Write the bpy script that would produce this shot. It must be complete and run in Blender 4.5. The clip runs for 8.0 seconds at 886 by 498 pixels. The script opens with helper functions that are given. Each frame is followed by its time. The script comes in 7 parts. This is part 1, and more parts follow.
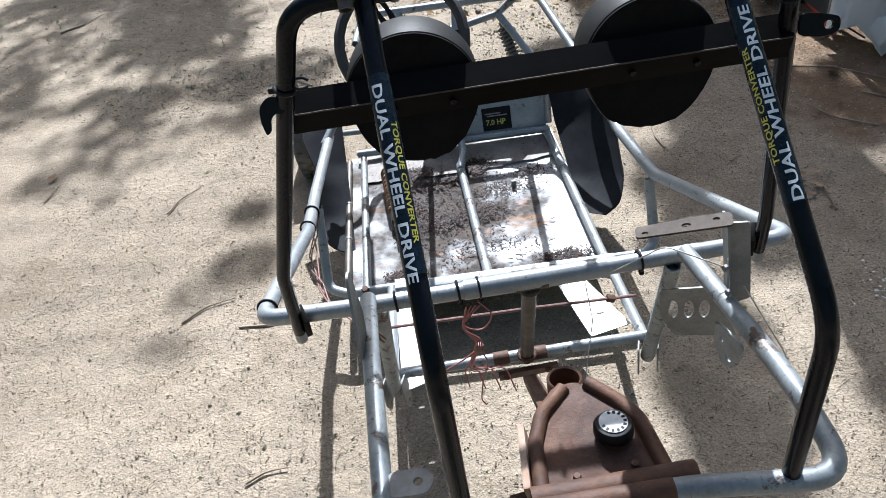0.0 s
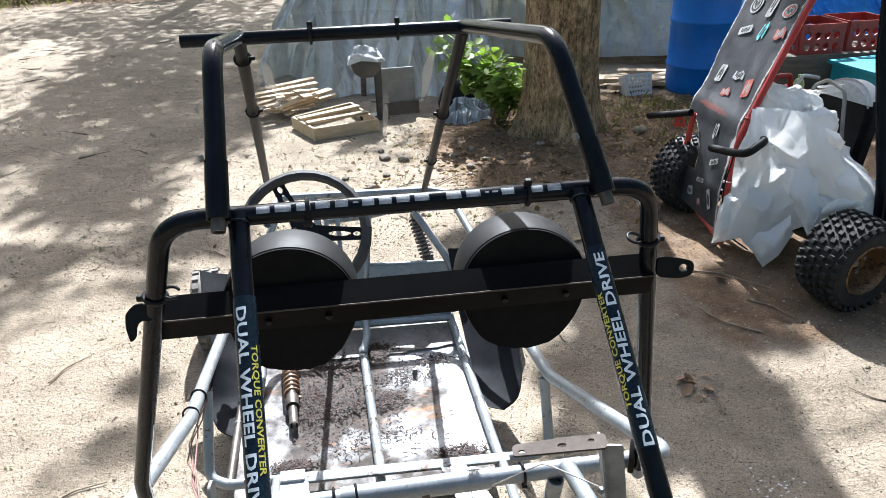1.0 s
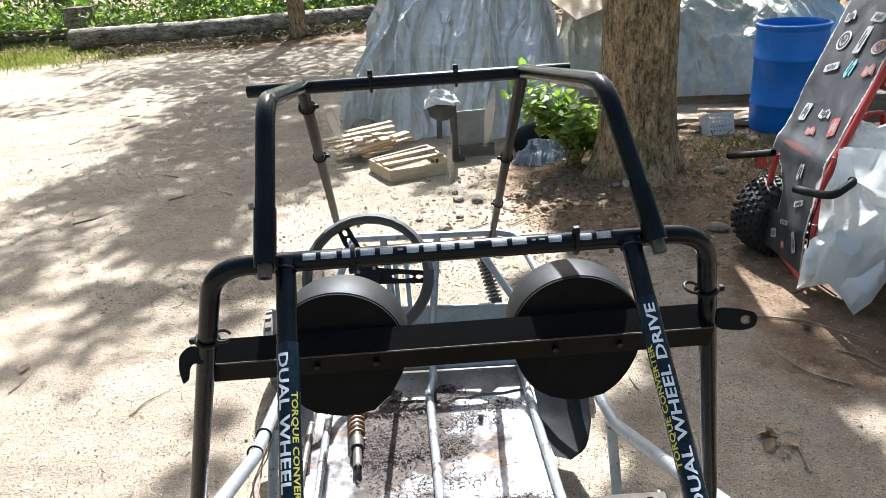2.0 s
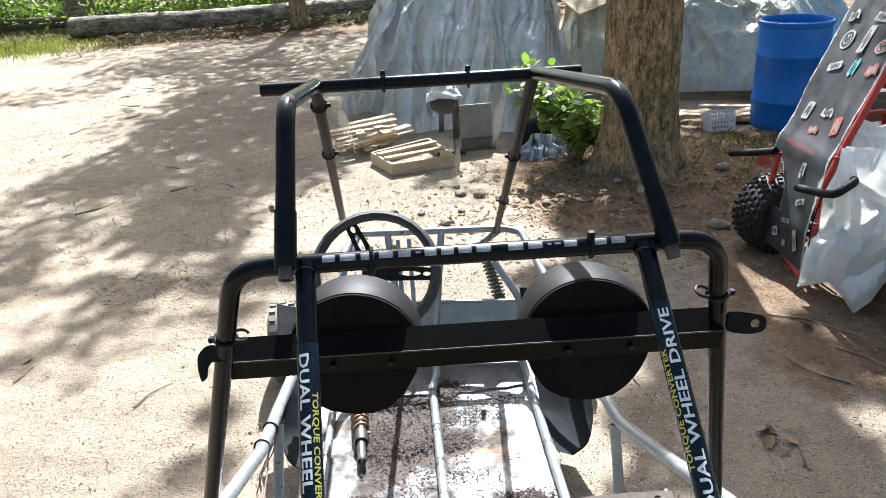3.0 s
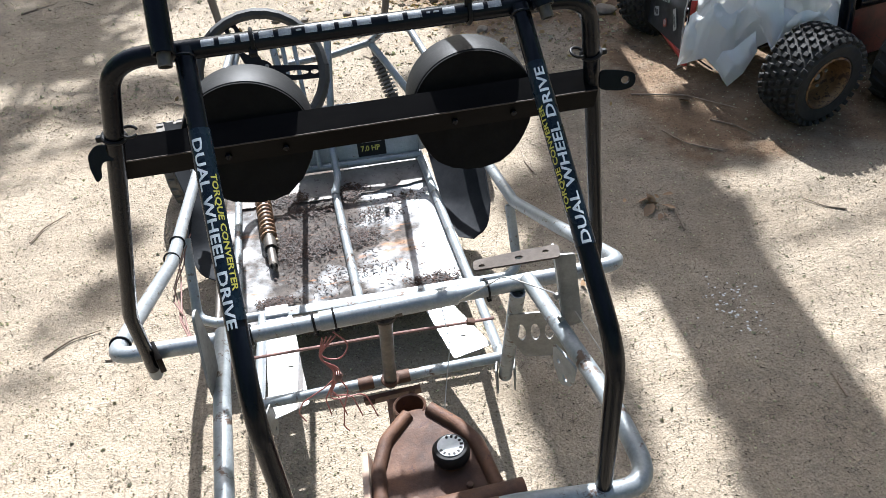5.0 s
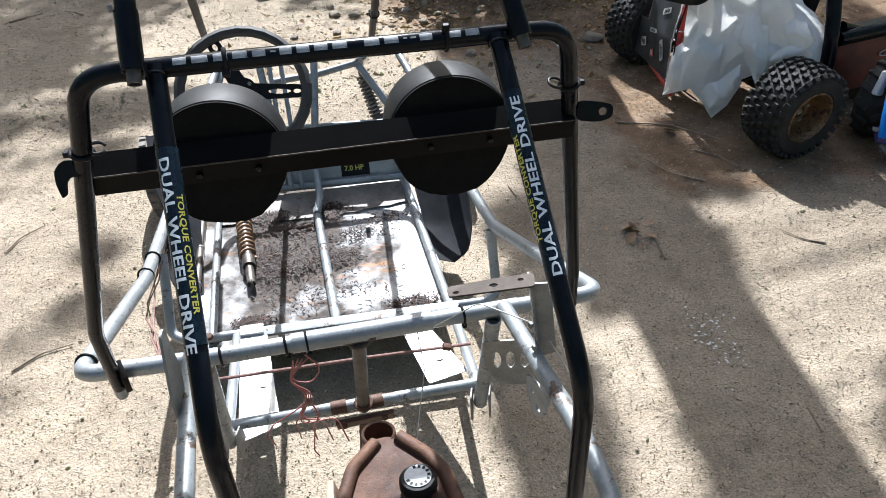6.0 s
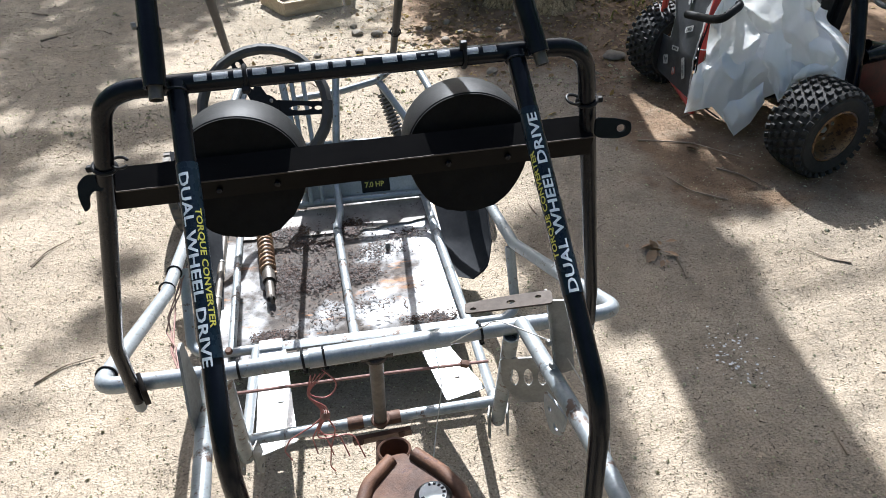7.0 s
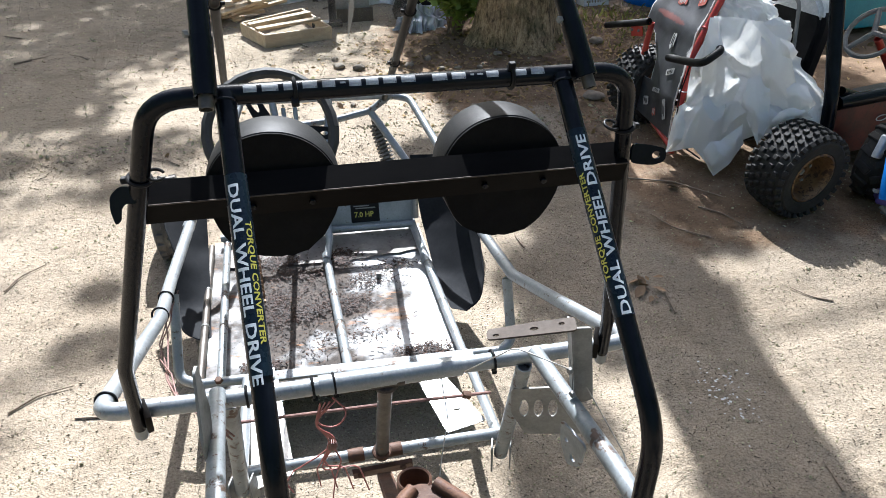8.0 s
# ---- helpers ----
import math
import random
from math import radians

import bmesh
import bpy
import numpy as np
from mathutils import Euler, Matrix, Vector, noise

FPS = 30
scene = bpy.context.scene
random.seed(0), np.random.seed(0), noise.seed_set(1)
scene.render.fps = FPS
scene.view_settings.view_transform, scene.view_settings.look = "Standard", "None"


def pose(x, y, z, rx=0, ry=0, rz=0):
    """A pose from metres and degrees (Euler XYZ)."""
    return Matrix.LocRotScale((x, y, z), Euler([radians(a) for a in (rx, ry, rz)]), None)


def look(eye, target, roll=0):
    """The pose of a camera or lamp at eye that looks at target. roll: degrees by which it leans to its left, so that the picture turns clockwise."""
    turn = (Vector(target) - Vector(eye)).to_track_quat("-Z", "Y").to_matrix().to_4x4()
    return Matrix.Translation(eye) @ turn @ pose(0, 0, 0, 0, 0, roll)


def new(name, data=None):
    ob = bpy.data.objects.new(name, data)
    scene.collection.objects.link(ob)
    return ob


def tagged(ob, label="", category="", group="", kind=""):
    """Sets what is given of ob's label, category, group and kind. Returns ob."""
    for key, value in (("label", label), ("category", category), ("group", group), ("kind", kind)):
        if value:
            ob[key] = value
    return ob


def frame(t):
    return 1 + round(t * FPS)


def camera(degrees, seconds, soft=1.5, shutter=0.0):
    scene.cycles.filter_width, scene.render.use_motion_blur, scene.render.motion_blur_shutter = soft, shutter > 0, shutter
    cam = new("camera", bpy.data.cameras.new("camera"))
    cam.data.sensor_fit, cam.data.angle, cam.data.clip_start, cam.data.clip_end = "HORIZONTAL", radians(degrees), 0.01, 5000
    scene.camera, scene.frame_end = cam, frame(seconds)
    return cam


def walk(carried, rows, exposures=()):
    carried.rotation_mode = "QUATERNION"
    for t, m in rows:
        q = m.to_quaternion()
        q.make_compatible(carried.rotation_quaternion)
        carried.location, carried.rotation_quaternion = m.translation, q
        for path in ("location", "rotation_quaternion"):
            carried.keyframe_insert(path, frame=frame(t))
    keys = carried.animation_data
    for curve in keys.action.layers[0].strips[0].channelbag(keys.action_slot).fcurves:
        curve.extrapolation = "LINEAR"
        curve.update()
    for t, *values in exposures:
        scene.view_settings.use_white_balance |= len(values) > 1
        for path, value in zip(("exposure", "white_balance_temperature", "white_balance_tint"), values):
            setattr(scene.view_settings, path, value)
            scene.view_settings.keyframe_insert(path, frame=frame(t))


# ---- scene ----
cam = camera(62.0, 8.0, soft=0.45)
PATH = [
    (0, (-0.112, 0.381, 1.696), (-0.175, 1.945, 0.451), -9.8),
    (0.5, (-0.078, 0.379, 1.724), (0.074, 2.073, 0.671), -4.7),
    (1, (-0.034, 0.412, 1.752), (0.164, 2.195, 0.867), -1.9),
    (1.5, (0.016, 0.437, 1.754), (0.118, 2.27, 0.961), -4.9),
    (1.7, (0.017, 0.431, 1.752), (0.05, 2.273, 0.974), -4.9),
    (2.8, (-0.016, 0.412, 1.775), (-0.049, 2.25, 0.989), -3.6),
    (3, (-0.013, 0.414, 1.776), (-0.016, 2.248, 0.979), -3.5),
    (3.5, (-0.02, 0.403, 1.776), (-0.007, 2.233, 0.969), -3.2),
    (4, (-0.008, 0.38, 1.785), (0.097, 2.118, 0.801), -3.9),
    (4.5, (-0.018, 0.343, 1.768), (0.195, 1.963, 0.615), -4.7),
    (4.7, (-0.014, 0.343, 1.755), (0.19, 1.896, 0.512), -5.3),
    (5.8, (0.008, 0.356, 1.748), (0.235, 1.929, 0.534), -2.2),
    (6, (0.016, 0.358, 1.75), (0.265, 1.938, 0.549), -2.3),
    (6.5, (0.031, 0.362, 1.747), (0.299, 1.957, 0.571), -2.2),
    (7, (0.022, 0.356, 1.748), (0.221, 1.972, 0.587), -3.0),
    (7.5, (-0.047, 0.35, 1.746), (0.109, 1.969, 0.581), -2.5),
    (8, (-0.088, 0.375, 1.722), (0.224, 2.03, 0.643), 0.1),
]
LIGHT = ((0.0, 1.33, 5660), (0.5, 1.49, 5710), (1.0, 1.89, 5810), (1.5, 2.12, 5910), (3.0, 2.03, 5960), (3.5, 2.01, 5960), (4.5, 1.87, 5910), (6.0, 1.65, 5860), (7.0, 1.68, 5860), (8.0, 1.75, 5860))
walk(cam, [(t, look(eye, target, roll)) for t, eye, target, roll in PATH], [(t, stops, kelvin, 10) for t, stops, kelvin in LIGHT])

# ---- world, sun, exposure ----
SUN_WAY = Vector((0.08, 1.0, 1.0)).normalized()      # towards the sun
world = bpy.data.worlds.new("sky")
scene.world = world
world.use_nodes = True
wn = world.node_tree
sky = wn.nodes.new("ShaderNodeTexSky")
sky.sky_type, sky.sun_disc = "NISHITA", False
sky.sun_elevation = math.asin(SUN_WAY.z)
sky.sun_rotation = math.atan2(SUN_WAY.x, SUN_WAY.y)
wn.links.new(sky.outputs[0], wn.nodes["Background"].inputs[0])
wn.nodes["Background"].inputs[1].default_value = 0.071
sky.dust_density, sky.ozone_density = 5.0, 0.35
sun_data = bpy.data.lights.new("sun", "SUN")
sun_data.energy, sun_data.angle, sun_data.color = 5.0, radians(0.5), (1.0, 0.985, 0.95)
sun = new("sun", sun_data)
sun.matrix_basis = look(SUN_WAY * 30, (0, 0, 0))

# ---- materials ----


def material(name):
    m = bpy.data.materials.new(name)
    m.use_nodes = True
    return m, m.node_tree, m.node_tree.nodes["Principled BSDF"]


def node(nt, kind, **inputs):
    n = nt.nodes.new(kind)
    for k, v in inputs.items():
        n.inputs[k.replace("_", " ")].default_value = v
    return n


def ramp(nt, src, stops):
    r = nt.nodes.new("ShaderNodeValToRGB")
    el = r.color_ramp.elements
    while len(el) < len(stops):
        el.new(0.5)
    for e, (p, c) in zip(el, stops):
        e.position, e.color = p, (*c, 1) if len(c) == 3 else c
    nt.links.new(src, r.inputs[0])
    return r.outputs[0]


def mix(nt, fac, a, b, blend="MIX"):
    m = nt.nodes.new("ShaderNodeMix")
    m.data_type, m.blend_type = "RGBA", blend
    for s, v in ((m.inputs[0], fac), (m.inputs[6], a), (m.inputs[7], b)):
        if isinstance(v, (int, float)):
            s.default_value = v
        elif isinstance(v, tuple):
            s.default_value = (*v, 1)
        else:
            nt.links.new(v, s)
    return m.outputs[2]


def noise_of(nt, scale, detail=5.0, rough=0.6, coords=None, stretch=None):
    co = coords
    if co is None:
        co = nt.nodes.new("ShaderNodeTexCoord").outputs["Object"]
    if stretch:
        mp = nt.nodes.new("ShaderNodeMapping")
        mp.inputs["Scale"].default_value = stretch
        nt.links.new(co, mp.inputs[0])
        co = mp.outputs[0]
    n = node(nt, "ShaderNodeTexNoise", Scale=scale, Detail=detail, Roughness=rough)
    nt.links.new(co, n.inputs["Vector"])
    return n.outputs["Fac"]


def bump(nt, bsdf, src, strength=0.3, distance=0.01):
    b = node(nt, "ShaderNodeBump", Strength=strength, Distance=distance)
    nt.links.new(src, b.inputs["Height"])
    nt.links.new(b.outputs[0], bsdf.inputs["Normal"])


def surface(name, c1, c2, scale=8.0, rough=(0.5, 0.7), metal=0.0, bump_by=0.2, bump_scale=60.0,
            spots=None, spot_scale=90.0, spot_at=0.62, stretch=None, dist=0.002, vary=0.0, coat=0.0, spec=0.5):
    """Two colours mixed by large noise, fine grain in the relief, spots of wear in a third colour."""
    m, nt, b = material(name)
    col = ramp(nt, noise_of(nt, scale, 6, 0.65, stretch=stretch), [(0.35, c1), (0.65, c2)])
    fine = noise_of(nt, bump_scale, 6, 0.7, stretch=stretch)
    col = mix(nt, 0.35, col, ramp(nt, fine, [(0.3, (0.55, 0.55, 0.55)), (0.7, (1.35, 1.35, 1.35))]), "MULTIPLY")
    if spots:
        fac = ramp(nt, noise_of(nt, spot_scale, 8, 0.75), [(spot_at, (0, 0, 0)), (spot_at + 0.04, (1, 1, 1))])
        col = mix(nt, fac, col, spots)
    if vary:
        oi = nt.nodes.new("ShaderNodeObjectInfo")
        hs = node(nt, "ShaderNodeHueSaturation")
        mr = node(nt, "ShaderNodeMapRange")
        mr.inputs["To Min"].default_value, mr.inputs["To Max"].default_value = 1 - vary, 1 + vary
        nt.links.new(oi.outputs["Random"], mr.inputs[0])
        nt.links.new(mr.outputs[0], hs.inputs["Value"])
        nt.links.new(col, hs.inputs["Color"])
        col = hs.outputs[0]
    nt.links.new(col, b.inputs["Base Color"])
    rr = node(nt, "ShaderNodeMapRange")
    rr.inputs["To Min"].default_value, rr.inputs["To Max"].default_value = rough
    nt.links.new(noise_of(nt, scale * 3, 4, 0.6), rr.inputs[0])
    nt.links.new(rr.outputs[0], b.inputs["Roughness"])
    b.inputs["Metallic"].default_value = metal
    b.inputs["Coat Weight"].default_value = coat
    b.inputs["Specular IOR Level"].default_value = spec
    if bump_by:
        bump(nt, b, fine, bump_by, dist)
    return m


M_BLACK = surface("black_enamel", (0.0026, 0.0034, 0.0052), (0.0055, 0.0070, 0.0098), 14, (0.15, 0.26), 0.0, 0.06, 200,
                  (0.04, 0.037, 0.033), 160, 0.70, spec=0.13)
M_NAVY = surface("navy_decal", (0.004, 0.009, 0.016), (0.008, 0.017, 0.027), 20, (0.2, 0.35), 0.0, 0.05, 240, (0.03, 0.04, 0.05), 220, 0.73, spec=0.16)
M_BROWNBLACK = surface("dusty_black_tube", (0.0024, 0.0019, 0.0015), (0.0060, 0.0046, 0.0036), 10, (0.30, 0.42), 0.0, 0.06, 160, (0.035, 0.026, 0.02), 120, 0.70, spec=0.05)
M_ANGLE = surface("dusty_black_steel", (0.0014, 0.0013, 0.0012), (0.0036, 0.0032, 0.0030), 9, (0.34, 0.50), 0.0, 0.06, 150, (0.025, 0.022, 0.019), 140, 0.68, stretch=(1, 4, 4), spec=0.06)
M_SILVER = surface("silver_paint", (0.19, 0.205, 0.215), (0.29, 0.305, 0.312), 9, (0.3, 0.5), 0.35, 0.12, 180, (0.10, 0.075, 0.055), 38, 0.60)
M_SILVERW = surface("worn_silver_paint", (0.15, 0.165, 0.172), (0.26, 0.278, 0.285), 12, (0.35, 0.6), 0.3, 0.2, 150, (0.08, 0.05, 0.035), 26, 0.56)
M_WHITEMETAL = surface("bare_alloy_plate", (0.40, 0.405, 0.41), (0.50, 0.50, 0.50), 8, (0.3, 0.5), 0.3, 0.08, 160, (0.25, 0.20, 0.16), 60, 0.70)
M_STEEL = surface("grey_bracket_steel", (0.15, 0.148, 0.14), (0.24, 0.237, 0.225), 14, (0.45, 0.65), 0.2, 0.1, 140, (0.13, 0.08, 0.05), 50, 0.66, spec=0.2)
M_STRAP = surface("dull_strap_steel", (0.045, 0.036, 0.030), (0.08, 0.066, 0.056), 14, (0.5, 0.7), 0.1, 0.1, 140, (0.20, 0.12, 0.07), 60, 0.68, spec=0.06)
M_RUST = surface("rusted_steel", (0.036, 0.0145, 0.007), (0.098, 0.041, 0.0175), 13, (0.55, 0.85), 0.15, 0.4, 120, (0.045, 0.017, 0.012), 50, 0.58, dist=0.003)
M_RUSTPALE = surface("pale_rusted_flange", (0.42, 0.33, 0.25), (0.26, 0.13, 0.08), 30, (0.6, 0.85), 0.1, 0.3, 120)
M_BURNT = surface("burnt_weld", (0.022, 0.018, 0.015), (0.07, 0.055, 0.045), 40, (0.5, 0.8), 0.3, 0.4, 160)
M_DARKTUBE = surface("bare_dark_steel", (0.04, 0.034, 0.028), (0.11, 0.095, 0.08), 16, (0.35, 0.6), 0.4, 0.2, 140, (0.12, 0.06, 0.03), 50, 0.6)
M_VINYL = surface("black_vinyl", (0.0065, 0.0066, 0.0070), (0.0135, 0.0134, 0.0135), 12, (0.48, 0.64), 0.0, 0.15, 260, (0.035, 0.033, 0.031), 150, 0.66, spec=0.14)
M_VINYLBACK = surface("matt_black_backing", (0.004, 0.004, 0.0043), (0.008, 0.0078, 0.0078), 12, (0.8, 0.95), 0.0, 0.3, 160, spec=0.1)
M_RUBBER = surface("dusty_tyre_rubber", (0.012, 0.0115, 0.011), (0.028, 0.026, 0.023), 12, (0.6, 0.85), 0.0, 0.3, 120, (0.09, 0.08, 0.065), 40, 0.63, spec=0.3)
M_GREYRUBBER = surface("grey_dusty_rubber", (0.10, 0.09, 0.08), (0.20, 0.18, 0.155), 12, (0.8, 0.95), 0.0, 0.4, 120)
M_WHEELGRIP = surface("grey_black_foam_grip", (0.016, 0.016, 0.016), (0.034, 0.033, 0.032), 14, (0.6, 0.8), 0.0, 0.3, 200)
M_FENDER = surface("black_plastic_fender", (0.008, 0.009, 0.011), (0.018, 0.019, 0.021), 8, (0.65, 0.85), 0.0, 0.1, 120, (0.05, 0.043, 0.036), 30, 0.74, spec=0.08)
M_WHITEINK = surface("white_ink", (0.52, 0.55, 0.57), (0.66, 0.68, 0.69), 60, (0.4, 0.5), 0, 0, 60, (0.05, 0.06, 0.08), 190, 0.68)
M_PRINT = surface("worn_white_print", (0.20, 0.21, 0.22), (0.36, 0.37, 0.38), 120, (0.4, 0.5), 0, 0, 60, (0.02, 0.022, 0.026), 170, 0.60)
M_YELLOWINK = surface("yellow_ink", (0.36, 0.33, 0.04), (0.46, 0.42, 0.07), 60, (0.4, 0.5), 0, 0, 60, (0.05, 0.06, 0.06), 190, 0.70)
M_PLASTICBLK = surface("black_plastic", (0.006, 0.006, 0.007), (0.012, 0.012, 0.012), 30, (0.4, 0.6), 0, 0.05, 200, spec=0.12)
M_CAPWHITE = surface("white_cap_print", (0.50, 0.51, 0.51), (0.60, 0.60, 0.59), 40, (0.4, 0.6), 0, 0, 60)
M_WIRE_RED = surface("faded_red_wire", (0.21, 0.052, 0.046), (0.32, 0.12, 0.10), 40, (0.5, 0.6), 0, 0)
M_WIRE_BROWN = surface("brown_wire", (0.10, 0.045, 0.035), (0.2, 0.10, 0.08), 40, (0.5, 0.6), 0, 0)
M_WIRE_STEEL = surface("cable_steel", (0.35, 0.33, 0.30), (0.5, 0.48, 0.45), 40, (0.4, 0.5), 0.6, 0)
M_SPRINGRUST = surface("rusty_spring", (0.16, 0.085, 0.045), (0.30, 0.19, 0.11), 30, (0.5, 0.8), 0.3, 0.2, 140)
M_SPRING = surface("grey_spring", (0.10, 0.095, 0.09), (0.20, 0.19, 0.18), 30, (0.4, 0.7), 0.5, 0.2, 140)
M_RED = surface("red_enamel", (0.30, 0.018, 0.012), (0.42, 0.035, 0.022), 12, (0.3, 0.5), 0, 0.1, 140, (0.06, 0.03, 0.02), 60, 0.66)
M_STICKW = surface("white_sticker", (0.30, 0.30, 0.29), (0.46, 0.46, 0.45), 40, (0.4, 0.5), 0, 0, 60, (0.09, 0.09, 0.09), 90, 0.56)
M_STICKR = surface("red_sticker", (0.30, 0.060, 0.045), (0.40, 0.11, 0.075), 40, (0.4, 0.5), 0, 0, 60, (0.30, 0.27, 0.25), 90, 0.60)
M_STICKC = surface("teal_sticker", (0.10, 0.45, 0.45), (0.2, 0.55, 0.55), 40, (0.4, 0.5), 0, 0, 60)
M_BLUEBARREL = surface("blue_barrel_plastic", (0.003, 0.13, 0.52), (0.005, 0.17, 0.62), 5, (0.35, 0.5), 0, 0.06, 60, (0.03, 0.12, 0.28), 20, 0.66)
M_BLUETOY = surface("bright_blue_plastic", (0.01, 0.16, 0.60), (0.02, 0.22, 0.70), 12, (0.3, 0.5), 0, 0.05, 100)
M_PURPLE = surface("purple_plastic", (0.05, 0.03, 0.16), (0.09, 0.06, 0.24), 12, (0.3, 0.5), 0, 0.05, 100)
M_TEALTUB = surface("teal_tub_plastic", (0.02, 0.24, 0.30), (0.03, 0.30, 0.36), 8, (0.35, 0.5), 0, 0.05, 80)
M_CRATERED = surface("red_crate_plastic", (0.22, 0.018, 0.012), (0.36, 0.03, 0.02), 8, (0.4, 0.6), 0, 0.05, 80, (0.03, 0.015, 0.012), 7, 0.55)
M_GOLDRIM = surface("brass_coloured_rim", (0.11, 0.058, 0.026), (0.23, 0.135, 0.058), 14, (0.4, 0.65), 0.4, 0.2, 120, (0.05, 0.028, 0.018), 30, 0.52)
M_PALEWOOD = surface("fresh_pallet_wood", (0.36, 0.26, 0.155), (0.50, 0.38, 0.24), 4, (0.6, 0.8), 0, 0.2, 60, (0.30, 0.19, 0.10), 30, 0.70, stretch=(1, 9, 9), vary=0.15)
M_GREYWOOD = surface("weathered_wood", (0.10, 0.08, 0.06), (0.20, 0.165, 0.125), 4, (0.7, 0.9), 0, 0.3, 60, stretch=(1, 9, 9), vary=0.15)
M_STONE = surface("stone", (0.12, 0.098, 0.074), (0.25, 0.205, 0.155), 9, (0.75, 0.95), 0, 0.5, 50, (0.15, 0.12, 0.10), 30, 0.6, dist=0.006, vary=0.25)
M_LEAFDRY = surface("dry_leaf", (0.19, 0.11, 0.055), (0.33, 0.21, 0.11), 12, (0.6, 0.85), 0, 0.2, 60, vary=0.3)
M_TWIG = surface("grey_twig", (0.16, 0.12, 0.085), (0.27, 0.21, 0.155), 30, (0.8, 0.95), 0, 0.4, 90, vary=0.25)
M_BED = surface("grey_box", (0.16, 0.16, 0.155), (0.26, 0.26, 0.25), 9, (0.6, 0.8), 0, 0.2, 60)
# red down to near black: the tub's shade is put into the colour, plus grime
M_TUBRED = surface("grimy_shaded_red_panel", (0.014, 0.007, 0.006), (0.16, 0.018, 0.011), 5, (0.35, 0.6), 0, 0.1, 90, (0.02, 0.014, 0.012), 30, 0.58)
M_BOTTLE = surface("pale_green_plastic", (0.30, 0.42, 0.12), (0.40, 0.50, 0.18), 20, (0.4, 0.6), 0, 0)
M_DARKSOIL = surface("shadowed_soil", (0.035, 0.028, 0.02), (0.07, 0.055, 0.04), 8, (0.9, 1), 0, 0.4, 40)


def panel_material():
    """Scuffed black sheet, its edges chipped pale and a reddish worn band where it is folded."""
    m, nt, b = material("scuffed_black_panel")
    col = ramp(nt, noise_of(nt, 7, 6, 0.65), [(0.35, (0.016, 0.017, 0.020)), (0.65, (0.036, 0.037, 0.042))])
    specks = ramp(nt, noise_of(nt, 60, 8, 0.75), [(0.68, (0, 0, 0)), (0.71, (1, 1, 1))])
    col = mix(nt, specks, col, (0.22, 0.22, 0.21))
    for attr, gain, at, tint in (("edge_wear", 1.0, 0.92, (0.42, 0.42, 0.41)), ("fold_wear", 0.7, 0.85, (0.13, 0.045, 0.04))):
        att = node(nt, "ShaderNodeAttribute")
        att.attribute_name = attr
        e = nt.nodes.new("ShaderNodeMath")
        e.operation = "MULTIPLY_ADD"
        nt.links.new(noise_of(nt, 30, 8, 0.8), e.inputs[0])
        e.inputs[1].default_value = gain
        nt.links.new(att.outputs["Fac"], e.inputs[2])
        col = mix(nt, ramp(nt, e.outputs[0], [(at, (0, 0, 0)), (at + 0.12, (1, 1, 1))]), col, tint)
    nt.links.new(col, b.inputs["Base Color"])
    nt.links.new(ramp(nt, noise_of(nt, 12, 5, 0.6), [(0.3, (0.35, 0.35, 0.35)), (0.7, (0.6, 0.6, 0.6))]), b.inputs["Roughness"])
    bump(nt, b, noise_of(nt, 14, 5, 0.6), 0.15, 0.01)
    return m


M_PANEL = panel_material()


def tarp_material(name, c1, c2, rough, metal=0.1, depth=0.02):
    """Crinkled sheet plastic: sharp creases between slack facets at two sizes."""
    m = surface(name, c1, c2, 2.5, rough, metal, 0.0, 16, None, spec=0.6)
    nt = m.node_tree
    b = nt.nodes["Principled BSDF"]
    height = None
    for scale, weight, way in ((2.4, 0.9, (1, 1, 0.22)), (5.5, 0.42, (1, 1, 0.3)), (4.5, 0.22, None), (14.0, 0.09, (1, 1, 0.6))):
        off = nt.nodes.new("ShaderNodeMath")
        off.operation = "SUBTRACT"
        off.inputs[1].default_value = 0.5
        nt.links.new(noise_of(nt, scale, 2, 0.45, stretch=way), off.inputs[0])
        fold = nt.nodes.new("ShaderNodeMath")
        fold.operation = "ABSOLUTE"
        nt.links.new(off.outputs[0], fold.inputs[0])
        add = nt.nodes.new("ShaderNodeMath")
        add.operation = "MULTIPLY_ADD"
        nt.links.new(fold.outputs[0], add.inputs[0])
        add.inputs[1].default_value = -weight
        if height is not None:
            nt.links.new(height, add.inputs[2])
        height = add.outputs[0]
    bump(nt, b, height, 0.8, depth * 9)
    tr = node(nt, "ShaderNodeBsdfTranslucent")
    tr.inputs[0].default_value = (*c2, 1)
    mx = nt.nodes.new("ShaderNodeMixShader")
    mx.inputs[0].default_value = 0.16
    nt.links.new(b.outputs[0], mx.inputs[1])
    nt.links.new(tr.outputs[0], mx.inputs[2])
    nt.links.new(mx.outputs[0], nt.nodes["Material Output"].inputs[0])
    return m


M_TARP = tarp_material("silver_tarp", (0.54, 0.55, 0.53), (0.68, 0.685, 0.66), (0.15, 0.27), 0.42, 0.036)
M_TARP2 = tarp_material("olive_grey_tarp", (0.36, 0.355, 0.285), (0.50, 0.495, 0.41), (0.28, 0.42), 0.1, 0.034)
M_FOIL = tarp_material("foil_sheet", (0.30, 0.33, 0.40), (0.50, 0.52, 0.58), (0.12, 0.3))


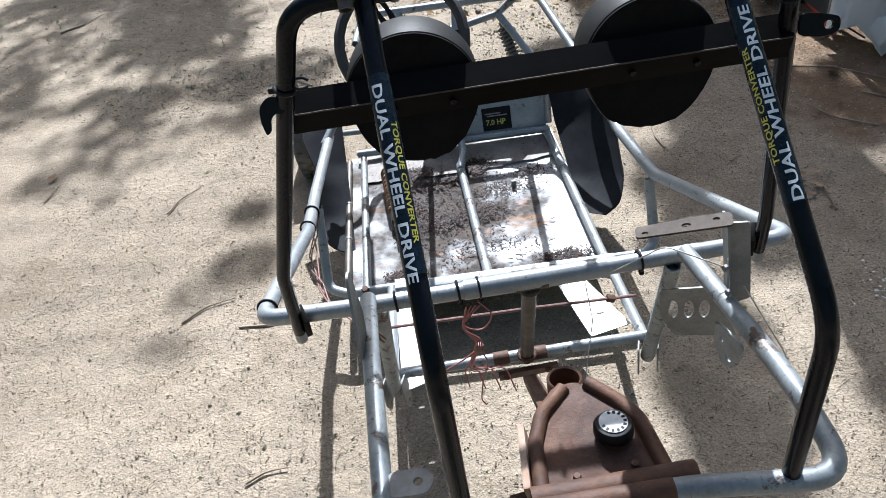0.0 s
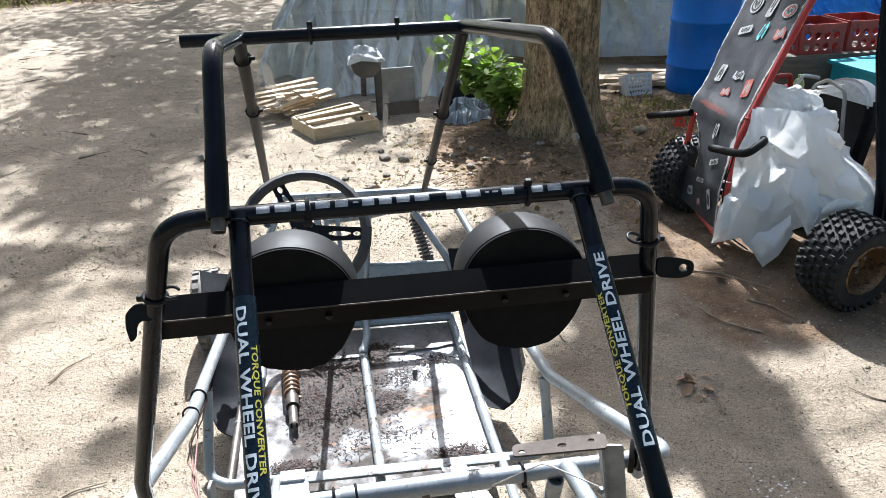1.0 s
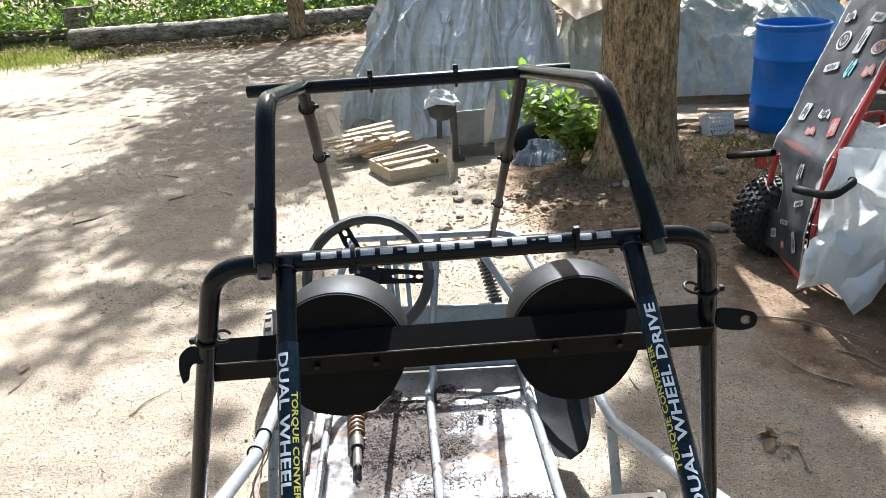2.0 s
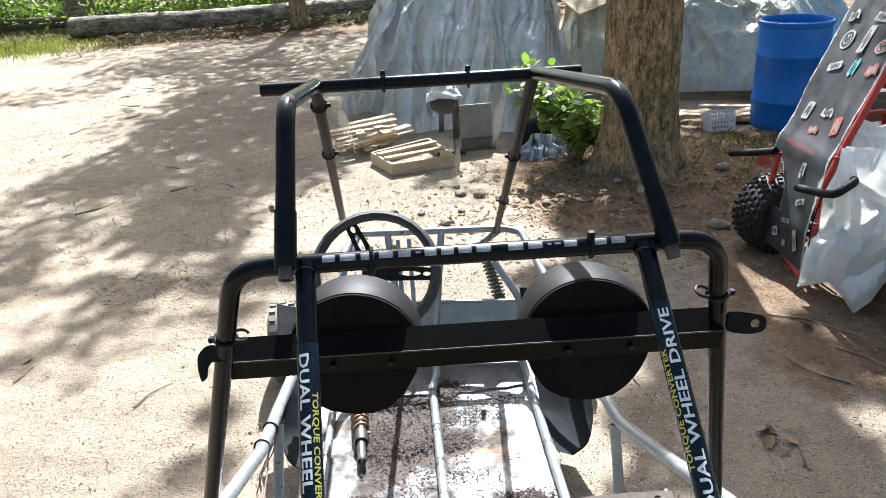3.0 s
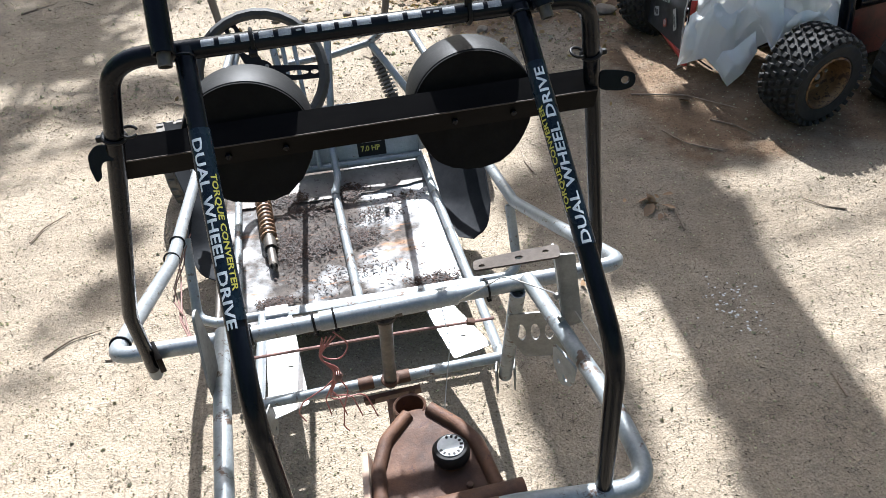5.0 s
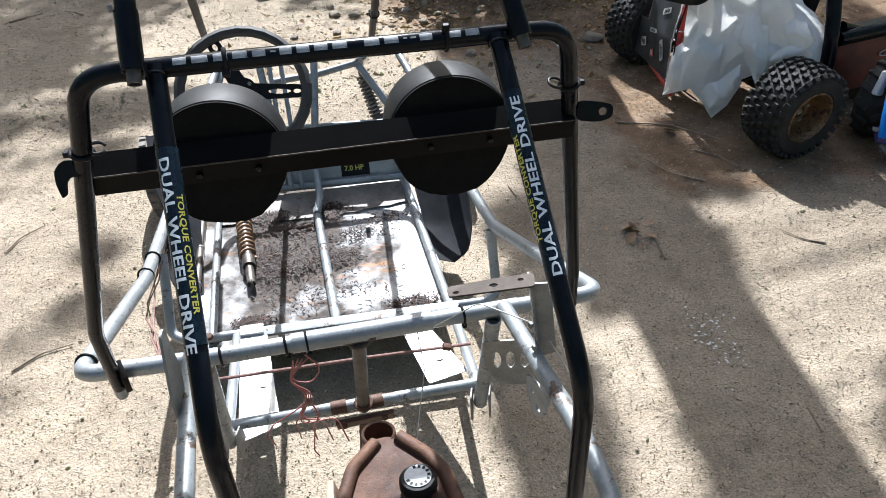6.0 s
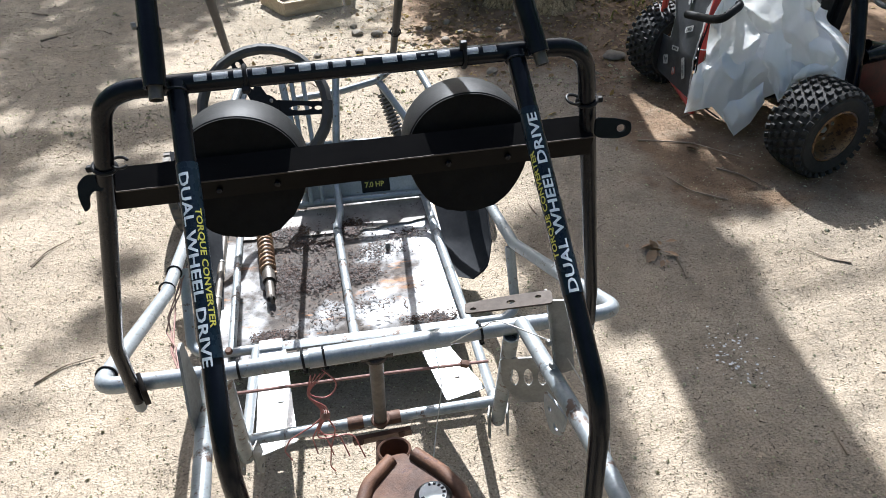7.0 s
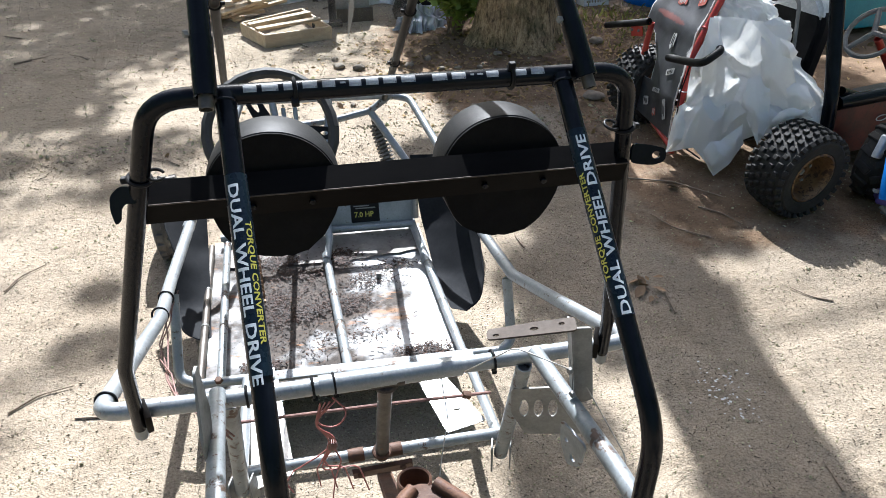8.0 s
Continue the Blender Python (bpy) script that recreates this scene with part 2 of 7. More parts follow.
def sheet_plastic():
    m, nt, b = material("milky_plastic_sheet")
    col = ramp(nt, noise_of(nt, 5, 5, 0.6), [(0.3, (0.78, 0.78, 0.77)), (0.7, (0.84, 0.84, 0.83))])
    nt.links.new(col, b.inputs["Base Color"])
    b.inputs["Roughness"].default_value = 0.28
    tr = node(nt, "ShaderNodeBsdfTranslucent")
    tr.inputs[0].default_value = (0.72, 0.72, 0.70, 1)
    mx = nt.nodes.new("ShaderNodeMixShader")
    mx.inputs[0].default_value = 0.35
    nt.links.new(b.outputs[0], mx.inputs[1])
    nt.links.new(tr.outputs[0], mx.inputs[2])
    nt.links.new(mx.outputs[0], nt.nodes["Material Output"].inputs[0])
    bump(nt, b, noise_of(nt, 18, 5, 0.6), 0.35, 0.02)
    return m


M_SHEET = sheet_plastic()


def clear_plastic():
    m, nt, b = material("scuffed_clear_plastic")
    tr = node(nt, "ShaderNodeBsdfTransparent")
    tr.inputs[0].default_value = (0.93, 0.94, 0.93, 1)
    mx = nt.nodes.new("ShaderNodeMixShader")
    b.inputs["Base Color"].default_value = (0.55, 0.55, 0.54, 1)
    b.inputs["Roughness"].default_value = 0.12
    smear = ramp(nt, noise_of(nt, 7, 6, 0.7, stretch=(1, 1, 0.25)), [(0.42, (0.035, 0.035, 0.035)), (0.78, (0.20, 0.20, 0.20))])
    streak = ramp(nt, noise_of(nt, 16, 3, 0.5, stretch=(1, 0.05, 0.07)), [(0.66, (0, 0, 0)), (0.71, (0.45, 0.45, 0.45))])
    nt.links.new(mix(nt, 1.0, smear, streak, "ADD"), mx.inputs[0])
    nt.links.new(tr.outputs[0], mx.inputs[1])
    nt.links.new(b.outputs[0], mx.inputs[2])
    nt.links.new(mx.outputs[0], nt.nodes["Material Output"].inputs[0])
    return m


M_CLEAR = clear_plastic()


def ground_material():
    m, nt, b = material("sandy_dirt")
    big = ramp(nt, noise_of(nt, 0.55, 5, 0.6), [(0.35, (0.212, 0.176, 0.134)), (0.65, (0.310, 0.262, 0.202))])
    mid = ramp(nt, noise_of(nt, 7, 6, 0.7), [(0.3, (0.78, 0.78, 0.78)), (0.7, (1.18, 1.16, 1.12))])
    col = mix(nt, 0.8, big, mid, "MULTIPLY")
    grit = ramp(nt, noise_of(nt, 130, 6, 0.75), [(0.34, (0.50, 0.47, 0.44)), (0.46, (0.95, 0.94, 0.93)), (0.62, (1.28, 1.27, 1.24))])
    col = mix(nt, 0.8, col, grit, "MULTIPLY")
    # trodden-in brown mould in streaks and patches
    mould = ramp(nt, noise_of(nt, 2.6, 9, 0.72, stretch=(0.9, 1.2, 1)), [(0.50, (0, 0, 0)), (0.66, (0.5, 0.5, 0.5))])
    col = mix(nt, mould, col, mix(nt, 0.7, (0.150, 0.116, 0.080), grit, "MULTIPLY"))
    # needles and bits of bark in the sand
    bits = ramp(nt, noise_of(nt, 75, 3, 0.6, stretch=(1, 3.0, 1)), [(0.635, (0, 0, 0)), (0.66, (1, 1, 1))])
    col = mix(nt, mix(nt, 0.85, (0, 0, 0), bits), col, (0.085, 0.062, 0.043))
    bits2 = ramp(nt, noise_of(nt, 95, 3, 0.6, stretch=(3.0, 1, 1)), [(0.635, (0, 0, 0)), (0.665, (1, 1, 1))])
    col = mix(nt, mix(nt, 0.85, (0, 0, 0), bits2), col, (0.10, 0.072, 0.05))
    # damp, leafy soil round the trees; beside the buggy also shade put into the colour
    att = node(nt, "ShaderNodeAttribute")
    att.attribute_name = "humus_shade"
    hum = ramp(nt, noise_of(nt, 5, 6, 0.7), [(0.35, (0.094, 0.061, 0.037)), (0.65, (0.205, 0.139, 0.088))])
    hum = mix(nt, 0.7, hum, grit, "MULTIPLY")
    edge = nt.nodes.new("ShaderNodeMath")
    edge.operation = "MULTIPLY_ADD"
    nt.links.new(noise_of(nt, 4, 5, 0.7), edge.inputs[0])
    edge.inputs[1].default_value = 0.9
    nt.links.new(att.outputs["Fac"], edge.inputs[2])
    fac = ramp(nt, edge.outputs[0], [(0.75, (0, 0, 0)), (1.0, (1, 1, 1))])
    col = mix(nt, fac, col, hum)
    nt.links.new(col, b.inputs["Base Color"])
    b.inputs["Roughness"].default_value = 0.95
    b.inputs["Specular IOR Level"].default_value = 0.15
    grain = nt.nodes.new("ShaderNodeTexVoronoi")
    grain.inputs["Scale"].default_value = 150
    nt.links.new(nt.nodes.new("ShaderNodeTexCoord").outputs["Object"], grain.inputs["Vector"])
    h = mix(nt, 0.28, noise_of(nt, 34, 5, 0.62), noise_of(nt, 110, 4, 0.6))
    h = mix(nt, 0.14, h, ramp(nt, grain.outputs["Distance"], [(0.0, (1, 1, 1)), (0.55, (0.2, 0.2, 0.2))]))
    h = mix(nt, 0.35, h, noise_of(nt, 9, 4, 0.6))
    bump(nt, b, h, 1.0, 0.024)
    return m


M_GROUND = ground_material()


def bark_material(name, c1, c2, c3, grain=(1, 1, 0.10), fine=(1, 1, 0.3)):
    m, nt, b = material(name)
    ridges = mix(nt, 0.45, noise_of(nt, 26, 6, 0.72, stretch=grain), noise_of(nt, 60, 6, 0.75, stretch=fine))
    col = ramp(nt, ridges, [(0.41, c1), (0.49, c2), (0.60, c3)])
    col = mix(nt, 0.6, col, ramp(nt, noise_of(nt, 120, 5, 0.7), [(0.35, (0.5, 0.5, 0.5)), (0.65, (1.3, 1.3, 1.3))]), "MULTIPLY")
    moss = ramp(nt, noise_of(nt, 5, 5, 0.7), [(0.46, (0, 0, 0)), (0.62, (1, 1, 1))])
    col = mix(nt, mix(nt, 0.55, (0, 0, 0), moss), col, (0.062, 0.066, 0.026))
    nt.links.new(col, b.inputs["Base Color"])
    b.inputs["Roughness"].default_value = 0.95
    bump(nt, b, ridges, 1.0, 0.028)
    return m


M_BARK = bark_material("ridged_bark", (0.052, 0.033, 0.018), (0.290, 0.195, 0.104), (0.56, 0.405, 0.235), (1, 1, 0.24), (1, 1, 0.45))
M_LOGBARK = bark_material("pale_log_bark", (0.035, 0.028, 0.02), (0.22, 0.18, 0.14), (0.50, 0.44, 0.36), (0.12, 0.5, 0.5), (0.25, 0.6, 0.6))


def leaf_material(name, c1, c2, spec=0.4):
    m, nt, b = material(name)
    g = nt.nodes.new("ShaderNodeNewGeometry")
    col = ramp(nt, g.outputs["Random Per Island"], [(0.0, c1), (1.0, c2)])
    nt.links.new(col, b.inputs["Base Color"])
    b.inputs["Roughness"].default_value = 0.6
    b.inputs["Specular IOR Level"].default_value = spec
    tr = node(nt, "ShaderNodeBsdfTranslucent")
    nt.links.new(mix(nt, 1.0, col, (1.1, 1.4, 0.6), "MULTIPLY"), tr.inputs[0])
    mx = nt.nodes.new("ShaderNodeMixShader")
    mx.inputs[0].default_value = 0.4
    nt.links.new(b.outputs[0], mx.inputs[1])
    nt.links.new(tr.outputs[0], mx.inputs[2])
    nt.links.new(mx.outputs[0], nt.nodes["Material Output"].inputs[0])
    return m


M_LEAF = leaf_material("green_leaf", (0.10, 0.16, 0.03), (0.27, 0.32, 0.09))
M_LEAFDARK = leaf_material("deep_green_leaf", (0.035, 0.075, 0.02), (0.085, 0.15, 0.04))
M_GRASS = leaf_material("grass_blade", (0.10, 0.105, 0.035), (0.25, 0.225, 0.095), 0.15)
M_LITTER = leaf_material("leaf_litter", (0.11, 0.068, 0.038), (0.36, 0.235, 0.14), 0.2)
M_LITTERDARK = leaf_material("dark_leaf_litter", (0.030, 0.021, 0.014), (0.115, 0.080, 0.052), 0.03)
M_WET = leaf_material("wet_leaf_shreds", (0.006, 0.004, 0.003), (0.07, 0.030, 0.018))
M_GRAVEL = leaf_material("gravel_grains", (0.16, 0.135, 0.11), (0.50, 0.44, 0.37), 0.2)
M_BITS = surface("bark_bits", (0.052, 0.038, 0.026), (0.17, 0.128, 0.090), 20, (0.85, 0.95), 0, 0.3, 80)


def floor_material():
    m, nt, b = material("dirty_floor_pan")
    metal = ramp(nt, noise_of(nt, 6, 5, 0.6), [(0.3, (0.24, 0.244, 0.248)), (0.7, (0.37, 0.37, 0.37))])
    # wet oily dirt that has gathered on one side
    co = nt.nodes.new("ShaderNodeTexCoord").outputs["Object"]
    att = node(nt, "ShaderNodeAttribute")
    att.attribute_name = "grime"
    e = nt.nodes.new("ShaderNodeMath")
    e.operation = "MULTIPLY_ADD"
    nt.links.new(noise_of(nt, 6, 6, 0.62), e.inputs[0])
    e.inputs[1].default_value = 2.4
    nt.links.new(att.outputs["Fac"], e.inputs[2])
    film = ramp(nt, e.outputs[0], [(0.52, (0, 0, 0)), (1.22, (0.9, 0.9, 0.9))])
    col = mix(nt, film, metal, ramp(nt, noise_of(nt, 22, 5, 0.7), [(0.35, (0.022, 0.016, 0.012)), (0.65, (0.085, 0.066, 0.052))]))
    e2 = nt.nodes.new("ShaderNodeMath")
    e2.operation = "MULTIPLY_ADD"
    nt.links.new(noise_of(nt, 34, 8, 0.8), e2.inputs[0])
    e2.inputs[1].default_value = 3.0
    nt.links.new(att.outputs["Fac"], e2.inputs[2])
    dark = ramp(nt, e2.outputs[0], [(1.02, (0, 0, 0)), (1.14, (1, 1, 1))])
    col = mix(nt, dark, col, (0.020, 0.013, 0.009))
    # rust streaks across the pan
    rust = ramp(nt, noise_of(nt, 11, 6, 0.75, stretch=(0.6, 2.2, 1)), [(0.58, (0, 0, 0)), (0.66, (0.8, 0.8, 0.8))])
    col = mix(nt, rust, col, (0.27, 0.14, 0.075))
    # a rusty rectangle where a bracket was bonded
    att2 = node(nt, "ShaderNodeAttribute")
    att2.attribute_name = "rust"
    e3 = nt.nodes.new("ShaderNodeMath")
    e3.operation = "MULTIPLY"
    nt.links.new(att2.outputs["Fac"], e3.inputs[0])
    nt.links.new(ramp(nt, noise_of(nt, 28, 5, 0.7, stretch=(0.5, 2, 1)), [(0.40, (0.1, 0.1, 0.1)), (0.60, (0.85, 0.85, 0.85))]), e3.inputs[1])
    col = mix(nt, e3.outputs[0], col, (0.25, 0.145, 0.082))
    flecks = ramp(nt, noise_of(nt, 120, 4, 0.7), [(0.62, (0, 0, 0)), (0.65, (1, 1, 1))])
    col = mix(nt, mix(nt, 0.8, (0, 0, 0), flecks), col, (0.05, 0.036, 0.026))
    nt.links.new(col, b.inputs["Base Color"])
    nt.links.new(ramp(nt, film, [(0, (0.45, 0.45, 0.45)), (0.8, (0.92, 0.92, 0.92))]), b.inputs["Roughness"])
    nt.links.new(ramp(nt, film, [(0, (0.5, 0.5, 0.5)), (0.8, (0.12, 0.12, 0.12))]), b.inputs["Specular IOR Level"])
    b.inputs["Metallic"].default_value = 0.1
    bump(nt, b, noise_of(nt, 34, 8, 0.8), 0.35, 0.006)
    return m


M_FLOOR = floor_material()
M_FLOORGREY = surface("grimy_grey_sheet", (0.115, 0.100, 0.086), (0.205, 0.185, 0.165), 9, (0.55, 0.8), 0.1, 0.25, 60, (0.035, 0.026, 0.020), 34, 0.58, dist=0.004)

# ---- mesh helpers ----


def world_of(ob):
    m = ob.matrix_basis.copy()
    while ob.parent:
        ob = ob.parent
        m = ob.matrix_basis @ m
    return m


def part(name, bm, mat, parent=None, label="", smooth=True, place=None):
    """Links a bmesh, given in world metres, as one mesh object under a thing or a part."""
    me = bpy.data.meshes.new(name)
    bmesh.ops.recalc_face_normals(bm, faces=bm.faces)
    for f in bm.faces:
        f.smooth = smooth
    if place is None:
        lo = [min(v.co[i] for v in bm.verts) for i in range(3)]
        hi = [max(v.co[i] for v in bm.verts) for i in range(3)]
        place = Vector(((lo[0] + hi[0]) / 2, (lo[1] + hi[1]) / 2, lo[2]))
    place = Vector(place)
    if parent is not None:
        base = world_of(parent).inverted()
        for v in bm.verts:
            v.co = base @ v.co
        place = base @ place
    for v in bm.verts:
        v.co -= place
    bm.to_mesh(me)
    bm.free()
    if smooth:
        me.set_sharp_from_angle(angle=radians(38))
    me.materials.append(mat)
    ob = new(name, me)
    ob.location = place
    if parent is not None:
        ob.parent = parent
    if label:
        tagged(ob, label)
    return ob


def thing(name, at, label, category, group="", kind=""):
    ob = new(name)
    ob.location = at
    ob.empty_display_size = 0.1
    return tagged(ob, label, category, group, kind)


def fillet(pts, radii, steps=7):
    """A way through the points with its corners rounded."""
    pts = [Vector(p) for p in pts]
    if isinstance(radii, (int, float)):
        radii = [radii] * len(pts)
    out = [pts[0]]
    for i in range(1, len(pts) - 1):
        a, p, b = pts[i - 1], pts[i], pts[i + 1]
        u, w = (a - p), (b - p)
        lu, lw = u.length, w.length
        u, w = u / lu, w / lw
        ang = u.angle(w)
        cut = min(radii[i] / max(math.tan(ang / 2), 1e-4), lu * 0.48, lw * 0.48)
        s, e = p + u * cut, p + w * cut
        for k in range(steps + 1):
            t = k / steps
            out.append((1 - t) ** 2 * s + 2 * t * (1 - t) * p + t * t * e)
    out.append(pts[-1])
    return out


def sweep(bm, pts, r, seg=14, hollow=True, taper=None, lump=0.0, caps=True):
    """A round tube along a way; hollow ends show the wall of the pipe."""
    pts = [Vector(p) for p in pts]
    n = len(pts)
    tang = [(pts[min(i + 1, n - 1)] - pts[max(i - 1, 0)]).normalized() for i in range(n)]
    ref = Vector((0, 0, 1)) if abs(tang[0].z) < 0.9 else Vector((1, 0, 0))
    side = tang[0].cross(ref).normalized()
    rings = []
    for i, p in enumerate(pts):
        side = (side - tang[i] * side.dot(tang[i])).normalized()
        up = tang[i].cross(side)
        rr = r if taper is None else r + (taper - r) * i / (n - 1)
        ring = []
        for k in range(seg):
            a = 2 * math.pi * k / seg
            q = rr
            if lump:
                q *= 1 + lump * noise.noise(p * 9 + Vector((math.cos(a), math.sin(a), 0)) * 1.5)
            ring.append(bm.verts.new(p + (side * math.cos(a) + up * math.sin(a)) * q))
        rings.append(ring)
    for a, b in zip(rings, rings[1:]):
        for k in range(seg):
            bm.faces.new((a[k], a[(k + 1) % seg], b[(k + 1) % seg], b[k]))
    if caps:
        for ring, p, t in ((rings[0], pts[0], tang[0]), (rings[-1], pts[-1], -tang[-1])):
            if hollow:
                inner = [bm.verts.new(p + (v.co - p) * 0.8) for v in ring]
                deep = [bm.verts.new(v.co + t * r * 1.2) for v in inner]
                for k in range(seg):
                    j = (k + 1) % seg
                    bm.faces.new((ring[k], ring[j], inner[j], inner[k]))
                    bm.faces.new((inner[k], inner[j], deep[j], deep[k]))
                bm.faces.new(deep)
            else:
                bm.faces.new(ring)
    return bm


def tube(pts, r, radii=0.05, seg=14, **more):
    return sweep(bmesh.new(), fillet(pts, radii), r, seg, **more)


def slab(outline, thick, m, holes=(), bevel=0.0):
    """A plate cut to an outline (2D, metres), with holes, stood up by the pose m; its thickness goes along the pose's z."""
    bm = bmesh.new()
    edges = []
    for loop in (outline, *holes):
        vs = [bm.verts.new((x, y, 0)) for x, y in loop]
        edges += [bm.edges.new((vs[i], vs[(i + 1) % len(vs)])) for i in range(len(vs))]
    bmesh.ops.triangle_fill(bm, use_beauty=True, use_dissolve=False, edges=edges)
    faces = list(bm.faces)
    got = bmesh.ops.extrude_face_region(bm, geom=faces)
    for v in got["geom"]:
        if isinstance(v, bmesh.types.BMVert):
            v.co.z += thick
    bmesh.ops.transform(bm, matrix=m, verts=bm.verts)
    return bm


def oval(cx, cy, rx, ry, n=14):
    return [(cx + rx * math.cos(2 * math.pi * k / n), cy + ry * math.sin(2 * math.pi * k / n)) for k in range(n)]


def rounded(pts, r=0.01, steps=4):
    """An outline with rounded corners."""
    out = []
    n = len(pts)
    for i in range(n):
        a, p, b = Vector(pts[i - 1]), Vector(pts[i]), Vector(pts[(i + 1) % n])
        u, w = (a - p).normalized(), (b - p).normalized()
        c = min(r, (a - p).length * 0.45, (b - p).length * 0.45)
        for k in range(steps + 1):
            t = k / steps
            q = (1 - t) ** 2 * (p + u * c) + 2 * t * (1 - t) * p + t * t * (p + w * c)
            out.append((q.x, q.y))
    return out


def plane_pose(origin, along, up):
    """A pose whose x runs along, whose y runs towards up, whose z is the plate's normal."""
    x = Vector(along).normalized()
    y = (Vector(up) - x * Vector(up).dot(x)).normalized()
    z = x.cross(y)
    m = Matrix((x, y, z)).transposed().to_4x4()
    m.translation = Vector(origin)
    return m


def block(size, m, bevel=0.004, seg=2):
    bm = bmesh.new()
    bmesh.ops.create_cube(bm, size=1.0, matrix=Matrix.Diagonal((*size, 1)))
    if bevel:
        bmesh.ops.bevel(bm, geom=list(bm.edges), offset=bevel, segments=seg, affect="EDGES", profile=0.7)
    bmesh.ops.transform(bm, matrix=m, verts=bm.verts)
    return bm


def lathe(profile, m, seg=28, closed=True):
    """A turned shape: profile of (radius, height) about the pose's z."""
    bm = bmesh.new()
    rings = []
    for r, z in profile:
        rings.append([bm.verts.new((r * math.cos(2 * math.pi * k / seg), r * math.sin(2 * math.pi * k / seg), z)) for k in range(seg)])
    for a, b in zip(rings, rings[1:]):
        for k in range(seg):
            bm.faces.new((a[k], a[(k + 1) % seg], b[(k + 1) % seg], b[k]))
    if profile[0][0] > 1e-4 and closed:
        bm.faces.new(rings[0])
    if profile[-1][0] > 1e-4 and closed:
        bm.faces.new(rings[-1])
    bmesh.ops.remove_doubles(bm, verts=bm.verts, dist=1e-6)
    bmesh.ops.transform(bm, matrix=m, verts=bm.verts)
    return bm


def axis_pose(at, axis):
    q = Vector(axis).normalized().to_track_quat("Z", "Y")
    return Matrix.Translation(at) @ q.to_matrix().to_4x4()


def bolt(at, axis, r, parent, mat, name="bolt"):
    prof = [(r, 0), (r, r * 0.9), (r * 0.85, r * 1.05), (0, r * 1.1)]
    return part(name, lathe(prof, axis_pose(at, axis), 6), mat, parent, smooth=False)


def ring(at, axis, big, small, a0=0.0, a1=360.0, seg=26):
    m = axis_pose(at, axis)
    n = 28
    pts = [m @ Vector((big * math.cos(radians(a0 + (a1 - a0) * k / n)), big * math.sin(radians(a0 + (a1 - a0) * k / n)), 0)) for k in range(n + 1)]
    return sweep(bmesh.new(), pts, small, 8, hollow=False, caps=a1 - a0 < 359)


def coil(a, b, big, wire, turns, n=14):
    a, b = Vector(a), Vector(b)
    m = axis_pose(a, b - a)
    length = (b - a).length
    k = int(turns * n)
    pts = [m @ Vector((big * math.cos(2 * math.pi * i / n), big * math.sin(2 * math.pi * i / n), length * i / k)) for i in range(k + 1)]
    return sweep(bmesh.new(), pts, wire, 6, hollow=False)


def lettering(name, words, size, mat, parent, put, cuts=8, span=0.0):
    """Words in the built-in font as a thin raised print; put() carries a point (along, across) onto the surface."""
    cu = bpy.data.curves.new(name, "FONT")
    cu.body, cu.size, cu.align_x, cu.align_y = words, size, "LEFT", "BOTTOM_BASELINE"
    cu.resolution_u = 2
    cu.offset = size * 0.022
    tmp = bpy.data.objects.new(name, cu)
    me = bpy.data.meshes.new_from_object(tmp)
    bpy.data.objects.remove(tmp)
    bpy.data.curves.remove(cu)
    bm = bmesh.new()
    bm.from_mesh(me)
    bpy.data.meshes.remove(me)
    top = max(v.co.y for v in bm.verts)
    for k in range(1, cuts):
        geom = list(bm.verts) + list(bm.edges) + list(bm.faces)
        bmesh.ops.bisect_plane(bm, geom=geom, plane_co=(0, top * k / cuts, 0), plane_no=(0, 1, 0))
    left, right = min(v.co.x for v in bm.verts), max(v.co.x for v in bm.verts)
    stretch = span / (right - left) if span else 1.0
    for v in bm.verts:
        v.co = put((v.co.x - left) * stretch, v.co.y)
    return part(name, bm, mat, parent, smooth=False)


def wrap(a, b, r, facing, start, turn0, flip=False):
    """Carries (along, across) onto the round of a tube from a to b; turn0: where the baseline lies, metres round from the facing line."""
    a, b = Vector(a), Vector(b)
    ax = (b - a).normalized()
    f = (Vector(facing) - ax * Vector(facing).dot(ax)).normalized()
    s = f.cross(ax)

    def put(x, y):
        if flip:
            x, y = -x, -y
        ang = (turn0 + y) / r
        return a + ax * (start + x) + (f * math.cos(ang) + s * math.sin(ang)) * (r + 0.0009)
    return put


def tie(at, axis, r, parent, tail=None, mat=None):
    """A zip tie round a tube, with its square head and cut tail."""
    t = part("zip_tie", ring(at, axis, r + 0.002, 0.0028), mat or M_PLASTICBLK, parent, "black plastic zip tie")
    if tail is not None:
        d = Vector(tail).normalized()
        p = Vector(at) + d * (r + 0.005)
        part("tie_head", block((0.010, 0.008, 0.012), axis_pose(p, d), 0.0015, 1), mat or M_PLASTICBLK, t)
    return t

# ---- ground ----
TREE = Vector((1.47, 5.62, 0.0))


def lie(x, y):
    """Height of the ground."""
    p = Vector((x, y, 0))
    z = 0.030 * noise.noise(p * 0.35) + 0.010 * noise.noise(p * 1.7)
    d = math.hypot(x, y - 1.5)
    z *= min(1.0, max(0.12, (d - 1.0) / 5.0))
    dt = math.hypot(x - 1.5, y - 5.75)
    z += 0.10 * math.exp(-(dt / 0.75) ** 2)
    if y > 15.2:
        z += 0.10 * min(1, (y - 15.2) / 2.0)
    return z


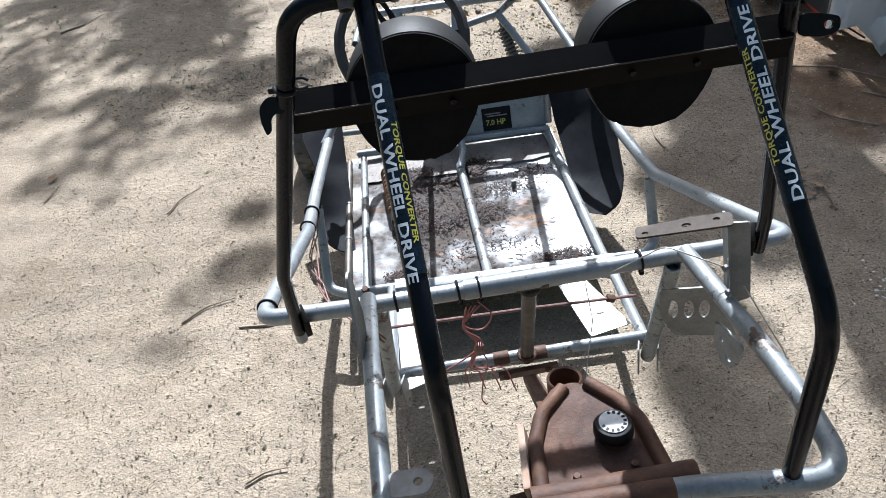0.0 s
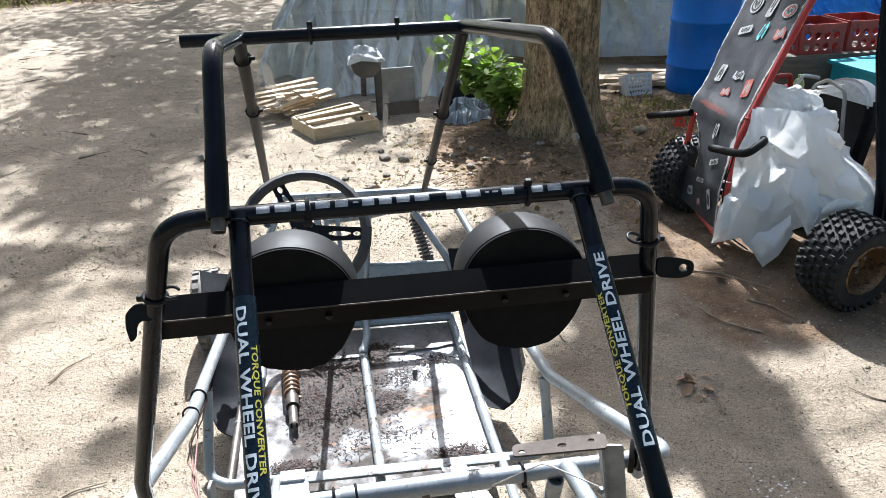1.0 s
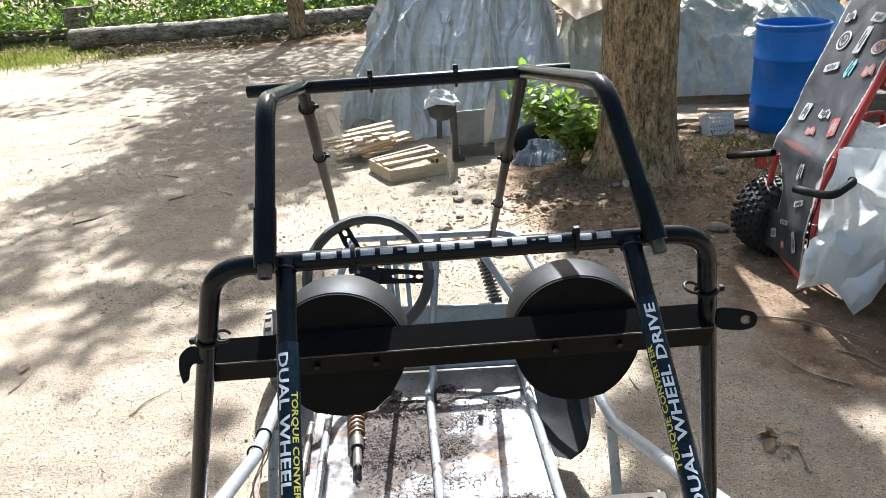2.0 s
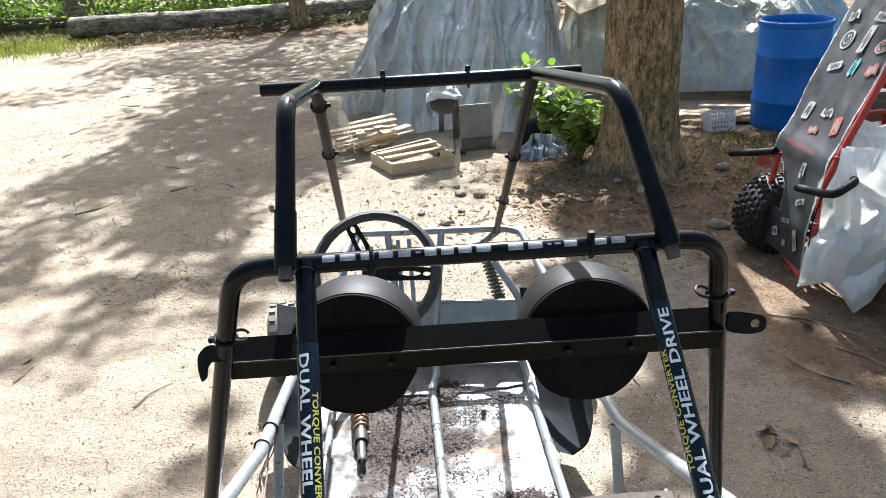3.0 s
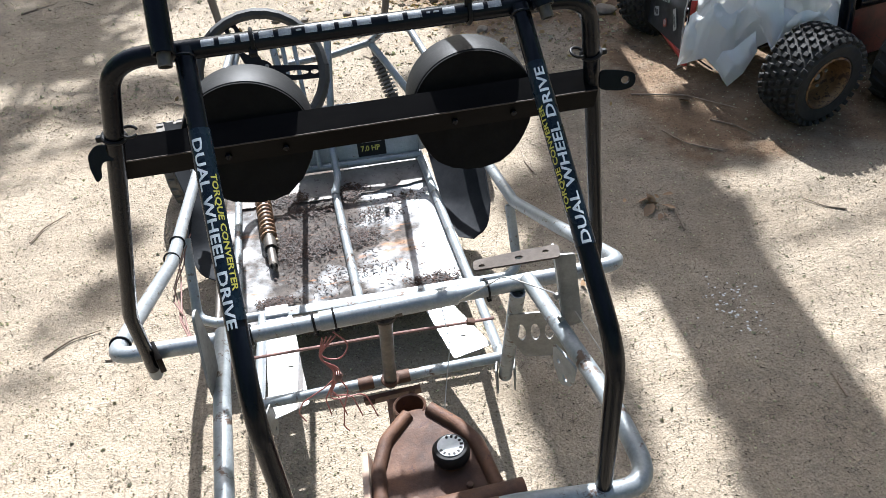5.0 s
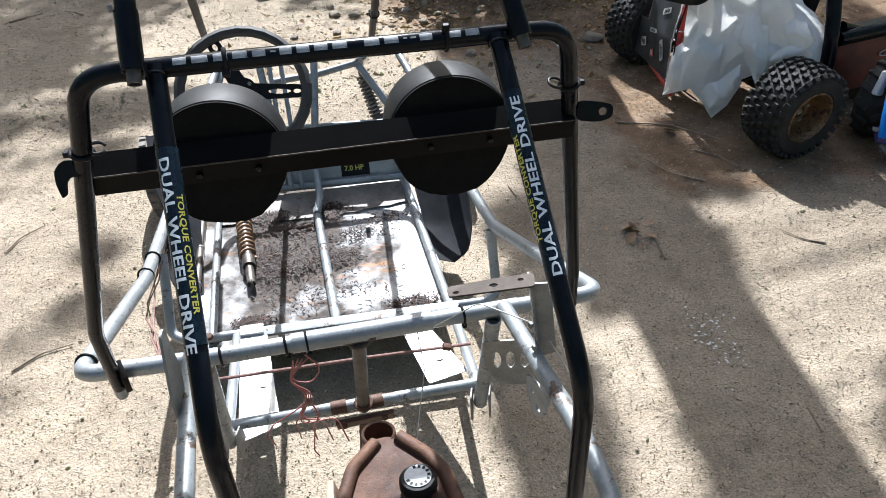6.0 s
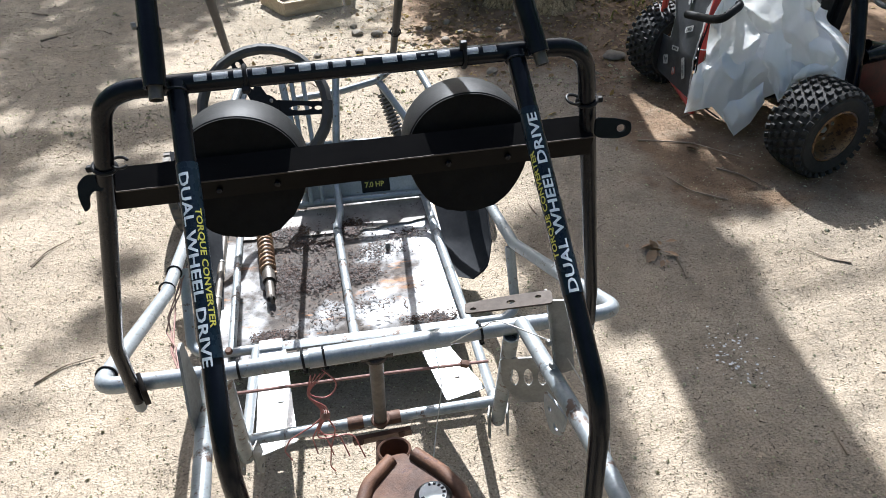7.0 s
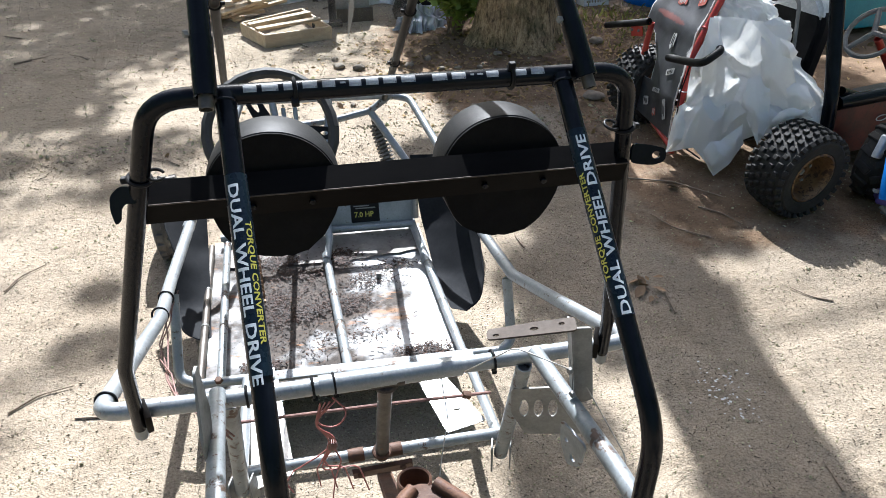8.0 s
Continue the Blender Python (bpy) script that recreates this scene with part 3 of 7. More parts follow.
def humus_shade_at(x, y):
    a = math.exp(-(math.hypot((x - 1.9) / 1.5, (y - 5.7) / 1.3)) ** 2) * 1.1
    b = max(0.0, min(1.0, (x - 2.2) / 1.6)) * max(0.0, min(1.0, (y - 4.6) / 1.0)) * 0.8
    c = max(0.0, min(1.0, y - 14.6)) * 0.75
    # d: dark soil beside the buggy, deepened to carry the shade there
    d = max(0.0, min(1.0, (x - 1.05) / 0.45)) * max(0.0, min(1.0, (y - 2.5) / 0.4)) * max(0.0, min(1.0, (7.5 - y) / 1.0)) * 0.58
    e = max(0.0, min(1.0, (x - 0.30 - 0.10 * math.sin(3 * y)) / 0.4)) * max(0.0, min(1.0, (y - 4.25) / 0.5)) * max(0.0, min(1.0, (7.0 - y) / 0.6)) * 0.72
    return max(a, b, c, d, e)


def build_ground():
    bm = bmesh.new()
    lay = bm.verts.layers.float.new("humus_shade")

    def axis(lo, hi, c, fine, reach):
        out, x = [c], c
        while x < hi:
            x += fine * (1 + (abs(x - c) / reach) ** 2)
            out.append(x)
        x = c
        while x > lo:
            x -= fine * (1 + (abs(x - c) / reach) ** 2)
            out.insert(0, x)
        return out
    xs, ys = axis(-700, 700, 0.4, 0.09, 3.2), axis(-700, 900, 3.4, 0.09, 3.2)
    rows = []
    for y in ys:
        row = []
        for x in xs:
            v = bm.verts.new((x, y, lie(x, y) + (0.004 * noise.noise(Vector((x, y, 0)) * 6) if abs(x) < 12 and y < 20 else 0)))
            v[lay] = humus_shade_at(x, y)
            row.append(v)
        rows.append(row)
    for a, b in zip(rows, rows[1:]):
        for i in range(len(xs) - 1):
            bm.faces.new((a[i], a[i + 1], b[i + 1], b[i]))
    ob = part("ground", bm, M_GROUND, place=(0, 0, 0))
    return tagged(ob, "sandy trodden dirt yard with leaf litter", "ground", kind="structure")


build_ground()

# ---- the stripped go-kart in the middle ----
kart = thing("go_kart", (0.0, 2.2, 0.0), "stripped two-seat go-kart frame, silver paint with black roll cage", "go-kart")
RC, RS, RL = 0.0130, 0.0195, 0.0155      # tubes of cage, rear beam, light frame

# roll cage
HOOP = [(-0.474, 1.478, 0.665), (-0.447, 1.413, 0.863), (-0.285, 1.275, 1.392), (0.357, 1.322, 1.374), (0.456, 1.468, 0.80), (0.474, 1.510, 0.680)]
hoop = part("roll_hoop", tube(HOOP, RC, [0, 0.2, 0.062, 0.062, 0.2, 0], 18), M_BLACK, kart, "glossy black bent tube roll hoop")
for side, foot in ((-1, HOOP[0]), (1, HOOP[-1])):
    f = Vector(foot)
    up = (Vector(HOOP[1] if side < 0 else HOOP[-2]) - f).normalized()
    part("hoop_foot", tube([f - up * 0.035, f + up * 0.01], 0.0125, 0.0, 12), M_SILVERW, kart, "bare silver stub of the hoop foot")
    part("clamp_plate", block((0.012, 0.045, 0.06), axis_pose(f + Vector((0.018 * -side, -0.004, 0.03)), up), 0.003), M_BROWNBLACK, kart)
CB_L, CB_R = Vector(HOOP[2]).lerp(Vector(HOOP[3]), 0.145), Vector(HOOP[2]).lerp(Vector(HOOP[3]), 0.835)

POST_L = [(-0.192, 1.277, 1.392), (-0.172, 1.007, 1.155), (-0.166, 0.925, 1.082), (-0.168, 0.940, 0.745)]
POST_R = [(0.251, 1.304, 1.379), (0.269, 1.047, 1.156), (0.277, 0.938, 1.062), (0.288, 0.956, 0.745)]
post_l = part("rear_brace", tube(POST_L, RC, [0, 0, 0.10, 0], 18), M_BLACK, kart, "glossy black brace tube with printed decal")
post_r = part("rear_brace", tube(POST_R, RC, [0, 0, 0.10, 0], 18), M_BLACK, kart, "glossy black brace tube with printed decal")
for p in (POST_L[0], POST_R[0]):
    part("weld_bead", ring(Vector(p) + Vector((0, -0.0085, -0.0075)), Vector((0, -0.74, -0.66)), RC - 0.0002, 0.0022), M_BLACK, kart)


def decal(post, points, s0, s1, white, yellow):
    a, b = Vector(points[0]), Vector(points[1])
    ax = (b - a).normalized()
    part("decal_sleeve", sweep(bmesh.new(), [a + ax * s0, a + ax * s1], RC + 0.0005, 22, caps=False), M_NAVY, post, "dark blue printed decal")
    face = Vector((0.03, -0.75, 0.66))
    for name, text, size, mat, start, turn, flip, span in (white, yellow):
        lettering(name, text, size, mat, post, wrap(a, b, RC, face, start, turn, flip), 8, span)


decal(post_l, POST_L, 0.110, 0.352,
      ("white_lettering", "DUAL WHEEL DRIVE", 0.0165, M_WHITEINK, 0.124, -0.0090, False, 0.2375),
      ("yellow_lettering", "TORQUE CONVERTER", 0.0105, M_YELLOWINK, 0.171, 0.0052, False, 0.146))
decal(post_r, POST_R, 0.085, 0.3400,
      ("white_lettering", "DUAL WHEEL DRIVE", 0.0165, M_WHITEINK, 0.3385, 0.0040, True, 0.243),
      ("yellow_lettering", "TORQUE CONVERTER", 0.0105, M_YELLOWINK, 0.293, -0.0098, True, 0.146))

# worn maker's print on the cross tube: plain bars
rng = random.Random(4)
x = 0.022
for w in (0.019, 0.023, 0.020, 0.021, 0.019, 0.008, 0.018, 0.019, 0.020, 0.022, 0.0, 0.023, 0.022, 0.006, 0.009, 0.020, 0.0, 0.020, 0.022):
    if w > 0:
        bm = bmesh.new()
        put = wrap(CB_L, CB_R, RC, (0, -0.66, 0.75), x, 0.0)
        lo, hi = -0.0050 + rng.uniform(-0.0004, 0.0006), 0.0046 + rng.uniform(-0.0008, 0.0005)
        strokes = [(0, w * 0.86, -0.0012, 0.0012)] if w < 0.01 else [(0, w * 0.86, lo, hi)]
        for u0, u1, v0, v1 in strokes:
            n = 5
            grid = [[bm.verts.new(put(u, v0 + (v1 - v0) * k / n)) for k in range(n + 1)] for u in (u0, u1)]
            for k in range(n):
                bm.faces.new((grid[0][k], grid[1][k], grid[1][k + 1], grid[0][k + 1]))
        part("print_bar", bm, M_PRINT, hoop, smooth=False)
    x += w + 0.0035 if w else 0.016

# upper braces to the front bar
BR_L = [(-0.211, 1.256, 1.410), (-0.212, 1.393, 1.573), (-0.245, 1.866, 1.509)]
BR_R = [(0.277, 1.289, 1.393), (0.238, 1.407, 1.564), (0.184, 1.872, 1.507)]
for pts in (BR_L, BR_R):
    t = part("upper_brace", tube(pts, RC, [0, 0.07, 0], 18), M_BLACK, kart, "black bent brace tube")
    a, b = Vector(pts[0]), Vector(pts[1])
    d = (b - a).normalized()
    part("sleeve", sweep(bmesh.new(), [a - d * 0.012, a + d * 0.062], RC + 0.0014, 18), M_BLACK, t, "wider joint sleeve")
    part("stub", sweep(bmesh.new(), [a - d * 0.028, a - d * 0.008], 0.009, 14), M_DARKTUBE, t)
    bolt(a + d * 0.07 + Vector((-0.014, -0.006, 0)), (-1, -0.5, 0), 0.005, t, M_STEEL)
fbar = part("front_bar", tube([(-0.352, 1.870, 1.505), (0.276, 1.877, 1.503)], RC, 0, 18), M_BLACK, kart, "black cross tube with worn shiny top")
FP_L = [(-0.247, 1.878, 1.500), (-0.392, 3.05, 0.768)]
FP_R = [(0.184, 1.884, 1.498), (0.203, 3.20, 0.630)]
for pts in (FP_L, FP_R):
    part("windscreen_post", tube(pts, 0.0125, 0, 14), M_BROWNBLACK, kart, "brown-black windscreen post")

# clear plastic windscreen tied to the posts
a, b, c, d = Vector((-0.238, 1.892, 1.532)), Vector((0.178, 1.898, 1.528)), Vector((0.190, 2.765, 0.895)), Vector((-0.318, 2.715, 0.945))
bm = bmesh.new()
g = [[bm.verts.new((a.lerp(b, i / 8)).lerp(d.lerp(c, i / 8), j / 8) + Vector((0, 0.012 * math.sin(math.pi * i / 8), 0.010 * math.sin(math.pi * i / 8)))) for i in range(9)] for j in range(9)]
for j in range(8):
    for i in range(8):
        bm.faces.new((g[j][i], g[j][i + 1], g[j + 1][i + 1], g[j + 1][i]))
screen = part("windscreen", bm, M_CLEAR, kart, "scuffed clear plastic sheet windscreen")
screen.visible_shadow = False
for p, ax, tail in (((-0.112, 1.872, 1.504), (1, 0, 0), (0, 0, 1)), ((0.054, 1.874, 1.503), (1, 0, 0), (0, 0, 1)),
                    ((-0.257, 1.96, 1.449), (0, 0.8, -0.6), (1, 0, 0)), ((-0.294, 2.26, 1.261), (0, 0.8, -0.6), (1, 0, 0)),
                    ((0.190, 2.33, 1.204), (0, 0.8, -0.6), (-1, 0, 0)), ((0.1965, 2.75, 0.927), (0, 0.8, -0.6), (-1, 0, 0))):
    tie(p, ax, RC + 0.001, kart, tail)
BAR = (Vector(HOOP[3]) - Vector(HOOP[2])).normalized()
tie(Vector(HOOP[2]) + BAR * 0.467, BAR, RC, kart, (0, -0.3, 1))
tie(Vector(HOOP[2]) + BAR * 0.178, BAR, RC, kart, (0, -0.9, -0.5))
for s, p in ((-1, Vector(HOOP[2]).lerp(Vector(HOOP[1]), 0.225)), (1, Vector(HOOP[3]).lerp(Vector(HOOP[4]), 0.17))):
    tie(p, (-0.26 * s, -0.24, 1), RC, kart, (s, 0, 0))
    part("tie_loop", ring(p + Vector((-0.021 * s, 0.0, 0.004)), (0.2, -0.3, 1), 0.011, 0.0022, 0, 300), M_PLASTICBLK, kart)

# angle-iron cross member with hook and drilled lug
AL, AR = Vector((-0.338, 1.329, 1.220)), Vector((0.388, 1.343, 1.216))
bm = bmesh.new()
prof = [(0.0, 0.0), (0.012, -0.037), (0.0155, -0.0355), (0.0055, -0.002), (0.033, 0.0205), (0.031, 0.0240)]
ends = [[bm.verts.new(p + Vector((0, y, z))) for y, z in prof] for p in (AL, AR)]
for k in range(len(prof)):
    j = (k + 1) % len(prof)
    bm.faces.new((ends[0][k], ends[0][j], ends[1][j], ends[1][k]))
for e in ends:
    bm.faces.new(e)
bmesh.ops.bevel(bm, geom=list(bm.edges), offset=0.0012, segments=2, affect="EDGES")
angle = part("cross_member", bm, M_ANGLE, kart, "dusty black angle-iron cross member")
along = (AR - AL).normalized()
# paler strip along the fold: worn metal and its edge highlight in one colour
part("worn_edge_highlight", sweep(bmesh.new(), [AL.lerp(AR, k / 40) + Vector((0, -0.0004, 0.0002 * math.sin(9 * k))) for k in range(41)], 0.0012, 6, hollow=False), M_STRAP, angle, "worn edge of the angle iron with its highlight as a paler strip")
for s in (0.153, 0.238, 0.497, 0.590):
    bolt(AL + along * s + Vector((0, 0.0055, -0.018)), (0, -1, -0.33), 0.0052, angle, M_BLACK)
hookm = plane_pose((-0.338, 1.298, 1.236), (-1, 0, 0), (0, 0.3, 1))
hook_out = [(0.0, 0.028), (0.013, 0.029), (0.026, 0.017), (0.028, -0.003), (0.024, -0.023), (0.017, -0.019), (0.014, -0.002), (0.006, 0.006), (-0.008, 0.003), (-0.008, 0.022)]
part("hook", slab(rounded(hook_out, 0.007), 0.005, hookm), M_BLACK, kart, "black cut steel latch hook", smooth=False)
lugm = plane_pose((0.382, 1.330, 1.238), (1, 0.08, -0.12), (0, 0.3, 1))
part("lug", slab(rounded([(0, -0.014), (0.038, -0.017), (0.060, -0.011), (0.060, 0.009), (0.035, 0.014), (0, 0.017)], 0.011), 0.005, lugm, [oval(0.043, -0.001, 0.0075, 0.006)]),
     M_BLACK, kart, "black drilled steel lug", smooth=False)


def headrest(cx, cy, cz, w, h, tilt, group):
    """A padded drum: round top, blunt bottom with a torn edge, flat black backing board towards the rear."""
    r, mid = w / 2, h * 0.50
    loop = []
    n = 56
    for k in range(n + 1):
        a = math.pi * (1 - k / n)
        loop.append((r * math.cos(a), mid + (h - mid) * math.sin(a) ** 0.92))
    rg = random.Random(int(cx * 1000) + 50)
    for k in range(1, 24):
        u = 1 - 2 * k / 24
        loop.append((r * math.copysign(abs(u) ** 0.92, u), mid - mid * (1 - abs(u) ** 2.6) ** 0.75 + rg.uniform(-0.0016, 0.0016)))
    turn = Matrix.Rotation(radians(tilt), 3, "Y") @ Matrix.Rotation(radians(-4), 3, "X")
    ob = thing("headrest", (cx, cy + 0.04, cz), "round black vinyl headrest bolted to the cross member", "headrest", group)

    def at(px, pz, y, s):
        return Vector((cx, cy, cz + mid)) + turn @ Vector((px * s, y, (pz - mid) * s))
    bm = bmesh.new()
    lay = [[bm.verts.new(at(px, pz, y, s)) for px, pz in loop] for y, s in ((0.004, 0.965), (0.005, 0.990), (0.008, 1.0), (0.045, 1.012), (0.072, 1.0), (0.079, 0.985), (0.083, 0.95), (0.085, 0.86))]
    k = len(loop)
    for a, b in zip(lay, lay[1:]):
        for i in range(k):
            bm.faces.new((a[i], a[(i + 1) % k], b[(i + 1) % k], b[i]))
    bm.faces.new(lay[-1])
    part("shell", bm, M_VINYL, ob)
    bm = bmesh.new()
    back = [bm.verts.new(at(px, pz, 0.0, 0.975)) for px, pz in loop]
    rear = [bm.verts.new(at(px, pz, 0.0045, 0.975)) for px, pz in loop]
    bm.faces.new(back)
    bm.faces.new(list(reversed(rear)))
    for i in range(k):
        bm.faces.new((back[i], back[(i + 1) % k], rear[(i + 1) % k], rear[i]))
    part("backing", bm, M_VINYLBACK, ob, "matt black backing board with torn lower edge")
    return ob


headrest(-0.156, 1.368, 1.093, 0.200, 0.204, 6, "pair of headrests")
headrest(0.198, 1.383, 1.084, 0.202, 0.206, 3, "pair of headrests")

# rear beam and engine cradle
side_l = part("side_rail", tube([(-0.545, 2.75, 0.40), (-0.562, 2.34, 0.425), (-0.540, 2.040, 0.506), (-0.548, 1.497, 0.694), (-0.30, 1.494, 0.692), (0.0, 1.532, 0.665), (0.36, 1.528, 0.680)],
              0.0180, [0, 0.15, 0.11, 0.045, 1.5, 1.5, 0], 16), M_SILVER, kart, "silver side rail bent into the rear beam")
side_r = part("side_rail", tube([(0.43, 2.85, 0.42), (0.445, 2.50, 0.40), (0.458, 2.14, 0.455), (0.490, 1.84, 0.575), (0.545, 1.522, 0.690), (0.36, 1.527, 0.680)],
              0.0175, [0, 0.2, 0.15, 0.3, 0.04, 0], 16), M_SILVER, kart, "silver side rail bent into the rear beam")
part("beam_sleeve", tube([(-0.13, 1.516, 0.677), (0.06, 1.532, 0.6665), (0.17, 1.530, 0.672)], RS + 0.002, 0.5, 16), M_SILVER, kart)
LOOP = [(-0.324, 1.500, 0.706), (-0.312, 1.32, 0.727), (-0.284, 0.950, 0.740), (0.15, 0.962, 0.745), (0.366, 0.944, 0.745), (0.362, 1.075, 0.748), (0.354, 1.15, 0.748), (0.322, 1.505, 0.705)]
part("engine_cradle", tube(LOOP, 0.0165, [0, 0.5, 0.06, 0.3, 0.062, 0.3, 0.5, 0], 16), M_SILVERW, kart, "silver tube engine cradle, paint worn to rust")
part("rusted_stretch", tube([(-0.10, 0.957, 0.7425), (0.02, 0.960, 0.744), (0.128, 0.962, 0.745)], 0.0172, 0.2, 16, lump=0.06), M_RUST, kart, "cradle tube rusted through its paint")
part("centre_strut", tube([(0.009, 1.533, 0.665), (0.003, 1.590, 0.48), (-0.002, 1.648, 0.300)], 0.0165, 0.3, 14), M_DARKTUBE, kart, "bare dark steel strut")
part("weld_scorch", tube([(-0.026, 1.529, 0.667), (0.010, 1.5325, 0.665), (0.046, 1.532, 0.666)], RS + 0.0035, 0.3, 16, lump=0.12), M_BURNT, kart, "burnt brown weld on the beam")
part("weld_bead", ring((0.008, 1.536, 0.645), (0.02, 0.2, -1), 0.021, 0.008), M_BURNT, kart)
part("weld_bead", ring((-0.001, 1.640, 0.325), (0.02, 0.2, -1), 0.019, 0.006), M_RUST, kart)
lowbar = part("lower_cross_tube", tube([(-0.345, 1.655, 0.302), (0.305, 1.664, 0.305)], 0.0145, 0, 14), M_SILVERW, kart, "thin silver lower cross tube")
for xx, ang in ((-0.065, -1), (0.030, 1)):
    part("rust_collar", tube([(xx - 0.02, 1.659, 0.303), (xx + 0.02, 1.660, 0.304)], 0.0175, 0, 12, lump=0.1), M_RUST, kart)
for s, xa, xb in ((-1, -0.36, -0.340), (1, 0.310, 0.298)):
    part("lower_frame_tube", tube([(xa, 2.12, 0.19), (xb, 1.655, 0.303)], 0.0145, 0, 12), M_SILVER, kart)
# legs with forked ears for the axle
for xt, xb in ((-0.308, -0.342), (0.302, 0.298)):
    leg = part("axle_leg", tube([(xt, 1.510, 0.668), (xb, 1.628, 0.270)], 0.0175, 0, 14), M_SILVERW, kart, "silver leg with forked ears")
    for dx in (-0.024, 0.024):
        part("ear", slab(rounded([(-0.022, 0.035), (0.022, 0.035), (0.024, -0.045), (0.0, -0.075), (-0.020, -0.045)], 0.010), 0.004, plane_pose((xb + dx, 1.63, 0.275), (0.3, 1, 0), (0, 0.1, 1)),
                         [oval(0.003, -0.048, 0.006, 0.006, 8)]), M_STEEL, leg, "grey steel fork ear", smooth=False)
# slotted plate and bracket
m = plane_pose((0.282, 1.523, 0.585), (0.42, -0.12, 0.02), (-0.02, -0.10, 1))
part("slotted_plate", slab(rounded([(0.032, -0.142), (0.162, -0.134), (0.108, 0.022), (0.0, 0.010), (0.0, -0.07)], 0.008), 0.004, m,
                           [oval(0.028, -0.052, 0.0105, 0.029), oval(0.060, -0.050, 0.0105, 0.029), oval(0.092, -0.048, 0.0105, 0.029)]), M_STEEL, kart, "grey steel plate with three oval slots", smooth=False)
for z, dy in ((0.60, 0.0),):
    m = plane_pose((0.348, 1.315, 0.66), (0.3, -1, 0.0), (0, 0.2, 1))
    part("chain_lug", slab(rounded([(-0.04, 0.0), (0.04, 0.0), (0.035, -0.06), (0.0, -0.085), (-0.03, -0.05)], 0.012), 0.005, m, [oval(0.012, -0.055, 0.009, 0.009, 10), oval(-0.014, -0.03, 0.006, 0.006, 8)]),
         M_SILVERW, kart, "drilled silver lug", smooth=False)
m = plane_pose((0.182, 1.378, 0.876), (0.965, -0.18, 0.13), (0.0, 1, 0.05))
part("flat_strap", slab(rounded([(0.0, -0.018), (0.160, -0.016), (0.160, 0.018), (0.09, 0.016), (0.0, 0.008)], 0.008), 0.004, m, [oval(0.016, -0.009, 0.006, 0.004, 8), oval(0.085, -0.002, 0.008, 0.005, 10), oval(0.135, 0.004, 0.006, 0.004, 8)]),
     M_STRAP, kart, "dull steel strap with bolt holes", smooth=False)
m = plane_pose((0.334, 1.365, 0.893), (-0.12, -1, -0.1), (-0.14, -0.03, 1))
part("upright_plate", slab(rounded([(-0.018, 0.0), (0.024, 0.0), (0.040, -0.19), (-0.010, -0.20)], 0.006), 0.004, m, [oval(0.010, -0.10, 0.004, 0.012, 8)]),
     M_STEEL, kart, "upright grey steel bracket plate", smooth=False)
m = plane_pose((0.331, 1.350, 0.893), (1, -0.25, 0.1), (-0.14, -0.03, 1))
part("upright_flange", slab(rounded([(0.0, 0.0), (0.035, 0.0), (0.040, -0.185), (0.0, -0.20)], 0.006), 0.004, m), M_STEEL, kart, smooth=False)
for p in ((0.334, 1.335, 0.803), (0.340, 1.325, 0.753)):
    bolt(p, (-1, -0.3, 0), 0.007, kart, M_STEEL)
m = plane_pose((-0.322, 1.372, 0.884), (-0.05, -1, 0.1), (0.0, 0.35, 1))
part("side_plate", slab(rounded([(-0.010, 0.0), (0.015, 0.0), (0.055, -0.12), (0.045, -0.235), (0.02, -0.235), (-0.03, -0.11)], 0.008), 0.005, m, [oval(0.02, -0.17, 0.005, 0.005, 8)]),
     M_STEEL, kart, "grey steel side plate seen edge-on", smooth=False)
# flat alloy tabs behind the floor
for xs, lab in (((-0.345, -0.240), -1), ((0.122, 0.215), 1)):
    x0, x1 = xs
    sk = 0.06 if lab > 0 else 0.02
    m = plane_pose((x0, 2.03, 0.215), (1, 0, 0), (0, -1, 0.10))
    w = x1 - x0
    t = part("alloy_tab", slab(rounded([(0, -0.05), (w * 0.75, -0.05), (w + sk + (0.02 if lab > 0 else 0.0), 0.26 if lab > 0 else 0.36), (sk, 0.29 if lab > 0 else 0.40)], 0.008), -0.003, m, [oval(w * 0.55 + sk * 0.9, 0.20, 0.011, 0.0045, 10), oval(w * 0.5, 0.02, 0.011, 0.0045, 10)]),
             M_WHITEMETAL, kart, "bright alloy mounting tab", smooth=False)
flm = plane_pose((-0.282, 1.030, 0.742), (1, 0, 0), (0, 1, 0))
part("motor_lug", slab(rounded([(0, -0.022), (0.06, -0.022), (0.075, 0.0), (0.06, 0.024), (0, 0.022)], 0.014), 0.005, flm, [oval(0.048, 0.0, 0.008, 0.008, 10)]), M_STEEL, kart, "grey steel lug with a bolt", smooth=False)

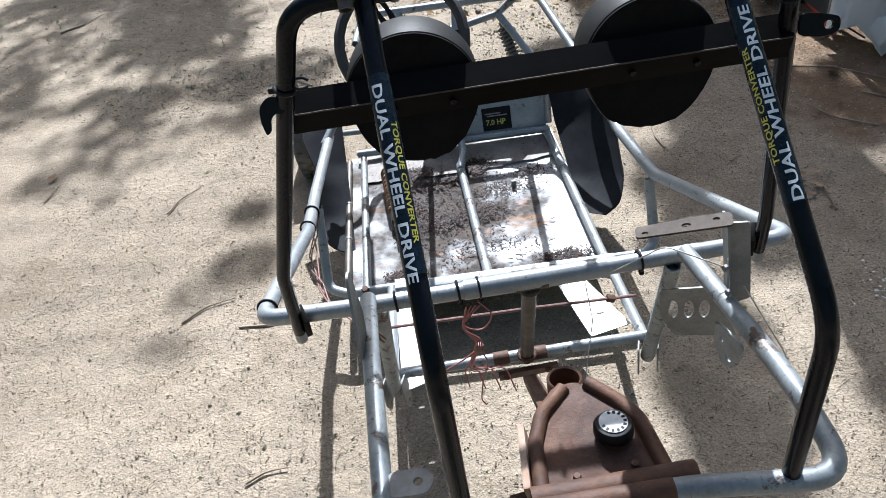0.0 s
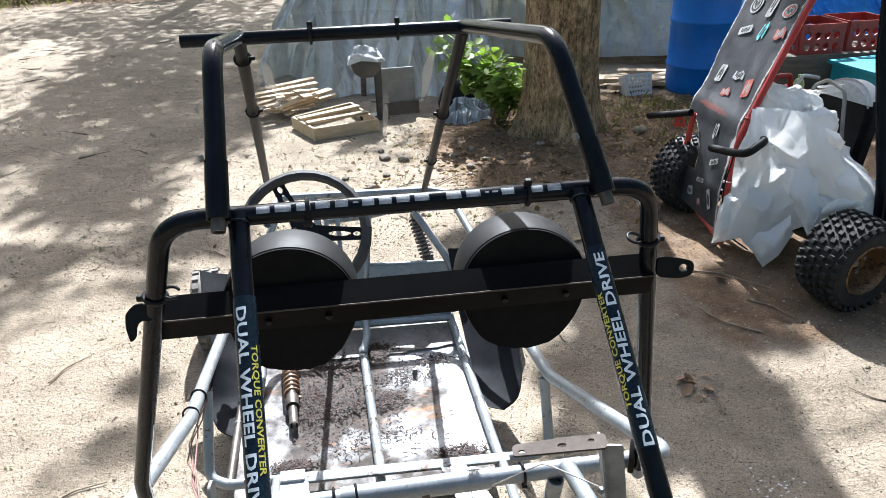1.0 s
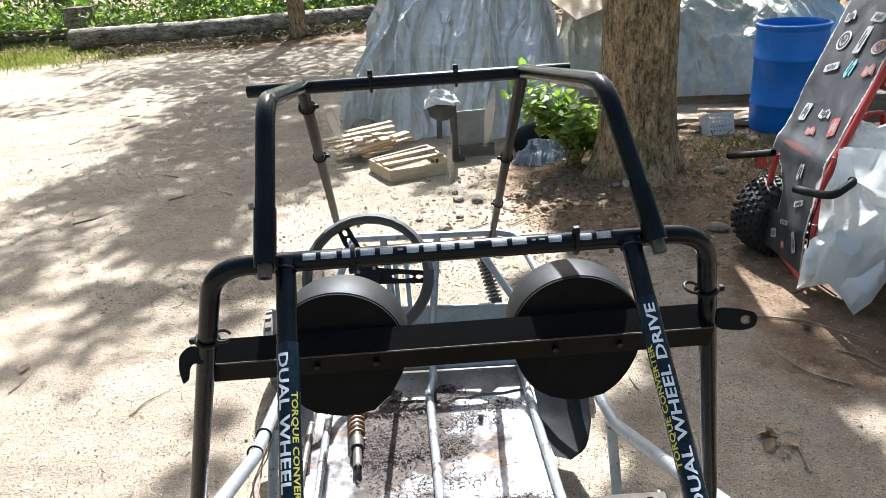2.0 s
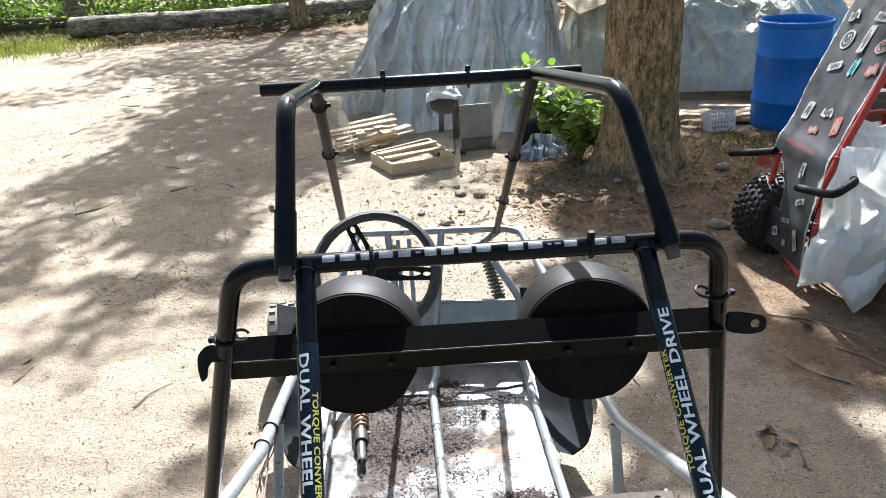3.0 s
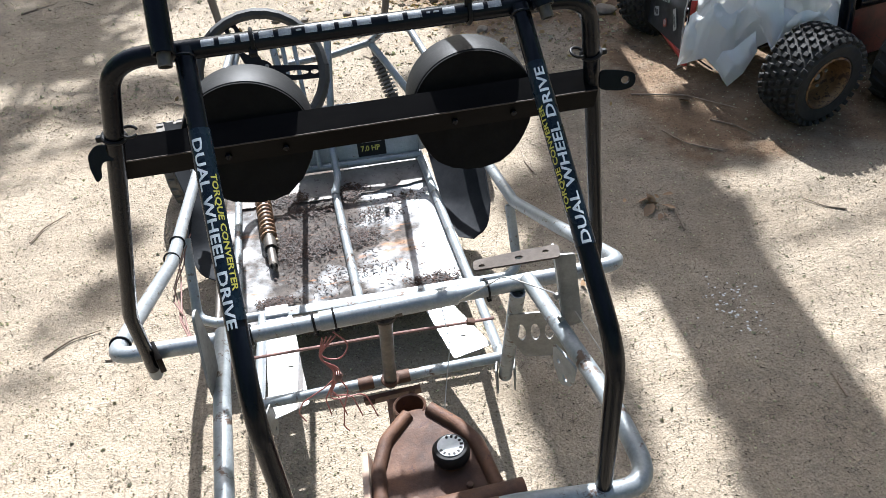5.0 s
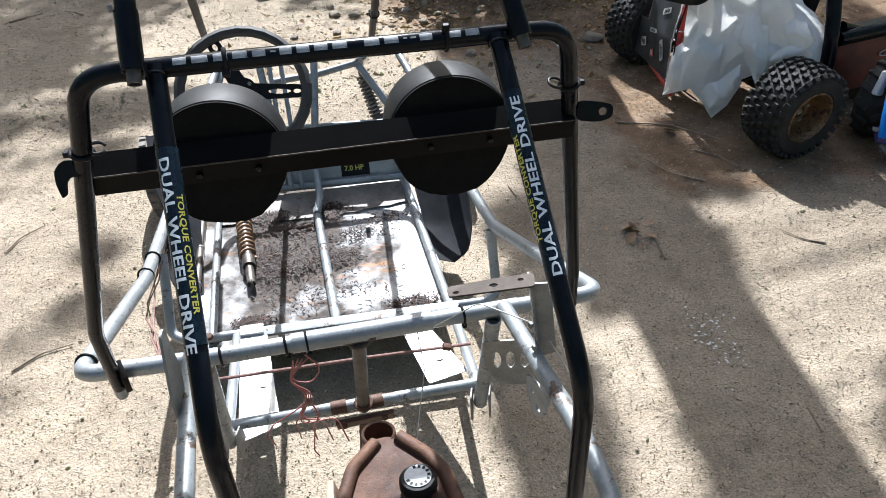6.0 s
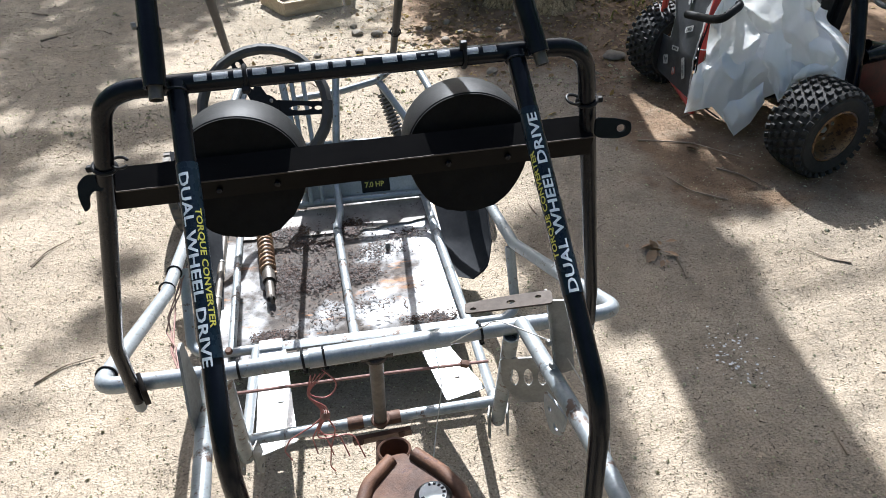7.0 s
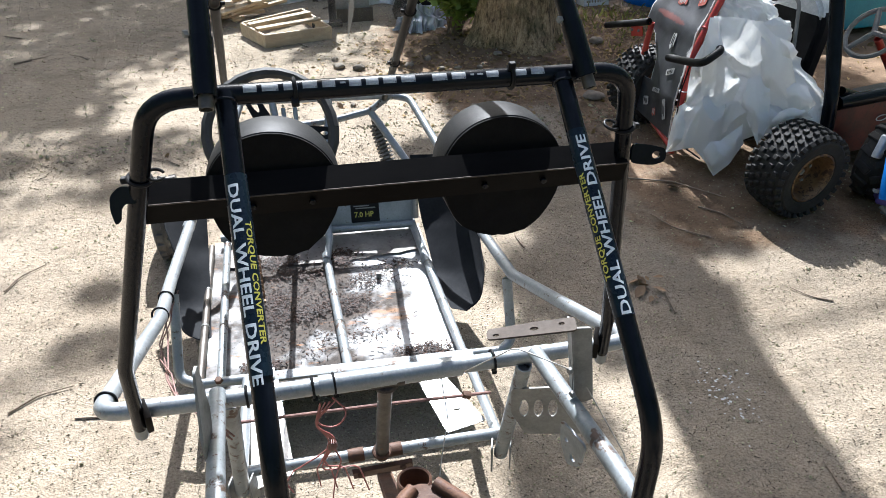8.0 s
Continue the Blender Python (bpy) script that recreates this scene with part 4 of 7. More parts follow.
# floor pan, rails, cross tubes
FZ = 0.150
bm = bmesh.new()
lay = bm.verts.layers.float.new("grime")
lay2 = bm.verts.layers.float.new("rust")
nx, ny = 68, 76
rows = []
for j in range(ny + 1):
    row = []
    for i in range(nx + 1):
        u, v = i / nx, j / ny
        xx, yy = -0.49 + 0.82 * u + (-0.03) * v, 2.09 + 0.90 * v
        z = FZ + 0.0015 * noise.noise(Vector((xx * 4, yy * 4, 0)))
        vt = bm.verts.new((xx, yy, z))
        gr = 0.50 * math.exp(-(((xx + 0.22) / 0.22) ** 2)) * (0.75 + 0.4 * v) + 0.20 * math.exp(-((yy - 2.17) / 0.05) ** 2) + 0.22 * math.exp(-(((xx - 0.04) / 0.10) ** 2 + ((yy - 2.52) / 0.12) ** 2)) - 0.5 * max(0.0, xx - 0.08)
        gr += 0.62 * math.exp(-(((xx + 0.19) / 0.15) ** 4 + ((yy - 2.58) / 0.21) ** 4))
        vt[lay] = gr - 0.61
        vt[lay2] = math.exp(-(((xx - 0.115) / 0.075) ** 6 + ((yy - 2.405) / 0.040) ** 6))
        row.append(vt)
    rows.append(row)
for a, b in zip(rows, rows[1:]):
    for i in range(nx):
        bm.faces.new((a[i], a[i + 1], b[i + 1], b[i]))
got = bmesh.ops.extrude_face_region(bm, geom=list(bm.faces))
for v in got["geom"]:
    if isinstance(v, bmesh.types.BMVert):
        v.co.z -= 0.004
pan = part("floor_pan", bm, M_FLOOR, kart, "bare alloy floor pan stained with oily dirt")
# the front floor sheet laps over the pan with a torn, grimy edge
bm = bmesh.new()
edge_rows = []
for k in range(49):
    u = k / 48
    xx = -0.455 + 0.735 * u
    yy = 2.775 + 0.012 * math.sin(7 * u + 1) + 0.010 * noise.noise(Vector((xx * 22, 0.4, 0)))
    edge_rows.append([bm.verts.new((xx, yy + (2.955 - yy) * w, 0.1555 + 0.004 * w + (0.003 if w == 0 else 0))) for w in (0.0, 0.05, 0.3, 0.6, 1.0)])
for a, b in zip(edge_rows, edge_rows[1:]):
    for k in range(4):
        bm.faces.new((a[k], b[k], b[k + 1], a[k + 1]))
got = bmesh.ops.extrude_face_region(bm, geom=list(bm.faces))
for v in got["geom"]:
    if isinstance(v, bmesh.types.BMVert):
        v.co.z -= 0.002
part("front_floor_sheet", bm, M_FLOORGREY, kart, "grimy brown-grey front floor sheet with a torn edge")
RAILS = (((-0.440, 2.12, 0.172), (-0.468, 2.96, 0.170), 0.0135, M_SILVERW), ((-0.503, 2.14, 0.172), (-0.525, 2.93, 0.17), 0.0125, M_DARKTUBE),
         ((-0.055, 2.13, 0.170), (-0.090, 2.80, 0.168), 0.0155, M_SILVERW), ((0.312, 2.10, 0.170), (0.270, 3.0, 0.172), 0.0155, M_SILVER))
for a, b, r, mt in RAILS:
    rail = part("floor_rail", tube([a, b], r, 0, 12), mt, kart)
    a, b = Vector(a), Vector(b)
    for s in (0.35, 0.62):
        part("rail_clamp", sweep(bmesh.new(), [a.lerp(b, s), a.lerp(b, s + 0.012)], r + 0.002, 12, caps=False), M_STEEL, rail)
part("centre_rail_front", tube([(-0.088, 2.76, 0.175), (-0.07, 2.84, 0.20), (-0.075, 2.97, 0.27), (-0.052, 3.0, 0.43), (-0.02, 3.2, 0.645)], 0.0145, 0.1, 12), M_SILVER, kart)
part("floor_rear_tube", tube([(-0.555, 2.30, 0.40), (-0.56, 2.15, 0.195), (-0.50, 2.12, 0.190), (0.42, 2.105, 0.190), (0.466, 2.13, 0.20), (0.460, 2.20, 0.40)], 0.0155, [0, 0.06, 0.03, 0.03, 0.05, 0], 14), M_SILVER, kart, "silver tube across the rear of the floor")
part("floor_rear_strip", block((0.62, 0.03, 0.012), pose(0.02, 2.085, 0.212, 12, 0, -0.5), 0.003), M_SILVERW, kart)
for p in ((-0.440, 2.105, 0.205),):
    bolt(p, (0, -0.2, 1), 0.012, kart, M_RUST)
part("bracket_angle", block((0.07, 0.035, 0.030), pose(-0.31, 2.095, 0.212, 10, 0, 0), 0.003), M_WHITEMETAL, kart)
part("floor_front_tube", tube([(-0.49, 2.965, 0.185), (0.28, 2.945, 0.185)], 0.0145, 0, 12), M_SILVER, kart)
part("floor_tab", block((0.016, 0.012, 0.028), pose(0.094, 2.625, 0.165), 0.002), M_STEEL, kart)

# dash panel with its sticker
m = plane_pose((-0.20, 2.975, 0.165), (1, -0.02, 0), (0, 0.40, 1))
dash = part("dash_panel", slab(rounded([(0, 0.015), (0.475, 0.015), (0.485, 0.235), (0, 0.25)], 0.006), 0.004, m), M_SILVER, kart, "silver sheet dash panel", smooth=False)
part("dash_lip", tube([m @ Vector((0, 0.25, 0.0)), m @ Vector((0.485, 0.236, 0))], 0.008, 0, 8), M_SILVER, dash)
sm = m @ Matrix.Translation((0.225, 0.03, 0.005))
part("sticker", slab(rounded([(0, 0), (0.115, 0), (0.115, 0.09), (0, 0.09)], 0.003), 0.0012, sm), M_PLASTICBLK, dash, "black power sticker", smooth=False)
lettering("sticker_lettering", "7.0 HP", 0.030, M_YELLOWINK, dash, lambda u, v: sm @ Vector((0.014 + u * 0.95, 0.022 + v, 0.0022)), 2)
for u0, u1, v in ((0.012, 0.075, 0.064), (0.02, 0.10, 0.055)):
    part("print_bar", slab([(u0, v), (u1, v), (u1, v + 0.005), (u0, v + 0.005)], 0.0006, sm @ Matrix.Translation((0, 0, 0.0014))), M_STEEL, dash, smooth=False)

# nose tubes
part("nose_tube", tube([(-0.41, 3.02, 0.62), (-0.38, 3.20, 0.655), (0.225, 3.20, 0.642), (0.30, 3.17, 0.635), (0.37, 2.85, 0.545), (0.446, 2.55, 0.41)], 0.0145, [0, 0.05, 0.05, 0.06, 0.1, 0], 12), M_SILVER, kart, "silver tube nose loop")
part("nose_tube", tube([(-0.20, 3.19, 0.54), (-0.01, 3.20, 0.55), (0.14, 3.20, 0.58), (0.225, 3.20, 0.64)], 0.0135, 0.04, 12), M_SILVERW, kart)
part("nose_tube", tube([(0.145, 3.20, 0.575), (0.26, 3.01, 0.44), (0.284, 2.985, 0.385), (0.285, 2.97, 0.20)], 0.0145, 0.05, 12), M_SILVER, kart)
part("nose_tube", tube([(-0.24, 3.20, 0.65), (-0.21, 3.02, 0.40), (-0.205, 2.97, 0.19)], 0.0145, 0.05, 12), M_SILVER, kart)
part("nose_tube", tube([(-0.36, 3.20, 0.65), (-0.45, 2.9, 0.50), (-0.56, 2.70, 0.40)], 0.0145, 0.05, 12), M_SILVER, kart)

# fenders
def spaced(pts, n):
    """n + 1 points at even steps along a rounded way."""
    way = fillet(pts, 0.08, 8)
    lens = [0.0]
    for p, q in zip(way, way[1:]):
        lens.append(lens[-1] + (q - p).length)
    out = []
    for k in range(n + 1):
        s = lens[-1] * k / n
        i = min(max(j for j in range(len(lens)) if lens[j] <= s + 1e-9), len(way) - 2)
        out.append(way[i].lerp(way[i + 1], (s - lens[i]) / max(1e-9, lens[i + 1] - lens[i])))
    return out


def fender(s, pts_in, pts_out, lab):
    bm = bmesh.new()
    n, m = 30, 10
    inner, outer = spaced(pts_in, n), spaced(pts_out, n)
    grid = []
    for p, q in zip(inner, outer):
        row = []
        for j in range(m + 1):
            u = j / m
            c = p.lerp(q, u)
            c.z = p.z + (q.z - p.z) * u ** 1.7
            row.append(bm.verts.new(c + Vector((0, 0, 0.004 * noise.noise(c * 14)))))
        grid.append(row)
    for r0, r1 in zip(grid, grid[1:]):
        for j in range(m):
            bm.faces.new((r0[j], r0[j + 1], r1[j + 1], r1[j]))
    got = bmesh.ops.extrude_face_region(bm, geom=list(bm.faces))
    for v in got["geom"]:
        if isinstance(v, bmesh.types.BMVert):
            v.co += Vector((s * 0.0025, 0, -0.003))
    f = part("fender", bm, M_FENDER, kart, lab)
    part("lip", sweep(bmesh.new(), outer, 0.0035, 6, hollow=False), M_FENDER, f)
    return f


fender(1, [(0.275, 3.02, 0.46), (0.29, 2.85, 0.27), (0.305, 2.62, 0.158), (0.315, 2.48, 0.154), (0.322, 2.40, 0.154)],
       [(0.44, 2.97, 0.48), (0.46, 2.78, 0.40), (0.468, 2.62, 0.31), (0.458, 2.48, 0.225), (0.43, 2.405, 0.175), (0.37, 2.372, 0.156)], "black plastic side fender with a cracked edge")
fender(-1, [(-0.52, 3.02, 0.42), (-0.515, 2.80, 0.25), (-0.505, 2.58, 0.158), (-0.495, 2.45, 0.154), (-0.49, 2.39, 0.154)],
       [(-0.68, 3.0, 0.46), (-0.645, 2.78, 0.36), (-0.60, 2.66, 0.29), (-0.625, 2.52, 0.20), (-0.575, 2.41, 0.16), (-0.52, 2.375, 0.155)], "black plastic side fender beside the floor pan")
# thin reddish throttle rod under the rear beam
part("throttle_rod", tube([(-0.36, 1.73, 0.395), (0.0, 1.745, 0.378), (0.30, 1.755, 0.360)], 0.0042, 0.3, 8), M_WIRE_BROWN, kart, "thin reddish brown throttle rod")
part("rod_joint", block((0.022, 0.016, 0.016), pose(0.235, 1.753, 0.364, 10, 20, 0), 0.003), M_RUST, kart)

# steering wheel on its column
SWC, SWN = Vector((-0.197, 2.175, 0.955)), Vector((0.0, -0.76, 0.65)).normalized()
swheel = thing("steering_wheel", SWC, "grey-black foam-rimmed kart steering wheel", "steering wheel")
part("rim", ring(SWC, SWN, 0.160, 0.0145), M_WHEELGRIP, swheel)
mm = plane_pose(SWC, (1, 0, 0), SWN.cross(Vector((1, 0, 0))))
for ang in (-5, 115, 235):
    d = mm.to_3x3() @ Vector((math.cos(radians(ang)), math.sin(radians(ang)), 0))
    q = plane_pose(SWC - SWN * 0.002, d, SWN.cross(d))
    part("spoke", slab(rounded([(0.02, -0.022), (0.158, -0.016), (0.158, 0.016), (0.02, 0.022)], 0.006), 0.004, q, [oval(0.09, 0, 0.03, 0.007), oval(0.135, 0, 0.010, 0.006)]), M_PLASTICBLK, swheel, "black flat steel spoke", smooth=False)
part("hub", lathe([(0.0, 0.012), (0.035, 0.010), (0.036, -0.012), (0.0, -0.014)], axis_pose(SWC, SWN), 20), M_PLASTICBLK, swheel)
for ang in (40, 160, 280):
    d = mm.to_3x3() @ Vector((math.cos(radians(ang)), math.sin(radians(ang)), 0))
    bolt(SWC + d * 0.024 + SWN * 0.012, SWN, 0.005, swheel, M_STEEL)
part("column", tube([SWC - SWN * 0.015, SWC - SWN * 0.95 + Vector((0, 0.10, -0.12))], 0.010, 0, 10), M_STEEL, swheel)
for xx in (-0.20, -0.155):
    part("pedal_rod", tube([(xx, 3.19, 0.62), (xx + 0.01, 3.02, 0.40), (xx + 0.02, 2.93, 0.20)], 0.009, 0.03, 8), M_SILVER, kart)

# springs
def shock(a, b, parent_label, spring_mat, group=""):
    a, b = Vector(a), Vector(b)
    d = (b - a).normalized()
    ob = thing("shock_absorber", b, parent_label, "shock absorber", group)
    part("coil_spring", coil(a + d * 0.02, a + d * (b - a).length * 0.66, 0.026, 0.0045, 11), spring_mat, ob)
    part("damper", sweep(bmesh.new(), [a, b], 0.015, 12), M_DARKTUBE, ob)
    part("collar", sweep(bmesh.new(), [a + d * (b - a).length * 0.66, a + d * ((b - a).length * 0.66 + 0.05)], 0.023, 14), M_DARKTUBE, ob)
    part("eye", ring(b, Vector((1, 0.2, 0)), 0.013, 0.006), M_DARKTUBE, ob)
    part("eye", ring(a, Vector((1, 0.2, 0)), 0.011, 0.006), M_SILVERW, ob)
    return ob


shock((-0.366, 2.79, 0.205), (-0.326, 2.375, 0.178), "rusty coil-over shock absorber lying on the floor pan", M_SPRINGRUST)
shock((0.158, 3.20, 0.545), (0.222, 3.06, 0.30), "grey coil-over shock absorber standing behind the dash panel", M_SPRING)


# front wheels
def small_wheel(at, axis, r, w, label):
    m = axis_pose(at, axis)
    prof = [(r * 0.55, -w * 0.42), (r * 0.78, -w * 0.5), (r * 0.93, -w * 0.45), (r, -w * 0.25), (r * 1.005, 0), (r, w * 0.25), (r * 0.93, w * 0.45), (r * 0.78, w * 0.5), (r * 0.55, w * 0.42)]
    wheel = part("front_wheel", lathe(prof + [prof[0]], m, 36), M_GREYRUBBER, kart, label)
    bm = bmesh.new()
    for k in range(22):
        for j, off in ((-0.30, 0), (0.0, 0.5), (0.30, 0)):
            a = 2 * math.pi * (k + off) / 22
            q = m @ Matrix.Rotation(a, 4, "Z") @ Matrix.Translation((r * 0.995, 0, w * j))
            bmesh.ops.create_cube(bm, size=1.0, matrix=q @ Matrix.Diagonal((0.016, r * 0.17, w * 0.2, 1)))
    tagged(part("tread", bm, M_GREYRUBBER, wheel, smooth=False), kind="stuff")
    part("rim", lathe([(0, -w * 0.2), (r * 0.3, -w * 0.2), (r * 0.5, -w * 0.4), (r * 0.57, -w * 0.43), (r * 0.57, w * 0.43), (r * 0.5, w * 0.4), (r * 0.3, w * 0.2), (0, w * 0.2)], m, 24), M_STEEL, wheel)
    return wheel


small_wheel((-0.72, 3.22, 0.165), (1, 0.12, 0), 0.165, 0.13, "dusty grey knobbly front wheel")
small_wheel((0.52, 3.20, 0.165), (1, -0.05, 0), 0.165, 0.13, "dusty grey knobbly front wheel")
for s, xo in ((-1, -0.66), (1, 0.46)):
    part("front_axle_arm", tube([(s * 0.20, 3.06, 0.22), (xo, 3.20, 0.165)], 0.012, 0, 10), M_SILVERW, kart)

# ---- the rusty silencer on the cradle ----
sil = thing("exhaust_silencer", (0.02, 1.08, 0.60), "rusty steel exhaust silencer with an open pipe neck", "exhaust silencer")
m = plane_pose((0.055, 1.055, 0.555), (1, 0.0, 0), (0, 1, 0.10))
body = [(-0.135, -0.058), (0.088, -0.058), (0.086, -0.02), (0.072, 0.045), (0.050, 0.090), (0.0, 0.150), (-0.03, 0.165), (-0.07, 0.160), (-0.108, 0.105), (-0.130, 0.050)]
bm = slab(rounded(body, 0.012, 4), 0.10, m)
bmesh.ops.bevel(bm, geom=[e for e in bm.edges if len(e.link_faces) == 2 and e.calc_face_angle(0) > 0.9], offset=0.008, segments=3, affect="EDGES")
shell = part("shell", bm, M_RUST, sil)
part("pipe_rim", tube([m @ Vector(p) for p in ((-0.120, -0.040, 0.100), (-0.117, 0.050, 0.100), (-0.097, 0.105, 0.100), (-0.052, 0.150, 0.098))], 0.013, 0.05, 12, hollow=False), M_RUST, sil)
part("pipe_rim", tube([m @ Vector(p) for p in ((-0.012, 0.155, 0.100), (0.030, 0.112, 0.100), (0.056, 0.072, 0.100), (0.076, -0.040, 0.100))], 0.013, 0.05, 12, hollow=False), M_RUST, sil)
npos = Vector((0.010, 1.215, 0.588))
nm = axis_pose(npos, (0, 0.10, 1))
part("neck", lathe([(0.0, 0.0), (0.026, 0.0), (0.026, 0.073), (0.0285, 0.0755), (0.031, 0.073), (0.031, -0.03)], nm, 28), M_RUST, sil, "open rusty pipe neck")
part("end_pipe", tube([(-0.082, 1.000, 0.650), (0.168, 1.008, 0.654)], 0.024, 0, 18, lump=0.05), M_RUST, sil)
part("flange", block((0.012, 0.115, 0.052), pose(-0.080, 1.078, 0.640, 5, -8, -4), 0.003), M_RUSTPALE, sil, "pale flaking flange", smooth=False)
part("side_tab", block((0.03, 0.032, 0.006), pose(-0.098, 1.022, 0.618, 20, 0, 8), 0.002), M_RUST, sil)
bm = block((0.15, 0.012, 0.036), pose(-0.015, 1.632, 0.226, 20, -4, 0), 0.002)
br = part("mount_plate", bm, M_RUST, sil, "rusty mounting plate with bolts")
for xx in (-0.055, 0.05):
    bolt((xx - 0.015, 1.623, 0.231 + xx * 0.07), (0, -1, 0.35), 0.008, br, M_RUST)
part("mount_bar", block((0.036, 0.42, 0.018), pose(-0.014, 1.44, 0.37, -40, 0, 0), 0.003), M_RUST, sil)
for p in ((-0.008, 1.030, 0.6535), (0.083, 1.037, 0.6545)):
    bolt(p, (0, 0.1, 1), 0.0065, sil, M_RUST)
cap = part("cap", lathe([(0.0, 0.0), (0.029, 0.0), (0.0315, 0.004), (0.0315, 0.018), (0.028, 0.0235), (0.022, 0.0245), (0.0, 0.0245)], axis_pose((0.063, 1.092, 0.668), (0, 0.08, 1)), 36), M_PLASTICBLK, sil, "black plastic filler cap")
part("cap_disc", lathe([(0.0, 0.0), (0.0225, 0.0), (0.0225, 0.0012), (0.0, 0.0014)], axis_pose((0.063, 1.0945, 0.693), (0, 0.08, 1)), 30), M_CAPWHITE, cap, "white printed disc")
cm = axis_pose((0.063, 1.0946, 0.6948), (0, 0.08, 1))
for k in range(11):
    a = 2 * math.pi * k / 14 + 0.4
    q = cm @ Matrix.Rotation(a, 4, "Z") @ Matrix.Translation((0.0185, 0, 0))
    part("print_bar", block((0.0055, 0.0045, 0.0006), q, 0), M_PLASTICBLK, cap, smooth=False)
part("cap_base", lathe([(0.022, -0.012), (0.022, 0.004), (0.018, 0.008)], axis_pose((0.063, 1.092, 0.664), (0, 0.08, 1)), 24), M_RUST, sil)


sil.location += Vector((0.013, 0.004, 0.040))      # it rests on the cradle

# ---- wires and cables ----
def wire(name, pts, r, mat, label, category="wire"):
    ob = part(name, sweep(bmesh.new(), fillet(pts, 0.03, 5), r, 6, hollow=False), mat)
    return tagged(ob, label, category)


rng = random.Random(11)
for k in range(3):
    pts = []
    for i in range(8):
        t = i / 7
        p = Vector((-0.55 + 0.25 * t * t, 2.35 - 0.87 * t ** 0.8, 0.40 + 0.25 * t)) if i < 7 else Vector((-0.30, 1.47, 0.65))
        pts.append(p + Vector((rng.uniform(-0.012, 0.02) - 0.02, 0, rng.uniform(-0.015, 0.01) - 0.03)))
    wire("wiring", pts, 0.0022, M_WIRE_BROWN, "thin brown wire tied along the side rail")
wire("control_cable", [(-0.36, 1.64, 0.54), (-0.05, 1.66, 0.52), (0.28, 1.68, 0.53)], 0.0026, M_WIRE_RED, "faded red control cable under the rear beam", "cable")
for k in range(4):
    w = 0.02 + 0.008 * k
    pts = [(-0.13 + 0.01 * k, 1.49, 0.655), (-0.14 - w * 0.3, 1.485, 0.60), (-0.12 + 0.006 * k, 1.48, 0.56), (-0.11 - w, 1.49, 0.51 - 0.02 * k), (-0.155 + 0.03 * k, 1.50, 0.45), (-0.15 + 0.035 * k, 1.50, 0.395 - 0.012 * k)]
    wire("loose_wire", pts, 0.0017, M_WIRE_RED, "faded red wires knotted below the rear beam")
for pts in ([(-0.115, 1.485, 0.535), (-0.15, 1.49, 0.50), (-0.205, 1.50, 0.455), (-0.225, 1.51, 0.41), (-0.212, 1.51, 0.375)],
            [(-0.115, 1.485, 0.535), (-0.10, 1.49, 0.48), (-0.118, 1.50, 0.41), (-0.128, 1.50, 0.345), (-0.118, 1.50, 0.325)],
            [(-0.105, 1.49, 0.665), (-0.075, 1.487, 0.625), (-0.10, 1.482, 0.585), (-0.145, 1.485, 0.60), (-0.13, 1.49, 0.65)]):
    wire("loose_wire", pts, 0.0017, M_WIRE_RED, "faded red wires knotted below the rear beam")
tagged(part("wire_knot", lathe([(0, -0.012), (0.009, -0.008), (0.011, 0.002), (0.007, 0.010), (0, 0.012)], axis_pose((-0.115, 1.485, 0.535), (0.2, 0, 1)), 10), M_WIRE_BROWN), "dark taped knot of red wires", "wire")
wire("brake_cable", [(0.15, 1.66, 0.525), (0.155, 1.60, 0.45), (0.13, 1.55, 0.36), (0.10, 1.45, 0.30)], 0.0014, M_WIRE_STEEL, "thin steel cable hanging from the beam", "cable")
wire("brake_cable", [(0.17, 1.50, 0.68), (0.25, 1.42, 0.80), (0.36, 1.36, 0.77), (0.44, 1.28, 0.62), (0.42, 1.15, 0.55)], 0.0014, M_WIRE_STEEL, "thin steel cable looped over the bracket", "cable")
for xx, yy, zz in ((-0.142, 1.513, 0.679), (-0.099, 1.520, 0.675), (0.237, 1.529, 0.676)):
    tie((xx, yy, zz), (1, 0.1, 0), RS, kart, (0.1, -0.5, -1))
for p, ax in (((-0.547, 1.548, 0.676), (0, -0.945, 0.327)), ((-0.545, 2.065, 0.500), (0.0, 1, -0.3)), ((-0.551, 2.19, 0.466), (0.05, 1, -0.25)), ((-0.27, 1.497, 0.690), (1, 0.1, 0))):
    tie(p, ax, 0.0185, kart)

